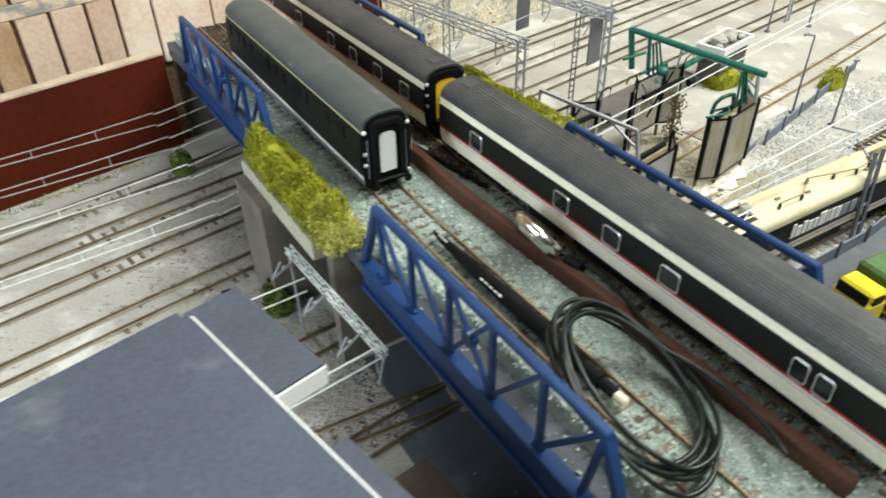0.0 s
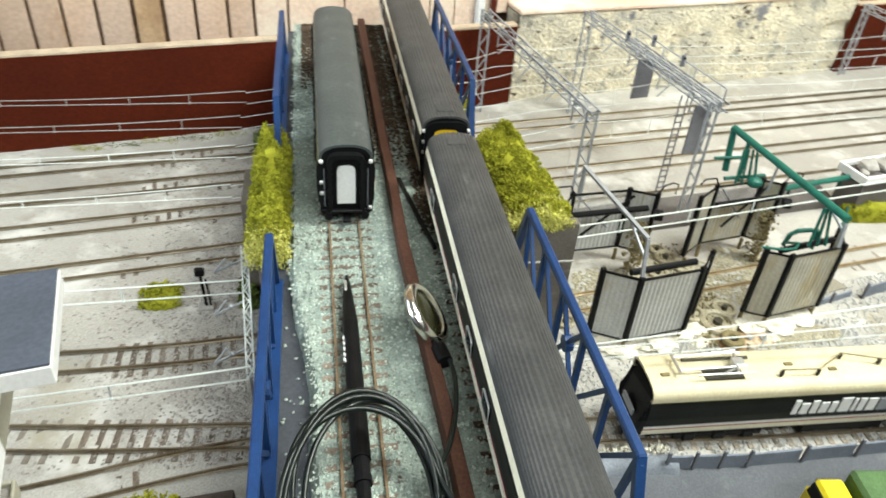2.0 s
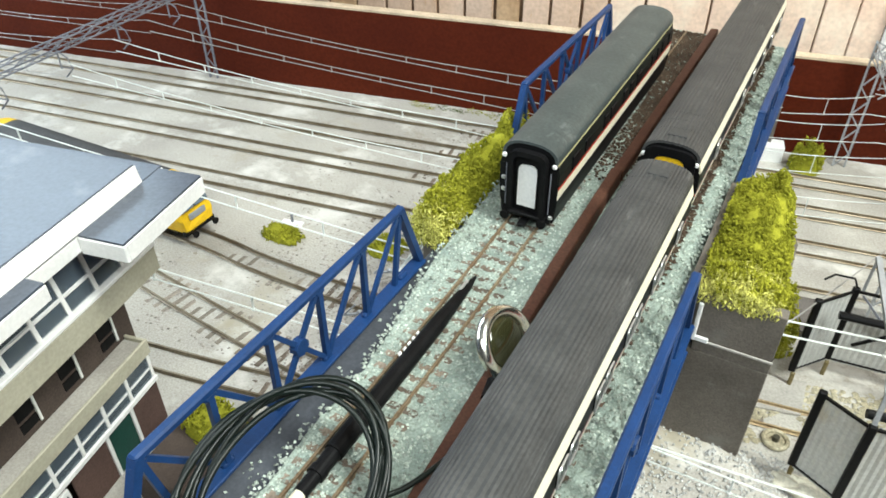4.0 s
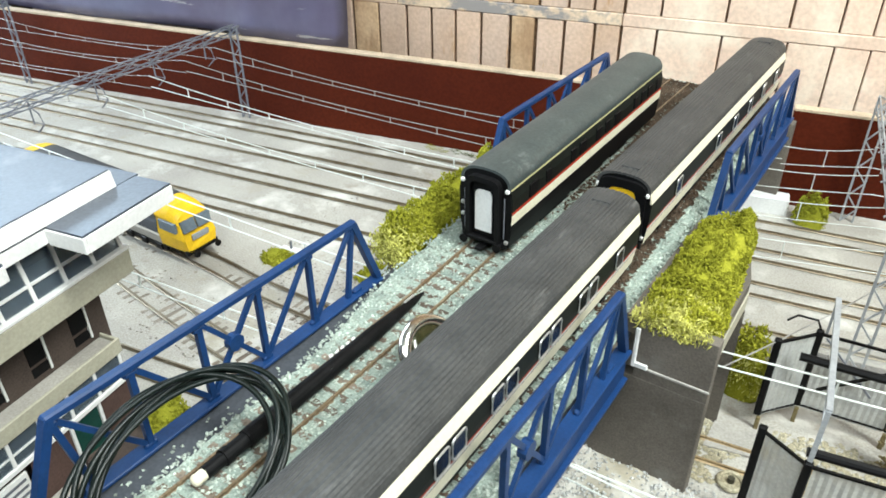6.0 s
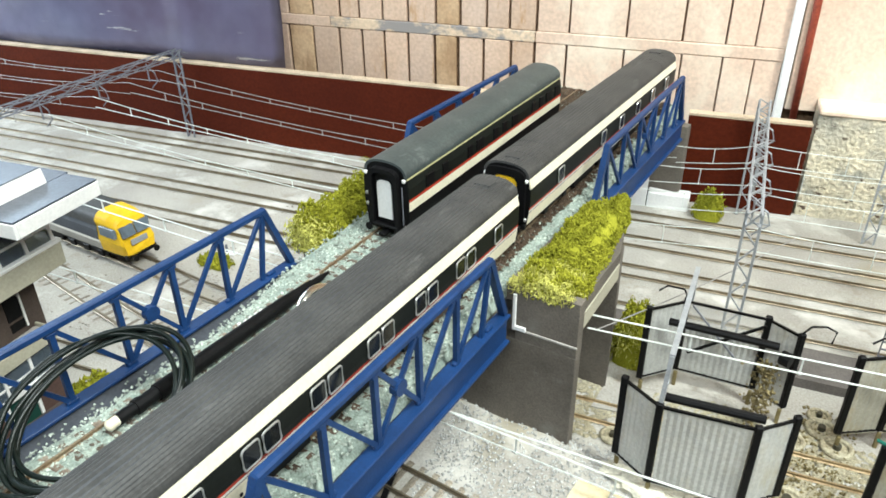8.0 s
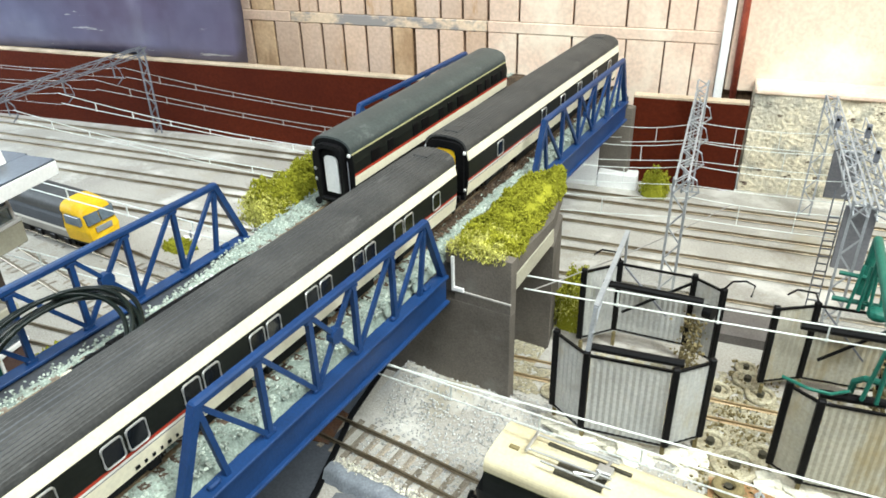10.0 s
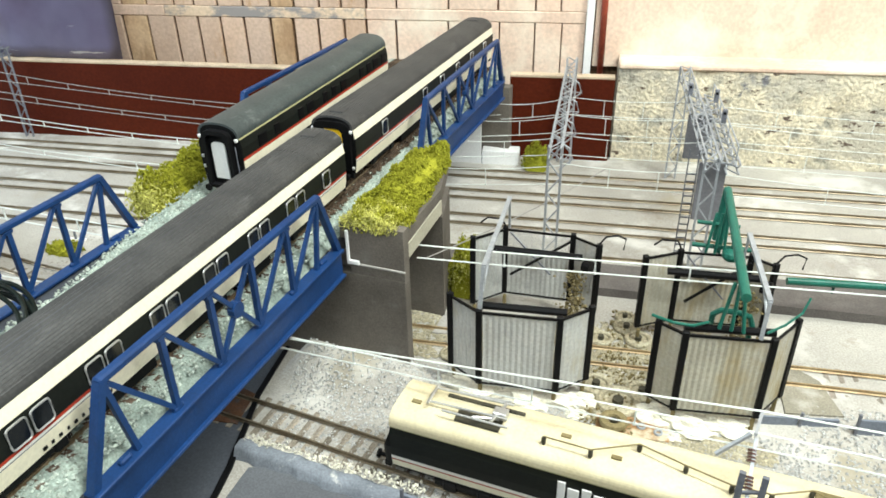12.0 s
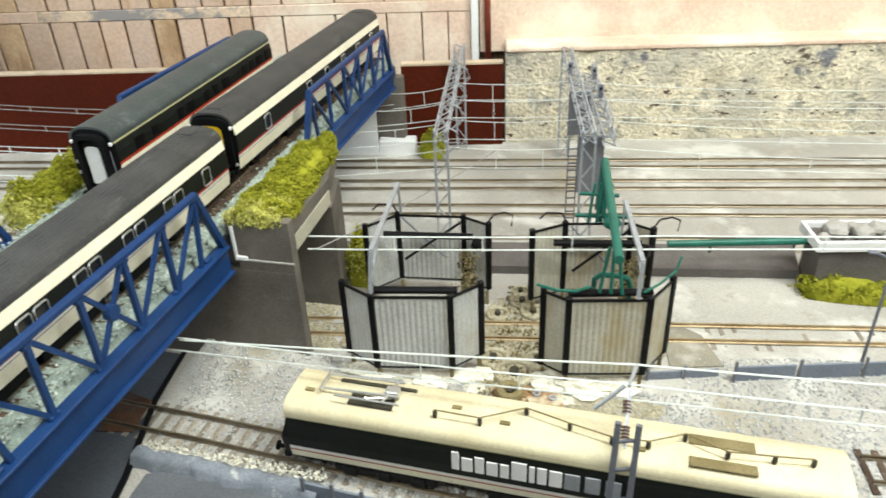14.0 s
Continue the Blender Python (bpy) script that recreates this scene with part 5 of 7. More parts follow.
# ---- signal box: brown walls, cream ledge, glazed upper floor, oversailing flat roofs ----
def signal_box():
    t = thing("signal_box", "flat-roofed signal box with white fascias, glazed upper floor and brown walls", "building", W(-0.1, 0.5), SKEW)

    def b(name, u0, u1, d0, d1, z0, z1, mat, bev=0.0006, label="", parent=None):
        bm = bmesh.new()
        box(bm, ((u0 + u1) / 2 + 0.1, 0.5 - (d0 + d1) / 2, (z0 + z1) / 2 - G), (u1 - u0, d1 - d0, z1 - z0), None, bev)
        return part(name, bm, mat, parent or t, label)

    b("lower_wall", -0.36, -0.084, 0.447, 0.72, G, 0.2270, BROWN_WALL, label="dark brown lower walls")
    b("ledge", -0.36, -0.0605, 0.4360, 0.73, 0.2275, 0.2440, LEDGE, 0.001, "deep cream ledge round the building")
    # roofs with white fascia boards
    def flat_roof(u0, u1, d0, d1, z0, z1, name="roof"):
        r = b(name, u0 + 0.0006, u1 - 0.0006, d0 + 0.0006, d1 - 0.0006, z1 - 0.0012, z1, ROOF_SLATE, 0, "flat blue-grey roof")
        for n, (a0, a1, c0, c1) in enumerate(((u0, u1, d0, d0 + 0.002), (u0, u1, d1 - 0.002, d1), (u1 - 0.002, u1, d0 + 0.002, d1 - 0.002), (u0, u0 + 0.002, d0 + 0.002, d1 - 0.002))):
            b("fascia", a0, a1, c0, c1, z0, z1 - 0.0014, WHITE, 0.0004, "white fascia board", r)

    flat_roof(-0.37, -0.0545, 0.4205, 0.74, 0.2775, 0.2870)
    flat_roof(-0.0544, -0.0285, 0.4235, 0.4880, 0.2765, 0.2873, "canopy")
    flat_roof(-0.0544, -0.0435, 0.5200, 0.74, 0.2775, 0.2873, "canopy")
    bm = bmesh.new()
    rows = [[bm.verts.new((u + 0.1, 0.5 - d, z - G)) for u, z in ((-0.0562, 0.2866), (-0.0536, 0.2875), (-0.0553, 0.2968), (-0.0562, 0.2968))] for d in (0.4390, 0.74)]
    for k in range(4):
        bm.faces.new((rows[0][k], rows[0][(k + 1) % 4], rows[1][(k + 1) % 4], rows[1][k]))
    bm.faces.new(rows[0][::-1])
    bm.faces.new(rows[1])
    part("upstand", bm, WHITE, t, "white raked roof kerb")
    b("upper_roof", -0.36, -0.0563, 0.4390, 0.74, 0.2866, 0.2975, ROOF_SLATE, 0.0003, "flat blue-grey upper roof")
    # sloping glazing with white mullions
    def lean(name, d0, d1, mat, off, w=None, za=0.2440, zb=0.2774, parent=None, label=""):
        bm = bmesh.new()
        pa, pb = (-0.0630 + 0.1 + off, za - G), (-0.0685 + 0.1 + off, zb - G)
        th = w or 0.0012
        ys = (0.5 - d0, 0.5 - d1)
        vs = [bm.verts.new((pa[0] - k * th, y, pa[1])) for y in ys for k in (0, 1)] + [bm.verts.new((pb[0] - k * th, y, pb[1])) for y in ys for k in (0, 1)]
        for f in ((0, 1, 3, 2), (4, 6, 7, 5), (0, 2, 6, 4), (1, 5, 7, 3), (0, 4, 5, 1), (2, 3, 7, 6)):
            bm.faces.new([vs[i] for i in f])
        return part(name, bm, mat, parent or t, label)

    # Solid black box: the room's shade painted in behind the panes.
    b("interior_shade", -0.36, -0.098, 0.441, 0.72, 0.2443, 0.2774, BLACK, 0, "black box standing in for the unlit interior behind the glazing")
    d = 0.4395
    edges = []
    while d < 0.73:
        edges.append(d)
        d += 0.0200
    for a, c in zip(edges, edges[1:]):
        win = lean("window", a + 0.0012, c - 0.0012, GLASS, 0, label="tinted window pane")
        lean("mullion", a - 0.0012, a + 0.0012, WHITE, 0.0006, 0.0024, label="white mullion")
        f = 0.36
        bm = bmesh.new()
        bar(bm, (-0.0630 + 0.1 - 0.0055 * f + 0.0005, 0.5 - a - 0.0012, 0.2440 + 0.0334 * f - G), (-0.0630 + 0.1 - 0.0055 * f + 0.0005, 0.5 - c + 0.0012, 0.2440 + 0.0334 * f - G), 0.0014)
        part("transom", bm, WHITE, win, "white glazing bar")
    b("sill", -0.0645, -0.0600, 0.4358, 0.73, 0.2438, 0.2462, WHITE, 0.0004, "white sill")
    # ribbon of openings in the brown wall, their dark painted as black plates, with pale frames
    for k in range(7):
        d0 = 0.462 + 0.0305 * k
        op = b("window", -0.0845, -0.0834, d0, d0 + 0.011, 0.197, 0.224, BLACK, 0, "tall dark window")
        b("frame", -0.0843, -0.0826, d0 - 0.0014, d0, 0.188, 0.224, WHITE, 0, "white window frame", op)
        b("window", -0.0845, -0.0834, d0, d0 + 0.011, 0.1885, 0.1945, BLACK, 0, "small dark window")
    # glazed porch with a cream fascia, brown panel and green door
    b("porch_roof", -0.0838, -0.0705, 0.4565, 0.62, 0.1830, 0.1845, CONCRETE, 0.0004, "pale grey porch roof")
    b("porch_fascia", -0.0704, -0.0685, 0.4545, 0.62, 0.1765, 0.1872, LEDGE, 0.0005, "cream porch fascia")
    b("porch_fascia", -0.0838, -0.0706, 0.4545, 0.4564, 0.1765, 0.1870, LEDGE, 0.0005, "cream porch fascia")
    b("porch_rail", -0.0725, -0.0690, 0.4550, 0.62, 0.1545, 0.1580, WHITE, 0.0004, "white porch rail")
    for k in range(8):
        dd = 0.4560 + 0.0205 * k
        b("mullion", -0.0718, -0.0698, dd, dd + 0.0022, 0.1580, 0.1764, WHITE, 0.0002, "white porch mullion")
        pn = b("window", -0.0712, -0.0706, dd + 0.0023, dd + 0.0204, 0.1581, 0.1763, GLASS, 0, "tinted porch pane")
        b("transom", -0.0716, -0.0701, dd + 0.0023, dd + 0.0204, 0.1650, 0.1662, WHITE, 0, "white glazing bar", pn)
    b("porch_panel", -0.0722, -0.0708, 0.4560, 0.4790, G, 0.1544, RED_BROWN, 0.0003, "dull red-brown porch panel")
    b("porch_panel", -0.0722, -0.0708, 0.5035, 0.5310, G, 0.1544, RED_BROWN, 0.0003, "dull red-brown porch panel")
    b("porch_post", -0.0724, -0.0700, 0.4792, 0.4815, G, 0.1544, WHITE, 0.0003, "white porch post")
    b("porch_post", -0.0724, -0.0700, 0.5010, 0.5033, G, 0.1544, WHITE, 0.0003, "white porch post")
    b("door", -0.0722, -0.0710, 0.4817, 0.5008, G, 0.1544, GREEN_DARK, 0.0003, "dark green door")
    b("end_wall", -0.0838, -0.0724, 0.4560, 0.4576, G, 0.1764, RED_BROWN, 0.0003, "dull red-brown end wall")
    b("sign_board", -0.0720, -0.0700, 0.535, 0.556, 0.128, 0.151, WHITE, 0.0003, "white notice board")
    for k in range(4):
        b("lettering", -0.0702, -0.0696, 0.537, 0.554, 0.1315 + 0.0048 * k, 0.1332 + 0.0048 * k, STEEL_DARK, 0, "lines too small to read")
    b("step_box", -0.0690, -0.0545, 0.545, 0.60, G, 0.133, WHITE, 0.0006, "white box by the entrance")
    return t


signal_box()


# ---- engines ----
def engine(label, at, turn, L, w, z0, zc, zt, bands, roof_mat, nose_mat, nose_len, scr=True):
    """A locomotive along its own y, nose at -y; heights from the rail."""
    t = thing("locomotive", label, "locomotive", at, turn, "locomotives")
    for name, za, zb, mat in bands:
        for s in (-1, 1):
            zs = [za] + [z for _, z in half_profile(w, z0, zc) if za < z < zb] + [zb]
            out = [(s * side_at(w, z0, zc, z), z) for z in zs]
            inn = [(s * (side_at(w, z0, zc, z) - 0.0016), z) for z in reversed(zs)]
            bm = bmesh.new()
            loft(bm, out + inn, -L / 2 + nose_len, L / 2 - nose_len)
            part(name, bm, mat, t)
    pts = [(w * 0.985 * math.copysign(abs(math.cos(a)) ** 0.6, math.cos(a)), zc + (zt - zc) * abs(math.sin(a)) ** 0.6) for a in [math.pi * i / 22 for i in range(23)]]
    bm = bmesh.new()
    loft(bm, pts + [(px * 0.93, zc + (pz - zc) * 0.85 - 0.0002) for px, pz in reversed(pts)], -L / 2 + nose_len, L / 2 - nose_len)
    part("roof", bm, roof_mat, t)
    for e in (-1, 1):
        # nose: three rings drawn in towards the front
        prof = [(side_at(w, z0, zc, z), z) for z in (z0, (z0 + zc) / 2, zc)]
        ring = prof + pts[1:-1] + [(-a, c) for a, c in reversed(prof)]
        bm = bmesh.new()
        rows = []
        for k, (f, sx, sz) in enumerate(((0.0, 1, 1), (0.55, 0.975, 0.97), (0.9, 0.93, 0.9), (1.0, 0.88, 0.84))):
            rows.append([bm.verts.new((px * sx, e * (L / 2 - nose_len + nose_len * f) - e * max(0, (pz - (z0 + zc) / 2)) * 0.35 * f, z0 + (pz - z0) * sz)) for px, pz in ring])
        n = len(ring)
        for A, B in zip(rows, rows[1:]):
            for j in range(n - 1):
                bm.faces.new((A[j], A[j + 1], B[j + 1], B[j]))
        bm.faces.new(rows[-1])
        bm.faces.new([r[0] for r in rows] + [r[-1] for r in reversed(rows)])
        cab = part("cab", bm, nose_mat, t)
        yf = e * (L / 2 - 0.0005)
        zm = z0 + (zc - z0) * 0.72
        for sx in (-1, 1) if scr else ():
            bm = bmesh.new()
            box(bm, (sx * w * 0.42, yf - e * 0.0035, zm + 0.0045), (w * 0.76, 0.003, 0.0108), Matrix.Rotation(e * 0.32, 3, "X"), 0.0004)
            part("windscreen", bm, GLAZED, cab, "blue-grey windscreen")
            bm = bmesh.new()
            box(bm, (sx * w * 0.955, e * (L / 2 - nose_len * 0.55), zm + 0.0040), (0.0034, nose_len * 0.62, 0.0095), None, 0.0004)
            part("side_window", bm, GLAZED, cab, "blue-grey cab side window")
        bm = bmesh.new()
        box(bm, (0, yf + e * 0.0002, z0 + 0.0125), (w * 0.95, 0.0016, 0.0055), None, 0.0003)
        part("headcode_panel", bm, STEEL, cab, "grey headcode panel")
        bm = bmesh.new()
        box(bm, (0, e * (L / 2 - 0.002), z0 - 0.0008), (w * 1.8, 0.004, 0.0045), None, 0.0004)
        for sx in (-1, 1):
            rod(bm, (sx * 0.0115, yf, z0 - 0.0005), (sx * 0.0115, yf + e * 0.0065, z0 - 0.0005), 0.0012, 8)
            rod(bm, (sx * 0.0115, yf + e * 0.006, z0 - 0.0005), (sx * 0.0115, yf + e * 0.0072, z0 - 0.0005), 0.003, 12)
        part("buffer_beam", bm, BLACK, t)
    bm = bmesh.new()
    box(bm, (0, 0, z0 - 0.0008), (w * 1.75, L - 0.02, 0.002))
    box(bm, (0, 0, 0.0052), (w * 1.55, 0.06, 0.0072), None, 0.0006)
    part("underframe", bm, BLACK, t)
    for e in (-1, 1):
        bm = bmesh.new()
        yb = e * (L / 2 - 0.062)
        for sx in (-1, 1):
            box(bm, (sx * 0.0138, yb, 0.0062), (0.0026, 0.062, 0.005), None, 0.0006)
            for k in (-1, 0, 1):
                box(bm, (sx * 0.0152, yb + k * 0.021, 0.006), (0.003, 0.0085, 0.0068), None, 0.0008)
        bo = part("bogie", bm, BLACK, t)
        for k in (-1, 0, 1):
            bm = bmesh.new()
            for sx in (-1, 1):
                rod(bm, (sx * 0.0084, yb + k * 0.021, 0.0066), (sx * 0.0104, yb + k * 0.021, 0.0066), 0.0066, 16)
            part("wheelset", bm, RAIL, bo)
    return t


# dirty ground in and between the cages
def dirt_patch(label, x0, x1, y0, y1, seed):
    rng = random.Random(seed)
    bm = bmesh.new()
    for _ in range(2600):
        x, y = rng.uniform(-1, 1), rng.uniform(-1, 1)
        if x * x + y * y > 0.55 + 0.6 * noise.noise(Vector((x * 2, y * 2, seed))):
            continue
        s = rng.uniform(0.0006, 0.0026)
        px, py, a = (x0 + x1) / 2 + x * (x1 - x0) / 2, (y0 + y1) / 2 + y * (y1 - y0) / 2, rng.uniform(0, 6)
        vs = [bm.verts.new((px + s * math.cos(a + k * 1.26) * rng.uniform(0.6, 1.2), py + s * math.sin(a + k * 1.26), G + 0.0007)) for k in range(5)]
        top = bm.verts.new((px, py, G + 0.0007 + s * 0.35))
        for k in range(5):
            bm.faces.new((vs[k], vs[(k + 1) % 5], top))
    return tagged(put("ground_dirt", bm, SOIL), label, "dirt", kind="stuff")


dirt_patch("oily brown dirt on the ground inside a cage", 0.355, 0.468, 0.335, 0.465, 51)
dirt_patch("oily brown dirt on the ground inside a cage", 0.488, 0.597, 0.355, 0.472, 52)
dirt_patch("brown dirt scattered between the cages", 0.448, 0.512, 0.335, 0.475, 53)
dirt_patch("brown dirt beside the near track", 0.44, 0.60, 0.325, 0.36, 54)
dirt_patch("grey-brown dirt at the foot of the pier", 0.29, 0.37, 0.345, 0.44, 55)

# the diesel by the signal box
ang = math.atan2((W(-0.17, 0.293) - W(-0.45, 0.246)).y, (W(-0.17, 0.293) - W(-0.45, 0.246)).x)
mid = W(-0.2825, 0.2655, G + 0.004)
D_BANDS = (("lower_panel", 0.0115, 0.0195, CONCRETE), ("white_stripe", 0.0195, 0.0225, BODY_WHITE), ("upper_band", 0.0225, 0.0375, SLAB))
engine("diesel locomotive with bright yellow cab and grey and white sides", mid, ang + math.pi / 2, 0.262, 0.0185, 0.0115, 0.0375, 0.0505, D_BANDS, ROOF_GREY, YELLOW, 0.034)

# the electric engine on the near track
E_AT, E_TURN = (0.5195, 0.2585, G + 0.004), math.radians(-90 - 1.4)
E_BANDS = (("lower_panel", 0.0125, 0.0175, CREAM), ("red_line", 0.0175, 0.0186, RED), ("white_stripe", 0.0186, 0.0214, BODY_WHITE), ("dark_band", 0.0214, 0.0422, DARK), ("gold_line", 0.0422, 0.0427, GUTTER), ("cream_top", 0.0427, 0.0438, LOCO_CREAM))
EL = engine("electric locomotive with cream roof, charcoal band and folded roof gear", E_AT, E_TURN, 0.306, 0.0186, 0.0125, 0.0438, 0.0535, E_BANDS, LOCO_CREAM, BLACK, 0.0055, scr=False)


def roof_gear():
    zt = 0.0538

    def p(name, build, mat, label=""):
        bm = bmesh.new()
        build(bm)
        return part(name, bm, mat, EL, label)

    def well(bm):
        box(bm, (0.006, -0.098, zt - 0.0002), (0.009, 0.026, 0.0014), None, 0.0003)
        box(bm, (-0.0075, -0.098, zt + 0.0002), (0.0022, 0.046, 0.0016), None, 0.0003)
    p("roof_well", well, OLIVE, "dark recess below the collector")

    def panto(bm):
        for sx in (-0.008, 0.004):
            rod(bm, (sx, -0.128, zt + 0.003), (sx, -0.082, zt + 0.0045), 0.0008, 6)
        rod(bm, (-0.008, -0.086, zt + 0.0045), (0.009, -0.09, zt + 0.0045), 0.0009, 6)
        rod(bm, (-0.011, -0.128, zt + 0.004), (0.007, -0.128, zt + 0.004), 0.0009, 6)
        rod(bm, (-0.010, -0.084, zt + 0.0045), (-0.008, -0.122, zt + 0.003), 0.0007, 6)
        box(bm, (0.0, -0.087, zt + 0.0035), (0.006, 0.008, 0.005), None, 0.0006)
        rod(bm, (0.003, -0.087, zt + 0.002), (0.0105, -0.1, zt + 0.006), 0.0008, 6)
        rod(bm, (0.0105, -0.118, zt + 0.005), (0.0105, -0.08, zt + 0.005), 0.0007, 6)
    p("pantograph", panto, SILVER, "folded bright metal current collector")
    ys = (-0.060, -0.035, -0.012, 0.012, 0.034, 0.052, 0.07, 0.09, 0.112, 0.130)
    xs = (0.0095, 0.010, -0.003, 0.0035, 0.0085, 0.0075, -0.002, 0.006, 0.004, 0.002)
    last = None
    for x, y in zip(xs, ys):
        def ins(bm, x=x, y=y):
            rod(bm, (x, y, zt - 0.002), (x, y, zt + 0.0045), 0.0009, 6)
            for k in range(3):
                rod(bm, (x, y, zt + 0.0005 + 0.0013 * k), (x, y, zt + 0.0012 + 0.0013 * k), 0.0013, 8)
        p("insulator", ins, OLIVE, "small dark ribbed insulator")
        if last:
            p("busbar", lambda bm, a=last, c=(x, y, zt + 0.0048): rod(bm, a, c, 0.00045, 5), DIRTY, "thin brown conductor")
        last = (x, y, zt + 0.0048)
    for x, y, sx, sy in ((-0.004, 0.088, 0.007, 0.032), (0.0115, 0.088, 0.0065, 0.032)):
        p("roof_grille", lambda bm, x=x, y=y, sx=sx, sy=sy: box(bm, (x, y, zt - 0.0002), (sx, sy, 0.0016), None, 0.0003), DIRTY, "brown roof grille")
    for x, y in ((0.004, -0.136), (0.0, -0.05), (0.006, -0.022), (0.009, 0.048)):
        p("roof_vent", lambda bm, x=x, y=y: box(bm, (x, y, zt), (0.0026, 0.0055, 0.0014), None, 0.0002), DIRTY, "small brown roof vent")
    # a broken row of white blocks on the side, in place of the maker's word
    y = -0.049
    for k, (wd, h) in enumerate(((0.0042, 0.0132), (0.0062, 0.010), (0.005, 0.012), (0.0062, 0.010), (0.0048, 0.010), (0.0082, 0.0132), (0.003, 0.012), (0.005, 0.012), (0.0068, 0.0115))):
        def blk(bm, y=y, wd=wd, h=h):
            box(bm, (0.0189, y + wd / 2, 0.0265 + h / 2), (0.0008, wd, h), None, 0.0003)
        p("white_block", blk, WHITE, "white block shape on the dark band")
        y += wd + 0.0013
    for k in range(3):
        p("grey_block", lambda bm, k=k, y=y: box(bm, (0.0189, y + 0.004 + 0.0105 * k, 0.032), (0.0008, 0.008, 0.0115), None, 0.0003), STEEL, "pale grey block shape on the dark band")


roof_gear()


# ---- clear ribbed cages over the track ----
FOOT = 0.0090


def cage(label, corners, h, dirt, seed, sheet):
    """corners: eight plan places, three front panels then three back panels."""
    rng = random.Random(seed)
    c = Vector((sum(p[0] for p in corners) / 8, sum(p[1] for p in corners) / 8, G))
    t = thing("wire_cage", label, "track shelter", c, group="ribbed cages")
    P = [Vector((x, y, G + FOOT)) - c for x, y in corners]

    def post(a, lean=0.0):
        bm = bmesh.new()
        box(bm, (a.x, a.y, FOOT + h / 2 + 0.002), (0.0042, 0.0036, h - 0.004), Matrix.Rotation(rng.uniform(0, 1), 3, "Z"), 0.0006)
        po = part("post", bm, BLACK, t)
        bm = bmesh.new()
        box(bm, (a.x * 0.97, a.y * 0.97, FOOT / 2 + 0.001), (0.0026, 0.0026, FOOT + 0.004), None, 0.0004)
        part("foot", bm, DIRTY, po, "dirty stub foot")

    for a in P:
        post(a)
    for side, grp in ((1, P[:4]), (-1, P[4:])):
        for i, (a, b) in enumerate(zip(grp, grp[1:])):
            d = b - a
            n = Vector((-d.y, d.x, 0)).normalized()
            bm = bmesh.new()
            m = max(4, int(d.length / 0.0021))
            open_top = side < 0 and i == 1
            lo, hi = [], []
            for k in range(m + 1):
                q = a + d * (0.05 + 0.9 * k / m) + n * (0.00028 * (1 if k % 2 else -1))
                lo.append(bm.verts.new((q.x, q.y, FOOT + 0.0025)))
                hi.append(bm.verts.new((q.x, q.y, FOOT + (h * 0.66 if open_top else h - 0.004))))
            for k in range(m):
                bm.faces.new((lo[k], lo[k + 1], hi[k + 1], hi[k]))
            pn = part("panel", bm, sheet, t, "clear ribbed plastic panel")
            if open_top:
                bm = bmesh.new()
                mid = (a + b) / 2
                box(bm, (mid.x, mid.y, FOOT + h * 0.82), (d.length * 0.94, 0.0006, h * 0.26), Matrix.Rotation(math.atan2(d.y, d.x), 3, "Z"))
                part("clear_panel", bm, CLEAR, t, "clear plastic upper panel")
                bm = bmesh.new()
                bar(bm, a + Vector((0, 0, h * 0.67)), b + Vector((0, 0, h * 0.67)), 0.0016)
                part("frame_rail", bm, BLACK, t)
            for z in (h - 0.0028, 0.0045):
                bm = bmesh.new()
                bar(bm, a + Vector((0, 0, z)), b + Vector((0, 0, z)), 0.0015 if z > 0.01 else 0.0011)
                part("frame_rail", bm, BLACK, t)
            if i == 1:
                bm = bmesh.new()
                bar(bm, a + d * 0.08 + n * 0.0024 * side + Vector((0, 0, h * 0.95)), a + d * 0.7 + n * 0.0024 * side + Vector((0, 0, h * 0.42)), 0.0011)
                part("brace", bm, STEEL_DARK, pn, "thin dark brace behind the panel")
    # dark beams across the open top
    for a, b, z, r in ((P[0].lerp(P[1], 0.9), P[3].lerp(P[2], 0.9), h - 0.006, 0.0026), (P[4].lerp(P[5], 0.7), P[7].lerp(P[6], 0.5), h - 0.010, 0.0026)):
        sh = Vector((0, 0.012 if a.y < 0 else -0.012, z))
        bm = bmesh.new()
        rod(bm, a + sh, b + sh, r, 10)
        part("cross_beam", bm, BLACK, t)
    bm = bmesh.new()
    rod(bm, P[7] + Vector((-0.008, -0.016, h - 0.011)), P[7] + Vector((-0.002, -0.018, h - 0.011)), 0.0048, 12)
    part("pulley", bm, BLACK, t)
    bm = bmesh.new()
    bar(bm, P[4].lerp(P[5], 0.9) + Vector((0.01, -0.01, 0.03)), P[6] + Vector((0, -0.01, h - 0.002)), 0.0016)
    part("brace", bm, BLACK, t)
    # loop handle at the rail's corner
    bm = bmesh.new()
    q = P[7] + Vector((0.0, 0.0, h))
    tube(bm, [q, q + Vector((0.004, 0.001, 0.006)), q + Vector((0.012, 0.003, 0.0075)), q + Vector((0.018, 0.004, 0.005)), q + Vector((0.017, 0.004, -0.004))], 0.0007, 6)
    part("wire_loop", bm, BLACK, t)
    bm = bmesh.new()
    q = P[5] + Vector((0.0, 0.0, h))
    tube(bm, [q, q + Vector((-0.003, 0.0, 0.006)), q + Vector((-0.014, -0.002, 0.0065)), q + Vector((-0.019, -0.004, 0.002))], 0.0007, 6)
    part("wire_loop", bm, BLACK, t)
    # clotted brown dirt inside
    bm = bmesh.new()

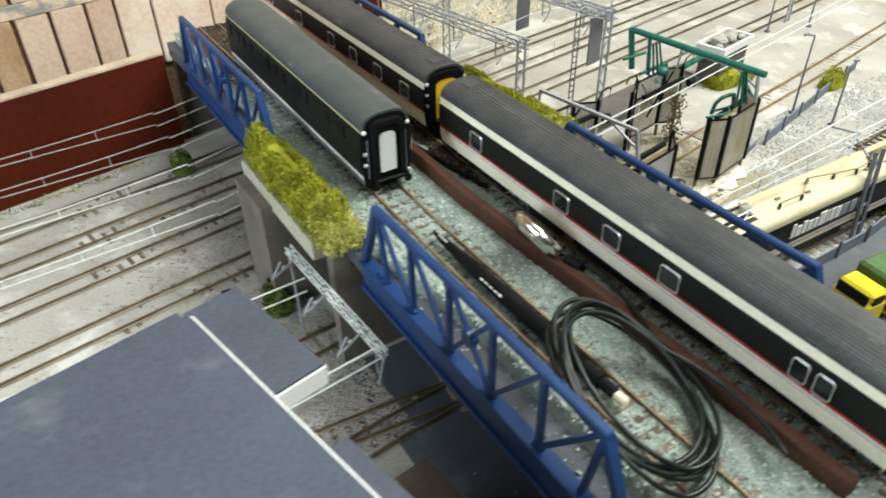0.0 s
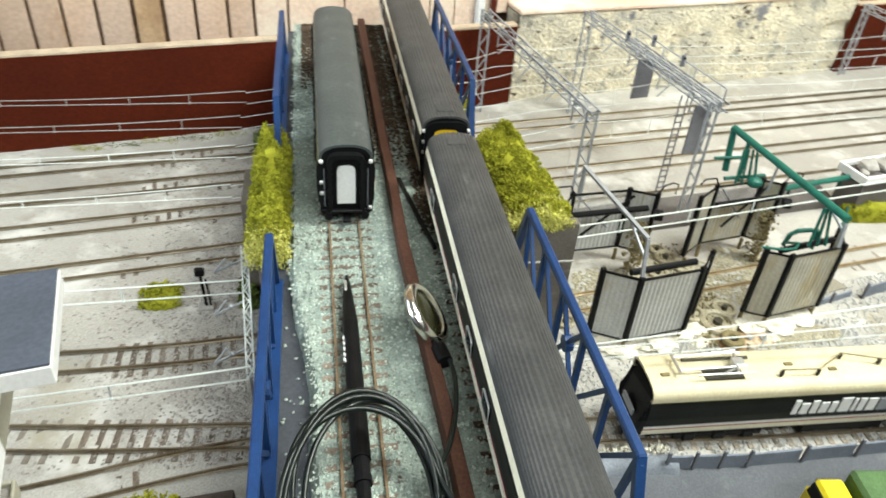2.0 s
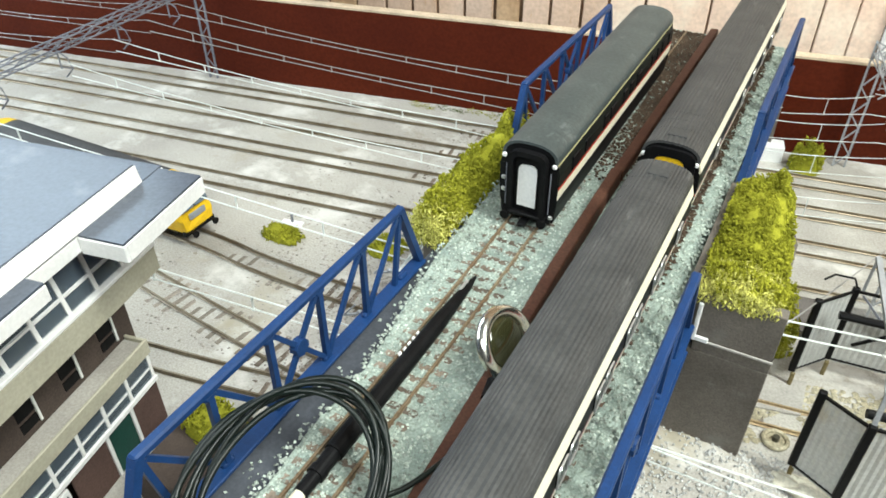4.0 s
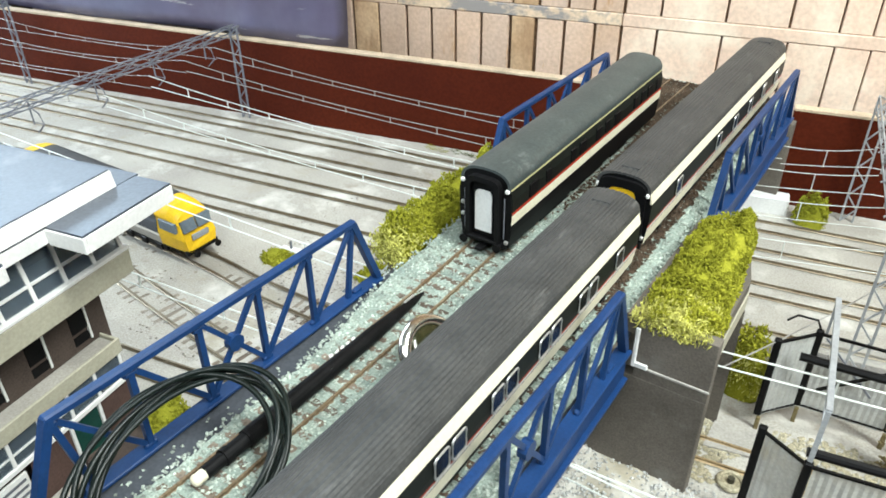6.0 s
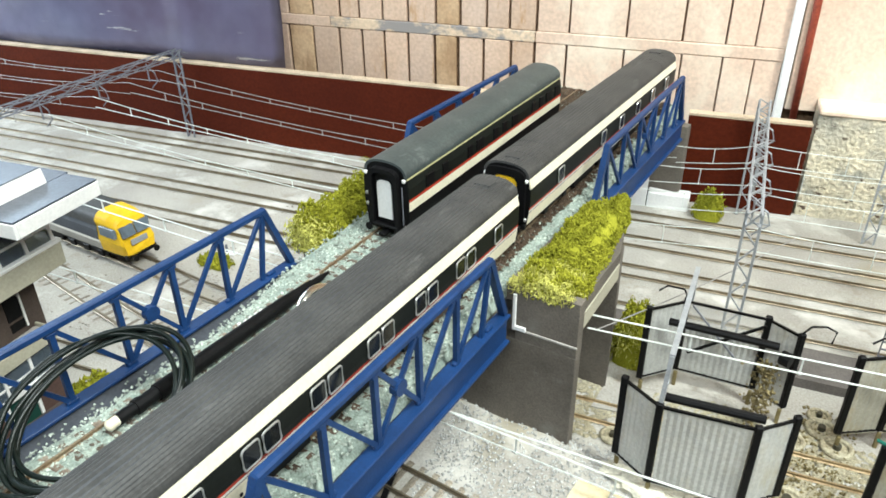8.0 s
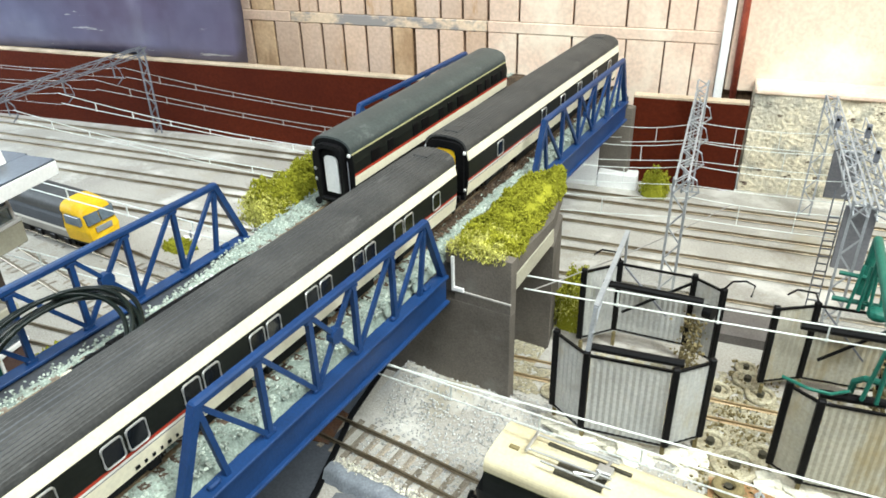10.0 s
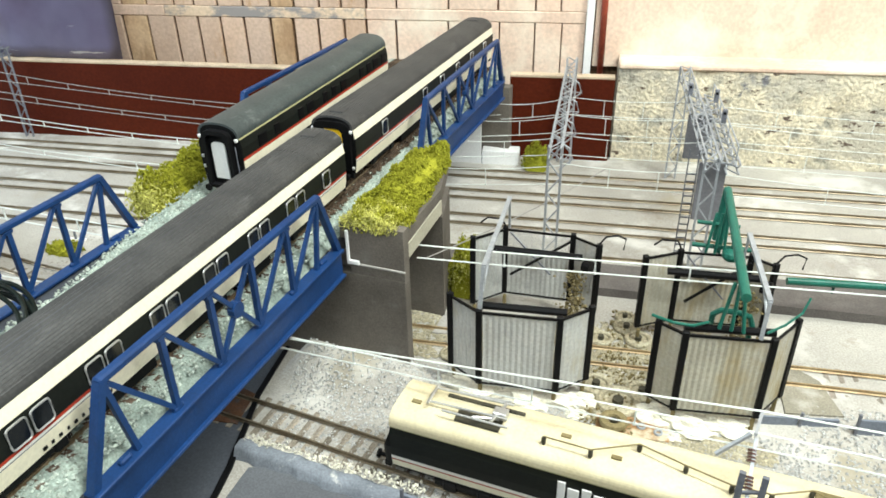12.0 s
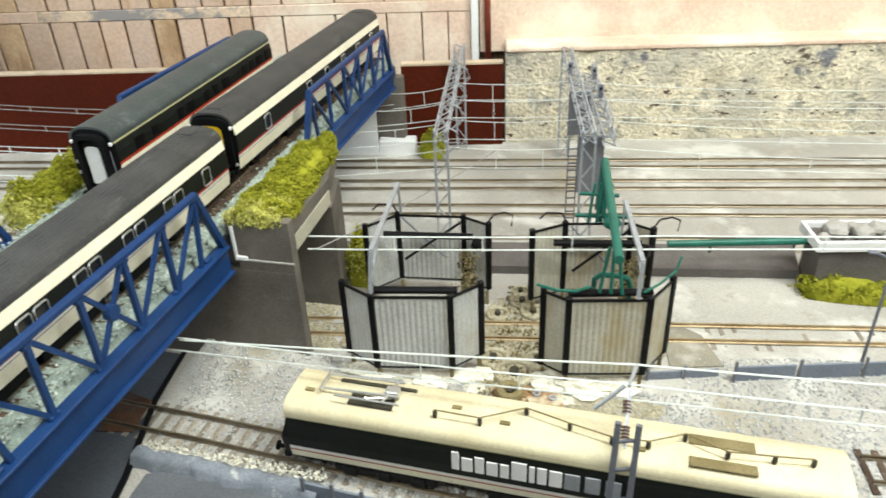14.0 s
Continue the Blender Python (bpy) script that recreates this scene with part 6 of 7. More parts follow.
    def in_corner(r):
        return Vector((P[7].x - 0.014 + r.gauss(0, 0.004), P[7].y - 0.012 + r.gauss(0, 0.004), FOOT + r.uniform(-0.008, h * 0.66)))
    clumps(bm, dirt, rng, in_corner, 0.0008, 0.0022)
    part("debris", bm, DIRTY, t, "clotted brown debris")
    return t


cage("open cage of clear ribbed panels and black posts over the track", ((0.3705, 0.3478), (0.3950, 0.3353), (0.4460, 0.3443), (0.4625, 0.3633), (0.3600, 0.4258), (0.3790, 0.4488), (0.4310, 0.4543), (0.4525, 0.4448)), 0.0650, 380, 31, PANEL)
cage("open cage of clear ribbed panels, stained yellow-brown, over the track", ((0.5045, 0.3605), (0.5215, 0.3525), (0.5715, 0.3625), (0.5855, 0.3885), (0.4870, 0.4365), (0.5095, 0.4535), (0.5575, 0.4625), (0.5735, 0.4545)), 0.0665, 380, 32, PANEL_STAINED)


def wheel_scrap():
    spots = ((0.4786, 0.4490, 0.0105), (0.4626, 0.4275, 0.0095), (0.4895, 0.4355, 0.0105), (0.4863, 0.3605, 0.0155), (0.4690, 0.3735, 0.0115), (0.5000, 0.3765, 0.0105), (0.4755, 0.4620, 0.008), (0.361, 0.372, 0.0085))
    pile = thing("wheel_scrap", "loose grey metal model wheels lying flat in the dirt", "scrap", (0.48, 0.40, G))
    for k, (x, y, r) in enumerate(spots):
        bm = bmesh.new()
        rod(bm, (0, 0, 0.0006), (0, 0, 0.0018), r * 0.72, 20)
        t = put("wheel", bm, SCRAP, pile, "loose grey metal model wheel")
        t.matrix_basis = Matrix.Translation((x - 0.48, y - 0.40, 0))
        bm = bmesh.new()
        tube(bm, [(r * 0.82 * math.cos(a), r * 0.82 * math.sin(a), 0.0022) for a in [2 * math.pi * q / 22 for q in range(22)]], r * 0.18, 8, True)
        part("rim", bm, SCRAP, t)
        bm = bmesh.new()
        rod(bm, (0, 0, 0.001), (0, 0, 0.0052), r * 0.24, 10)
        part("hub", bm, OLIVE, t)
    rng = random.Random(77)
    for k, (x, y, s) in enumerate(((0.374, 0.345, 0.010), (0.386, 0.342, 0.008), (0.452, 0.352, 0.010), (0.466, 0.356, 0.009), (0.462, 0.340, 0.007), (0.517, 0.352, 0.010), (0.535, 0.358, 0.011), (0.553, 0.363, 0.010), (0.505, 0.358, 0.008), (0.523, 0.34, 0.006), (0.394, 0.340, 0.017), (0.426, 0.3445, 0.016), (0.446, 0.350, 0.012), (0.512, 0.3555, 0.015), (0.530, 0.3565, 0.019), (0.553, 0.3625, 0.017))):
        bm = bmesh.new()
        bmesh.ops.create_icosphere(bm, subdivisions=3, radius=1.0)
        for v in bm.verts:
            n = 1 + 0.5 * noise.noise(v.co * 2.2 + Vector((k * 3.1, 0, 0))) + 0.35 * noise.noise(v.co * 5.5 + Vector((0, k * 2.3, 0)))
            v.co = Vector((v.co.x * s * 1.1 * n, v.co.y * s * 0.7 * n, max(-0.1, v.co.z) * s * 0.42 * n))
        ob = put("plaster_lump", bm, TAN)
        ob.matrix_world = Matrix.Translation((x, y, G))
        tagged(ob, "rough pale cream plaster lump on the ground", "lump", group="plaster lumps")
    bm = bmesh.new()
    clumps(bm, 700, rng, lambda r: Vector((r.uniform(0.465, 0.5), r.uniform(0.325, 0.47), G + r.uniform(0, 0.003))), 0.0006, 0.002)
    s = put("brown_debris", bm, DIRTY)
    tagged(s, "scattered brown debris between the cages", "debris", kind="stuff")


wheel_scrap()


# ---- green pipework and leaning posts ----
def green_frame():
    t = thing("pipe_frame", "dark green pipe frame standing over the cage", "pipework", (0.5455, 0.45, G))
    o = Vector((0.5455, 0.45, G))

    def r(name, a, b, rad, n=12):
        bm = bmesh.new()
        rod(bm, at(a), at(b), rad, n)
        part(name, bm, GREEN, t)

    def at(p):
        return Vector((p[0] - 0.004, 0.4205 + (p[1] - 0.4495) * 0.87, 0.195 + (p[2] - 0.186) * 1.264)) - o

    o2 = o + Vector((0.0035, 0.0075, 0.0))
    r("main_pipe", (0.538, 0.533, 0.2125), (0.5535, 0.366, 0.2125), 0.0030, 16)
    r("leg", (0.538, 0.533, 0.2125), (0.536, 0.522, G + 0.063), 0.003)
    r("leg", (0.5405, 0.507, 0.2115), (0.5385, 0.500, G + 0.063), 0.0018)
    for dx in (-0.008, -0.004, 0.0, 0.004):
        r("strut", (0.541 + dx, 0.497, 0.209), (0.542 + dx * 1.5, 0.489, 0.186), 0.0011, 8)
    r("cross_bar", (0.52, 0.492, 0.189), (0.560, 0.496, 0.189), 0.0017)
    r("cross_bar", (0.521, 0.520, 0.194), (0.551, 0.521, 0.194), 0.0015)
    for dx in (-0.007, 0.0, 0.007):
        r("strut", (0.5505 + dx * 0.4, 0.388, 0.2105), (0.5505 + dx, 0.3825, 0.186), 0.0012, 8)
    bm = bmesh.new()
    tube(bm, [Vector(p) - o2 for p in ((0.5385, 0.390, 0.182), (0.539, 0.388, 0.193), (0.543, 0.386, 0.198), (0.553, 0.385, 0.199), (0.560, 0.386, 0.197), (0.5625, 0.387, 0.190), (0.5615, 0.386, 0.180))], 0.0019, 8)
    part("bent_pipe", bm, GREEN, t)
    bm = bmesh.new()
    tube(bm, [Vector(p) - o2 for p in ((0.5035, 0.369, 0.1965), (0.5165, 0.362, 0.1985), (0.528, 0.364, 0.1975), (0.536, 0.372, 0.1965), (0.5385, 0.390, 0.184))], 0.0010, 8)
    part("bent_pipe", bm, GREEN, t)
    bm = bmesh.new()
    tube(bm, [Vector(p) - o2 for p in ((0.570, 0.372, 0.1965), (0.58, 0.384, 0.1965), (0.590, 0.398, 0.1985), (0.593, 0.402, 0.208))], 0.0008, 8)
    part("bent_pipe", bm, GREEN, t)
    bm = bmesh.new()
    ball(bm, at((0.5475, 0.488, 0.187)), (0.007, 0.006, 0.005), 2)
    part("valve", bm, GREEN, t)
    # long pipe along the low platform to the planter
    q = thing("ground_pipe", "dark green pipe running along the platform to the planter", "pipework", tuple(W(0.6, 0.252, G)))
    o3 = W(0.6, 0.252, G)
    pa, pb = Vector((0.588, 0.497, 0.1585)), Vector((0.699, 0.521, 0.1588))
    bm = bmesh.new()
    rod(bm, pa - o3, pb - o3, 0.0029, 14)
    part("pipe", bm, GREEN, q)
    for f in (0.30, 0.88):
        bm = bmesh.new()
        p = pa.lerp(pb, f)
        bar(bm, Vector((p.x, p.y, p.z - 0.0085)) - o3, Vector((p.x, p.y, p.z)) - o3, 0.0018)
        part("bracket", bm, GREEN_DARK, q)
    # thin white-grey leaning props
    for a, b, e in (((0.3825, 0.4457, 0.2205), (0.3954, 0.3430, 0.2216), (0.3950, 0.3365, 0.1935)), ((0.5510, 0.4420, 0.2215), (0.5640, 0.3640, 0.2190), (0.5635, 0.3600, 0.1945))):
        s = thing("leaning_prop", "thin pale grey prop reaching across the cage", "prop", e, group="leaning props")
        e = Vector(e)
        bm = bmesh.new()
        bar(bm, Vector(a) - e, Vector(b) - e, 0.0031, 0.0022)
        part("rod", bm, STEEL, s)
        bm = bmesh.new()
        bar(bm, Vector(b) - e, (0, 0, 0), 0.0024)
        part("strut", bm, STEEL, s)
        bm = bmesh.new()
        bar(bm, Vector(a).lerp(Vector(b), 0.72) - e, Vector((0.001, 0.002, 0.012)), 0.0016)
        part("brace", bm, STEEL, s)
        bm = bmesh.new()
        bar(bm, Vector(a) - e, Vector((a[0], a[1] + 0.002, 0.194)) - e, 0.0016)
        part("strut", bm, STEEL, s)


green_frame()


def planter():
    c = Vector((0.7286, 0.5250, G))
    t = thing("planter_hut", "small grey hut with a white-rimmed flat top holding stones", "planter", c, SKEW)

    def b(name, cc, s, mat, bev=0.0006, label=""):
        bm = bmesh.new()
        box(bm, cc, s, None, bev)
        return part(name, bm, mat, t, label)

    b("body", (0, 0, 0.019), (0.060, 0.029, 0.038), PLATFORM, label="grey hut walls")
    b("floor_slab", (0, 0, 0.0415), (0.068, 0.034, 0.004), PLATFORM)
    for s in (-1, 1):
        b("rim", (0, s * 0.0165, 0.0440), (0.070, 0.003, 0.0090), WHITE, 0.0006, "white rim")
        b("rim", (s * 0.0335, 0, 0.0440), (0.003, 0.030, 0.0089), WHITE, 0.0006, "white rim")
    rng = random.Random(9)
    for k, (x, y, r) in enumerate(((-0.014, 0.002, 0.0098), (0.005, -0.002, 0.0085), (0.018, 0.004, 0.008), (0.0, 0.009, 0.006), (-0.024, -0.006, 0.005), (0.024, -0.007, 0.005))):
        bm = bmesh.new()
        bmesh.ops.create_icosphere(bm, subdivisions=2, radius=1.0)
        for v in bm.verts:
            v.co = v.co * r * (1 + 0.25 * noise.noise(v.co * 1.8 + Vector((k, 0, 0))))
            v.co.z = v.co.z * 0.75
        ob = put("stone", bm, CONCRETE)
        ob.matrix_world = Matrix.Translation(c + Vector((x, y + x * 0.2, 0.0432 + r * 0.6)))
        tagged(ob, "pale grey rounded stone in the planter", "stone", group="planter stones")


planter()


# ---- overhead line masts ----
def lattice(bm, a, b, w, h, n, r):
    """A four-chord lattice boom between two places."""
    a, b = Vector(a), Vector(b)
    d = (b - a).normalized()
    s = d.cross(Vector((0, 0, 1)))
    if s.length < 0.1:
        s = Vector((1, 0, 0))
    s.normalize()
    up = s.cross(d).normalized()
    off = [s * w / 2 + up * h / 2, -s * w / 2 + up * h / 2, -s * w / 2 - up * h / 2, s * w / 2 - up * h / 2]
    for o in off:
        bar(bm, a + o, b + o, r)
    for k in range(n):
        p, q = a.lerp(b, k / n), a.lerp(b, (k + 1) / n)
        for i in range(4):
            o, o2 = off[i], off[(i + 1) % 4]
            bar(bm, p + (o if k % 2 else o2), q + (o2 if k % 2 else o), r * 0.7)
    return off


def gantry(label, near, far, zt, mat, drops):
    """A portal across the tracks: two lattice legs and a boom, with hangers at the given shares of its length."""
    near, far = Vector(near), Vector(far)
    t = thing("line_gantry", label, "gantry", near, group="overhead gantries")
    F = far - near
    for q in (Vector((0, 0, 0)), F):
        bm = bmesh.new()
        g = Vector((CU, SU, 0)) * 0.0052
        for s in (-1, 1):
            bar(bm, q + g * s, q + g * s + Vector((0, 0, zt - G)), 0.0018)
        for k in range(9):
            z0, z1 = (zt - G) * k / 9, (zt - G) * (k + 1) / 9
            s = 1 if k % 2 else -1
            bar(bm, q + g * s + Vector((0, 0, z0)), q - g * s + Vector((0, 0, z1)), 0.0011)
        part("leg", bm, mat, t)
    bm = bmesh.new()
    top = Vector((0, 0, zt - G - 0.005))
    lattice(bm, top - F * 0.02, top + F * 1.02, 0.0092, 0.0088, 16, 0.0011)
    part("boom", bm, mat, t)
    for f in drops:
        bm = bmesh.new()
        p = F * f + top
        bar(bm, p, p + Vector((0, 0, -0.022)), 0.0012)
        g = Vector((CU, SU, 0))
        tube(bm, [p + Vector((0, 0, -0.004)), p + g * 0.010 + Vector((0, 0, -0.010)), p + g * 0.013 + Vector((0, 0, -0.020)), p + g * 0.002 + Vector((0, 0, -0.030))], 0.0008, 5)
        bar(bm, p + g * 0.013 + Vector((0, 0, -0.020)), p + Vector((0, 0, -0.020)), 0.0008)
        part("hanger", bm, mat, t)
    return t


DROPS = (0.13, 0.36, 0.60, 0.84)
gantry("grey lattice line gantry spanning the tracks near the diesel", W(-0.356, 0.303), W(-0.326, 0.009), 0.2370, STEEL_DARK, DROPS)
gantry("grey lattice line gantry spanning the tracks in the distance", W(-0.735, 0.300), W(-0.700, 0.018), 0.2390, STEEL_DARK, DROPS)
gb = gantry("pale grey lattice line gantry near the bridge", W(0.363, 0.2535), W(0.372, 0.0135), 0.2440, STEEL, DROPS)
gc = gantry("pale grey lattice signal gantry with dark back plates", W(0.480, 0.264), W(0.4875, 0.040), 0.2455, STEEL, DROPS)
GC_NEAR, GC_FAR = W(0.480, 0.264), W(0.4875, 0.040)
for f, zc, hh in ((0.07, 0.209, 0.050), (0.49, 0.216, 0.042)):
    bm = bmesh.new()
    p = (GC_FAR - GC_NEAR) * f + Vector((0, 0, zc - G)) + Vector((CU, SU, 0)) * 0.004
    box(bm, p, (0.021, 0.0022, hh), UROT, 0.0005)
    box(bm, p + Vector((0.0, 0.003, 0.0)), (0.010, 0.005, hh * 0.8), UROT, 0.0008)
    part("back_plate", bm, PLATE, gc, "plain grey back plate")


def signal_fittings():
    """Walkway boom, access ladder, hoops and lamp heads on the signal gantry."""
    F = GC_FAR - GC_NEAR
    g = Vector((CU, SU, 0))
    top = Vector((0, 0, 0.2430 - G - 0.005))
    bm = bmesh.new()
    lattice(bm, top + g * 0.017 + F * 0.02 + Vector((0, 0, -0.004)), top + g * 0.017 + F * 0.72 + Vector((0, 0, -0.004)), 0.009, 0.008, 14, 0.0012)
    part("walkway_boom", bm, STEEL, gc)
    for f in (0.05, 0.25, 0.48, 0.70):
        bm = bmesh.new()
        bar(bm, top + F * f, top + F * f + g * 0.019 + Vector((0, 0, -0.004)), 0.0014)
        bar(bm, top + F * f + g * 0.019, top + F * f + g * 0.019 + Vector((0, 0, 0.012)), 0.0010)
        part("cross_strut", bm, STEEL, gc)
    bm = bmesh.new()
    bar(bm, top + F * 0.05 + g * 0.019 + Vector((0, 0, 0.012)), top + F * 0.70 + g * 0.019 + Vector((0, 0, 0.012)), 0.0009)
    part("handrail", bm, STEEL, gc)
    ladder = bmesh.new()
    base = F * 0.13 - g * 0.009
    for s in (-1, 1):
        bar(ladder, base + g * s * 0.0038, base + g * s * 0.0038 + top, 0.0010)
    part("ladder_stile", ladder, STEEL_DARK, gc)
    for k in range(15):
        bm = bmesh.new()
        z = Vector((0, 0, 0.006 + 0.0065 * k))
        bar(bm, base - g * 0.0038 + z, base + g * 0.0038 + z, 0.0010)
        part("ladder_rung", bm, STEEL_DARK, gc)
    for f in (0.42, 0.47, 0.52):
        bm = bmesh.new()
        c = top + F * f + g * 0.004 + Vector((0, 0, 0.003))
        tube(bm, [c + g * 0.008 * math.cos(a) + F.normalized() * 0.0065 * math.sin(a) for a in [2 * math.pi * q / 16 for q in range(16)]], 0.0006, 5, True)
        part("safety_hoop", bm, STEEL, gc)
    for f, o in ((0.33, 0.017), (0.55, 0.017), (0.62, -0.004)):
        bm = bmesh.new()
        p = top + F * f + g * o + Vector((0, 0, 0.006))
        box(bm, p + Vector((0, 0, 0.006)), (0.004, 0.003, 0.012), UROT, 0.0005)
        hd = part("signal_head", bm, STEEL_DARK, gc, "dark grey signal head")
        bm = bmesh.new()
        rod(bm, p + Vector((0, -0.0016, 0.009)), p + Vector((0, -0.0032, 0.009)), 0.0012, 8)
        part("signal_lens", bm, BLACK, hd)


signal_fittings()
gantry("grey lattice line gantry beyond the yard", W(0.93, 0.262), W(0.95, 0.010), 0.2225, STEEL, DROPS)


def sagging(a, b, sag, n=14):
    a, b = Vector(a), Vector(b)
    return [a.lerp(b, k / n) + Vector((0, 0, -sag * 4 * (k / n) * (1 - k / n))) for k in range(n + 1)]


def line_span(label, a, b, za, zb, mat, drop=0.014, droppers=6, sag=0.006, r=0.00034):
    """One stretch of overhead line: carrier wire, contact wire and droppers."""
    a, b = Vector((a[0], a[1], 0)), Vector((b[0], b[1], 0))
    t = thing("overhead_line", label, "overhead wire", (a.x, a.y, za), group="overhead lines")
    o = Vector((a.x, a.y, za))
    up = sagging(Vector((a.x, a.y, za)), Vector((b.x, b.y, zb)), sag)
    lo = sagging(Vector((a.x, a.y, za - drop)), Vector((b.x, b.y, zb - drop)), 0.0008)
    for name, line in (("carrier_wire", up), ("contact_wire", lo)):
        bm = bmesh.new()
        tube(bm, [p - o for p in line], r, 5)
        part(name, bm, mat, t)
    for k in range(1, droppers + 1):
        f = k / (droppers + 1)
        i = f * (len(up) - 1)
        j = int(i)
        p = up[j].lerp(up[min(j + 1, len(up) - 1)], i - j)
        q = lo[j].lerp(lo[min(j + 1, len(lo) - 1)], i - j)
        bm = bmesh.new()
        bar(bm, p - o, q - o, r * 1.7)
        ball(bm, q - o, r * 2.4, 1)
        part("dropper", bm, mat, t)
    return t


for k, d0 in enumerate((0.0475, 0.1005, 0.156, 0.2135)):
    def tk(u, d0=d0):
        return W(u, d0 + 0.033 * u)
    line_span("thin dull wires with droppers over the tracks", tk(-1.2), tk(-0.715), 0.214, 0.214, WIRE_DULL, 0.014, 5, 0.011)
    line_span("thin dull wires with droppers over the tracks", tk(-0.715), tk(-0.335), 0.214, 0.217, WIRE_DULL, 0.014, 6, 0.011)
    line_span("thin dull wires with droppers running down to the bridge", tk(-0.335), tk(0.10 - 0.012 * k), 0.217, 0.188, WIRE if k > 1 else WIRE_DULL, 0.012, 7, 0.008, 0.00048)
    line_span("thin pale wires running under the bridge", tk(0.10 - 0.012 * k), tk(0.30 - 0.02 * k), 0.186, 0.2045, WIRE, 0.012, 0, 0.001)
    line_span("thin pale wires from the bridge to the gantry", tk(0.30 - 0.02 * k), tk(0.368), 0.2045, 0.214, WIRE, 0.017, 1, 0.003)
    line_span("thin pale wires between the gantries", tk(0.368), tk(0.488), 0.216, 0.216, WIRE, 0.019, 2, 0.003)
    line_span("thin pale wires with few droppers along the tracks", tk(0.488), tk(0.94), 0.216, 0.206, WIRE, 0.019, 4, 0.008)
# line over the cage track and the near track
line_span("thicker white wires over the cage track", (0.335, 0.376), W(0.52, 0.355), 0.2085, 0.206, WIRE, 0.0105, 3, 0.001, 0.0006)
line_span("thicker white wires over the cage track", W(0.52, 0.355), W(0.95, 0.367), 0.206, 0.210, WIRE, 0.0105, 3, 0.002, 0.0006)
line_span("thicker white wires over the cage track beyond the bridge", W(-0.4, 0.27), (0.12, 0.3565), 0.196, 0.190, WIRE, 0.011, 5, 0.001, 0.0006)
line_span("thicker white wires over the near track", (0.285, 0.268), (0.5575, 0.262), 0.1945, 0.2075, WIRE, 0.010, 4, 0.0015, 0.0005)
line_span("thicker white wires over the near track", (0.5575, 0.262), (1.0, 0.28), 0.2075, 0.2075, WIRE, 0.010, 3, 0.002, 0.0005)
line_span("thicker white wires over the near track beyond the bridge", (-0.1, 0.25), (0.13, 0.273), 0.192, 0.192, WIRE, 0.010, 2, 0.001, 0.0006)
bm = bmesh.new()
tube(bm, sagging((0.29, 0.276, 0.186), (0.5625, 0.289, 0.199), 0.001), 0.0006, 5)
tagged(put("loose_wire", bm, WIRE), "single white wire hanging beside the near track", "overhead wire")
bm = bmesh.new()
tube(bm, sagging((0.5625, 0.289, 0.199), (0.98, 0.33, 0.192), 0.002), 0.0006, 5)
tagged(put("loose_wire", bm, WIRE), "single white wire hanging beside the near track", "overhead wire")
bm = bmesh.new()
tube(bm, sagging((0.34, 0.378, 0.197), (0.43, 0.60, 0.186), 0.004), 0.0005, 5)
tagged(put("loose_wire", bm, WIRE_DULL), "single thin wire crossing to the far tracks", "overhead wire")


def near_mast():
    t = thing("line_mast", "twin-post line mast with an arm over the engine", "line mast", (0.559, 0.2345, G))
    for x in (-0.0050, 0.0050):
        bm = bmesh.new()
        bar(bm, (x, 0, 0), (x + 0.001, 0.006, 0.081), 0.0030, 0.0022)
        part("post", bm, STEEL_DARK, t)
    bm = bmesh.new()
    for z in (0.012, 0.03, 0.05, 0.068):
        bar(bm, (-0.0055, 0.0055 * z / 0.07, z), (0.0065, 0.0055 * z / 0.07, z + 0.004), 0.0014)
    part("ladder", bm, STEEL_DARK, t)
    bm = bmesh.new()
    bar(bm, (0.0, 0.004, 0.066), (0.001, 0.028, 0.0835), 0.0016)
    bar(bm, (-0.016, 0.02, 0.075), (-0.002, 0.026, 0.0875), 0.0016)
    bar(bm, (0.004, 0.05, 0.082), (0.0, 0.026, 0.0875), 0.0016)
    part("arm", bm, STEEL, t)
    for y, z in ((0.008, 0.069), (0.019, 0.076)):
        bm = bmesh.new()
        for k in range(4):
            rod(bm, (0.0, y + 0.0014 * k, z + 0.001 * k), (0.0, y + 0.0014 * k + 0.0008, z + 0.001 * k + 0.0006), 0.0022, 8)
        part("insulator", bm, PORCELAIN, t, "brown ribbed insulator")


near_mast()


def rusty_plate():
    """Rusty plate with a broken drum and two washers, lying in the dirt."""
    t = thing("rusty_plate", "orange-brown rusty plate with a broken drum and washers", "scrap", (0.4985, 0.3395, G + 0.0008), math.radians(10))
    bm = bmesh.new()
    box(bm, (0, 0, 0.0006), (0.046, 0.019, 0.0012), None, 0.0003)
    part("plate", bm, RUST_PLATE, t)
    bm = bmesh.new()
    tube(bm, [(-0.012 + 0.0065 * math.cos(a), 0.0065 * math.sin(a), 0.0045) for a in [2 * math.pi * q / 20 for q in range(20)]], 0.0030, 8, True)
    drum = part("drum", bm, DIRTY, t, "dark brown broken drum")
    bm = bmesh.new()
    rod(bm, (-0.012, 0, 0.0013), (-0.012, 0, 0.0062), 0.0024, 10)
    part("spindle", bm, OLIVE, drum)
    for x, y in ((0.006, 0.001), (0.0165, -0.003)):
        bm = bmesh.new()
        tube(bm, [(x + 0.0022 * math.cos(a), y + 0.0022 * math.sin(a), 0.0018) for a in [2 * math.pi * q / 14 for q in range(14)]], 0.0009, 6, True)
        part("washer", bm, STEEL, t, "small grey washer")


rusty_plate()


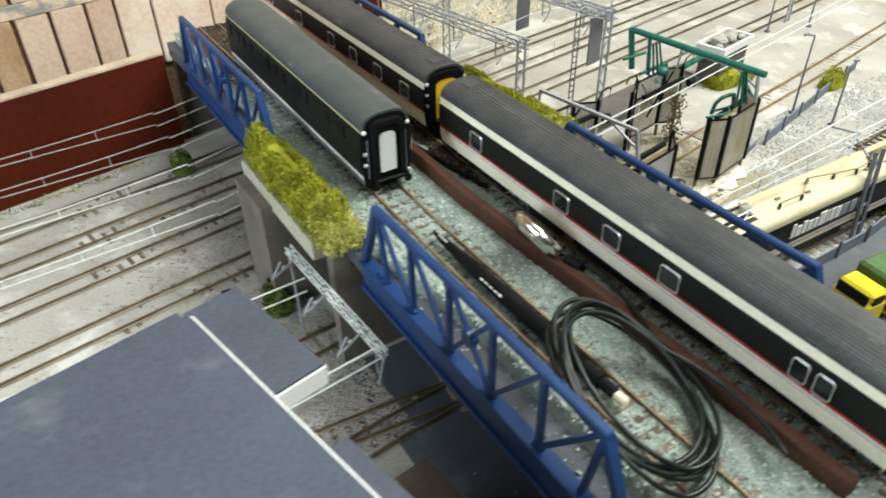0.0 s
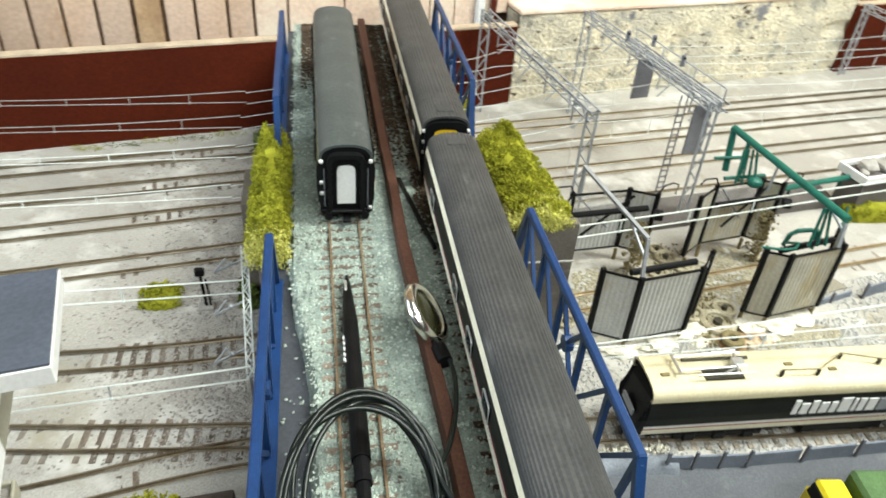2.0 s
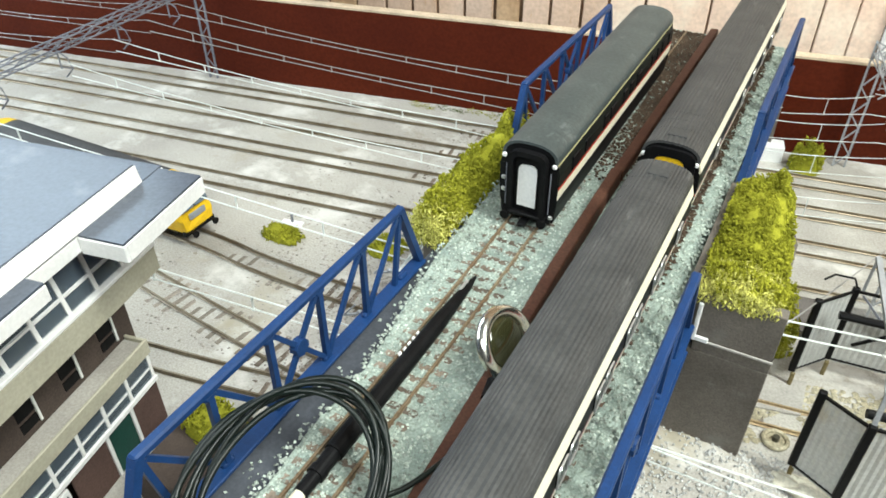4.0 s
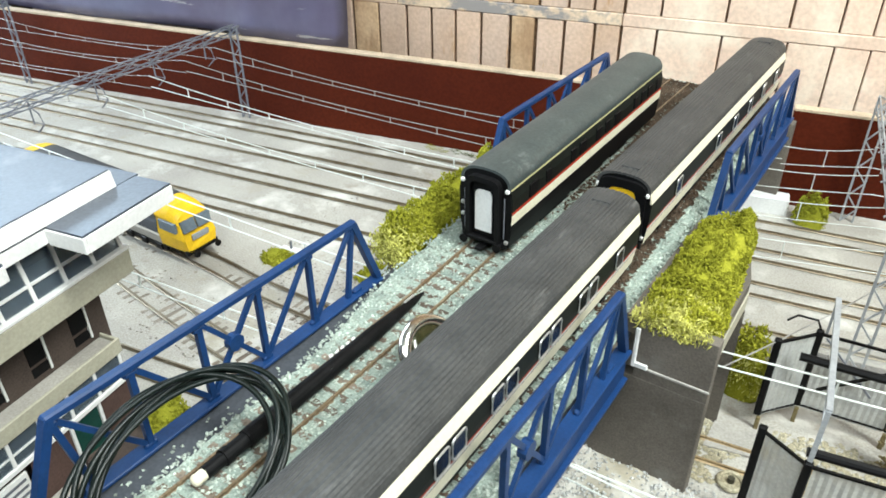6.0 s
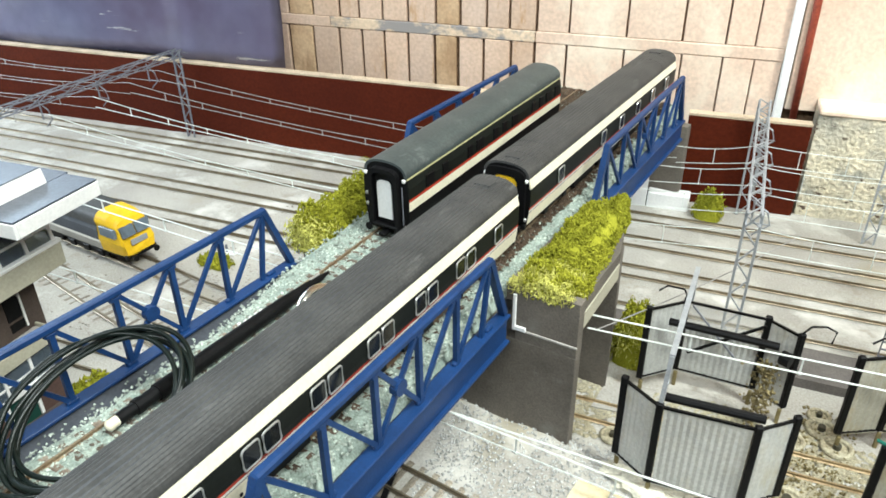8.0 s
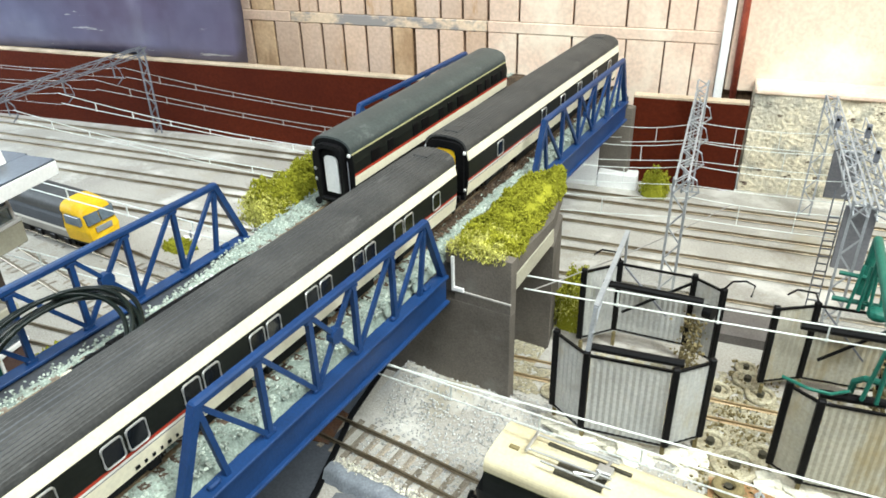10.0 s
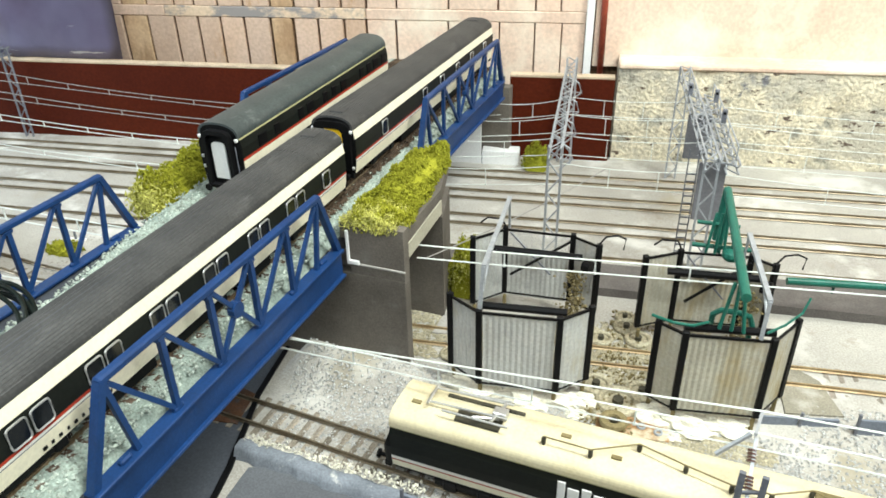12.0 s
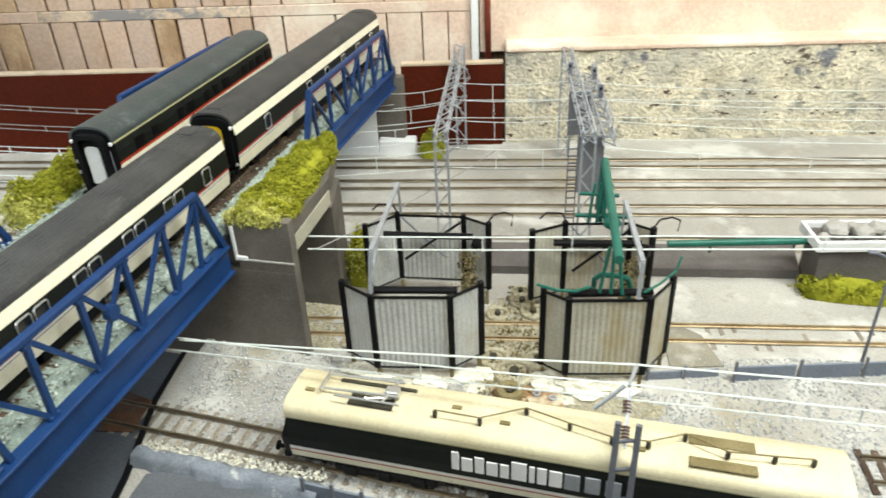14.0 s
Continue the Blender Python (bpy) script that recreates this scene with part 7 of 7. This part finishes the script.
def lamp_post(label, at, h, reach, mat=STEEL_DARK):
    t = thing("lamp_post", label, "street lamp", at, group="yard lamps")
    bm = bmesh.new()
    rod(bm, (0, 0, 0), (0, 0, h), 0.0013, 8, 0.0009)
    part("post", bm, mat, t)
    bm = bmesh.new()
    bar(bm, (0, 0, h), (reach, 0.002, h + 0.003), 0.0013)
    part("arm", bm, mat, t)
    bm = bmesh.new()
    box(bm, (reach, 0.002, h + 0.003), (0.007, 0.0032, 0.0018), None, 0.0004)
    part("lamp_head", bm, mat, t)
    bm = bmesh.new()
    box(bm, (0, 0, 0.0016), (0.006, 0.006, 0.0032), None, 0.0006)
    part("foot", bm, mat, t)


lamp_post("thin grey yard lamp standing by the fence", (0.718, 0.4125, G), 0.088, -0.012)
lamp_post("thin grey yard lamp standing by the track", (0.728, 0.371, G), 0.066, 0.012)
lamp_post("thick grey post standing beside the far tracks", W(0.872, 0.262), 0.082, 0.010)
lamp_post("thin grey post standing beside the far tracks", W(0.93, 0.29), 0.082, -0.010)


def fence(label, pts, h, n, mat, base=0.0):
    t = thing("fence", label, "fence", (*pts[0], G), group="fences")
    o = Vector((*pts[0], 0))
    for a, b in zip(pts, pts[1:]):
        a, b = Vector((*a, 0)) - o, Vector((*b, 0)) - o
        for k in range(n):
            p, q = a.lerp(b, k / n), a.lerp(b, (k + 0.94) / n)
            bm = bmesh.new()
            d = (q - p)
            box(bm, (p + q) / 2 + Vector((0, 0, h / 2 - 0.001)), (d.length, 0.0016, h), Matrix.Rotation(math.atan2(d.y, d.x), 3, "Z"), 0.0003)
            part("fence_panel", bm, mat, t)
            bm = bmesh.new()
            bar(bm, p + Vector((0, -0.0012, -0.001)), p + Vector((0, -0.0012, h + 0.004)), 0.0018)
            part("fence_post", bm, STEEL_DARK, t)


fence("low blue-grey panel fence by the cage track", ((0.5760, 0.3735), (0.6247, 0.3865)), 0.0075, 2, FENCE)
fence("blue-grey panel fence along the yard", ((0.6330, 0.3835), (0.76, 0.4155), (0.890, 0.4485)), 0.0130, 3, FENCE)
fence("low grey panel wall between the road and the track", ((0.385, 0.229), (0.44, 0.2255), (0.56, 0.2265), (0.72, 0.245)), 0.0145, 3, FENCE)


def crumbling_edge():
    """Ragged bank of broken plaster board between the gravel and the road."""
    bm = bmesh.new()
    nx, ny = 70, 8
    grid = []
    for i in range(nx + 1):
        x = 0.268 + 0.125 * i / nx
        yc = 0.2375 - 0.006 * (i / nx) + 0.0018 * noise.noise(Vector((x * 70, 0, 0)))
        row = []
        for j in range(ny + 1):
            f = j / ny
            h = 0.0078 * min(1.0, f * 5) * min(1.0, (1 - f) * 3.0) + 0.0012 * noise.fractal(Vector((x * 150, f * 2.2, 1.0)), 1.0, 2.0, 3) * (0.2 + f)
            row.append(bm.verts.new((x, yc - 0.0085 + 0.017 * f + 0.001 * noise.noise(Vector((x * 160, f * 5, 3))), G + 0.0003 + max(0.0, h))))
        grid.append(row)
    for i in range(nx):
        for j in range(ny):
            bm.faces.new((grid[i][j], grid[i][j + 1], grid[i + 1][j + 1], grid[i + 1][j]))
    t = tagged(put("kerb_edge", bm, KERB, smooth=True), "broken grey-blue kerb bank between the gravel and the road", "kerb")
    bm = bmesh.new()
    rng = random.Random(61)
    clumps(bm, 420, rng, lambda r: Vector((r.uniform(0.268, 0.393), 0.2445 - 0.006 * r.random() + r.gauss(0, 0.0015), G + 0.0065 + r.uniform(-0.002, 0.001))), 0.0006, 0.0018)
    part("plaster_crumb", bm, TAN, t, "white plaster crumbs")["kind"] = "stuff"


crumbling_edge()


# ---- lorry and the small things on the road ----
def lorry():
    t = thing("lorry", "yellow flatbed lorry with a green canvas cover behind the cab", "lorry", (0.4500, 0.1760, G + 0.0016), math.radians(-6))

    def b(name, c, s, mat, bev=0.0007, label="", R=None, parent=None):
        bm = bmesh.new()
        box(bm, c, s, R, bev)
        return part(name, bm, mat, parent or t, label)

    cab = b("cab", (0.0105, 0, 0.0165), (0.021, 0.030, 0.0205), LEMON, 0.0022)
    b("cab_roof", (0.0115, 0, 0.0305), (0.0175, 0.0275, 0.0085), LEMON, 0.0022, parent=cab)
    b("windscreen", (0.0018, 0, 0.0285), (0.0016, 0.0245, 0.0085), DARK, 0.0006, "dark windscreen", Matrix.Rotation(0.2, 3, "Y"), cab)
    b("grille", (-0.0002, 0, 0.0125), (0.0014, 0.019, 0.0055), LEMON, 0.0004, parent=cab)
    b("bumper", (-0.0006, 0, 0.0075), (0.003, 0.0305, 0.0042), LEMON, 0.0008, parent=cab)
    for s in (-1, 1):
        b("side_window", (0.0105, s * 0.0141, 0.0285), (0.0105, 0.0014, 0.0065), DARK, 0.0003, "dark side window", None, cab)
        bm = bmesh.new()
        rod(bm, (-0.001, s * 0.0105, 0.0118), (0.0005, s * 0.0105, 0.0118), 0.0018, 12)
        part("headlight", bm, WHITE, cab, "round pale headlight")
    b("chassis", (0.058, 0, 0.0085), (0.112, 0.014, 0.004), BLACK, 0.0004)
    bed = b("load_bed", (0.0715, 0, 0.0118), (0.093, 0.033, 0.0024), LEMON, 0.0004)
    b("bed_floor", (0.0885, 0, 0.0134), (0.056, 0.0295, 0.0012), PLATFORM, 0, "grey bed floor", None, bed)
    for s in (-1, 1):
        b("side_board", (0.0715, s * 0.0162, 0.0165), (0.093, 0.0018, 0.0082), LEMON, 0.0004, "", None, bed)
    b("tail_board", (0.1175, 0, 0.0165), (0.0018, 0.0335, 0.0082), LEMON, 0.0004, "", None, bed)
    b("canvas_cover", (0.0415, 0, 0.0262), (0.0355, 0.0335, 0.0265), CANVAS, 0.0024, "green canvas cover")
    for x in (0.010, 0.082, 0.098):
        for s in (-1, 1):
            bm = bmesh.new()
            rod(bm, (x, s * 0.0105, 0.0066), (x, s * 0.0150, 0.0066), 0.0066, 18)
            w = part("wheel", bm, BLACK, t)
            bm = bmesh.new()
            rod(bm, (x, s * 0.0148, 0.0066), (x, s * 0.0156, 0.0066), 0.0032, 12)
            part("rim", bm, LEMON, w, "yellow wheel rim")


lorry()

bm = bmesh.new()
rod(bm, (0, 0, 0), (0, 0, 0.0012), 0.0042, 4)
rod(bm, (0, 0, 0.0012), (0, 0, 0.0078), 0.0030, 12, 0.0008)
ob = put("traffic_cone", bm, ORANGE)
ob.matrix_world = Matrix.Translation((0.461, 0.1548, G + 0.0016))
tagged(ob, "tiny orange-red cone standing on the road", "cone")


def battery():
    t = thing("battery", "white and yellow battery lying on the road with two leads", "battery", (0.4245, 0.1215, G + 0.0016), math.radians(-32))
    for name, c, s, mat, lab in (("body", (0, 0, 0.006), (0.026, 0.018, 0.012), WHITE, "white casing"), ("end_cap", (0.003, 0.0105, 0.0055), (0.026, 0.0032, 0.011), LEMON, "yellow end")):
        bm = bmesh.new()
        box(bm, c, s, None, 0.0014)
        part(name, bm, mat, t, lab)
    for name, line, mat in (("lead", ((0.002, 0.011, 0.006), (0.0, 0.018, 0.008), (-0.004, 0.026, 0.003), (-0.002, 0.034, 0.002)), ORANGE), ("lead", ((0.011, 0.011, 0.006), (0.018, 0.014, 0.004), (0.028, 0.020, 0.002), (0.038, 0.024, 0.002)), BLACK)):
        bm = bmesh.new()
        tube(bm, line, 0.0008, 6)
        l = part(name, bm, mat, t)
        bm = bmesh.new()
        ball(bm, line[-1], 0.0016, 1)
        part("clip", bm, SILVER, l, "small silver clip")


battery()

bm = bmesh.new()
box(bm, (0, 0, 0.004), (0.02, 0.03, 0.008), None, 0.0012)
ob = put("cream_box", bm, WHITE)
ob.matrix_world = Matrix.Translation((0.262, 0.12, G + 0.0012))
tagged(ob, "small cream block on the grey board under the bridge", "block")


# ---- bits on the left of the bridge ----
def shunt_signal():
    t = thing("ground_signal", "small dark ground signal post on a pale base", "signal", (0.083, 0.412, G))
    bm = bmesh.new()
    box(bm, (0, 0, 0.0015), (0.012, 0.009, 0.003), None, 0.0006)
    part("base", bm, CONCRETE, t, "pale base block")
    bm = bmesh.new()
    bar(bm, (0, 0, 0.003), (-0.002, 0.003, 0.030), 0.0018)
    bar(bm, (0.0035, 0, 0.003), (0.0015, 0.003, 0.026), 0.0012)
    part("post", bm, BLACK, t)
    bm = bmesh.new()
    box(bm, (-0.002, 0.003, 0.033), (0.007, 0.004, 0.007), None, 0.0008)
    part("signal_head", bm, BLACK, t)
    bm = bmesh.new()
    bar(bm, (-0.006, 0.004, 0.029), (-0.009, 0.006, 0.022), 0.001)
    part("arm", bm, STEEL, t)


shunt_signal()
t = thing("speed_stand", "small white disc stand on the ballast", "signal", (-0.045, 0.418, G))
bm = bmesh.new()
box(bm, (0, 0, 0.0012), (0.02, 0.006, 0.002), UROT, 0.0004)
part("base", bm, WHITE, t)
bm = bmesh.new()
bar(bm, (0, 0, 0.002), (0, 0, 0.010), 0.0016)
part("post", bm, STEEL_DARK, t)


def side_portal():
    """Grey anchor frame hung along the bridge's outer side."""
    t = thing("anchor_frame", "grey steel anchor frame on the bridge's outer side holding the wires", "line mast", (0.126, 0.32, G))
    a, b = Vector((-0.006, 0.062, 0.078)), Vector((0.004, -0.052, 0.069))
    bm = bmesh.new()
    lattice(bm, a, b, 0.0042, 0.0045, 12, 0.0008)
    part("boom", bm, WIRE, t)
    bm = bmesh.new()
    bar(bm, b, b + Vector((-0.001, 0.008, -0.030)), 0.0016)
    bar(bm, b + Vector((0, 0.012, 0)), b + Vector((0.002, 0.016, -0.030)), 0.0014)
    part("post", bm, STEEL, t)
    bm = bmesh.new()
    bar(bm, a, a + Vector((0.0, -0.004, -0.077)), 0.0016)
    part("post", bm, STEEL, t)
    for f in (0.1, 0.45, 0.8):
        bm = bmesh.new()
        p = a.lerp(b, f)
        bar(bm, p, p + Vector((-0.02, -0.006, -0.006)), 0.0012)
        bar(bm, p + Vector((-0.02, -0.006, -0.006)), p + Vector((-0.012, -0.004, 0.004)), 0.001)
        ball(bm, p + Vector((-0.010, -0.003, -0.002)), 0.0019, 1)
        part("bracket", bm, STEEL, t)


side_portal()
bm = bmesh.new()
box(bm, (0.094, 0.181, G + 0.0215), (0.062, 0.056, 0.043), Matrix.Rotation(0.1, 3, "Z"), 0.0008)
tagged(put("planting_box", bm, BROWN_WALL), "brown planting box standing beside the bridge", "planter")
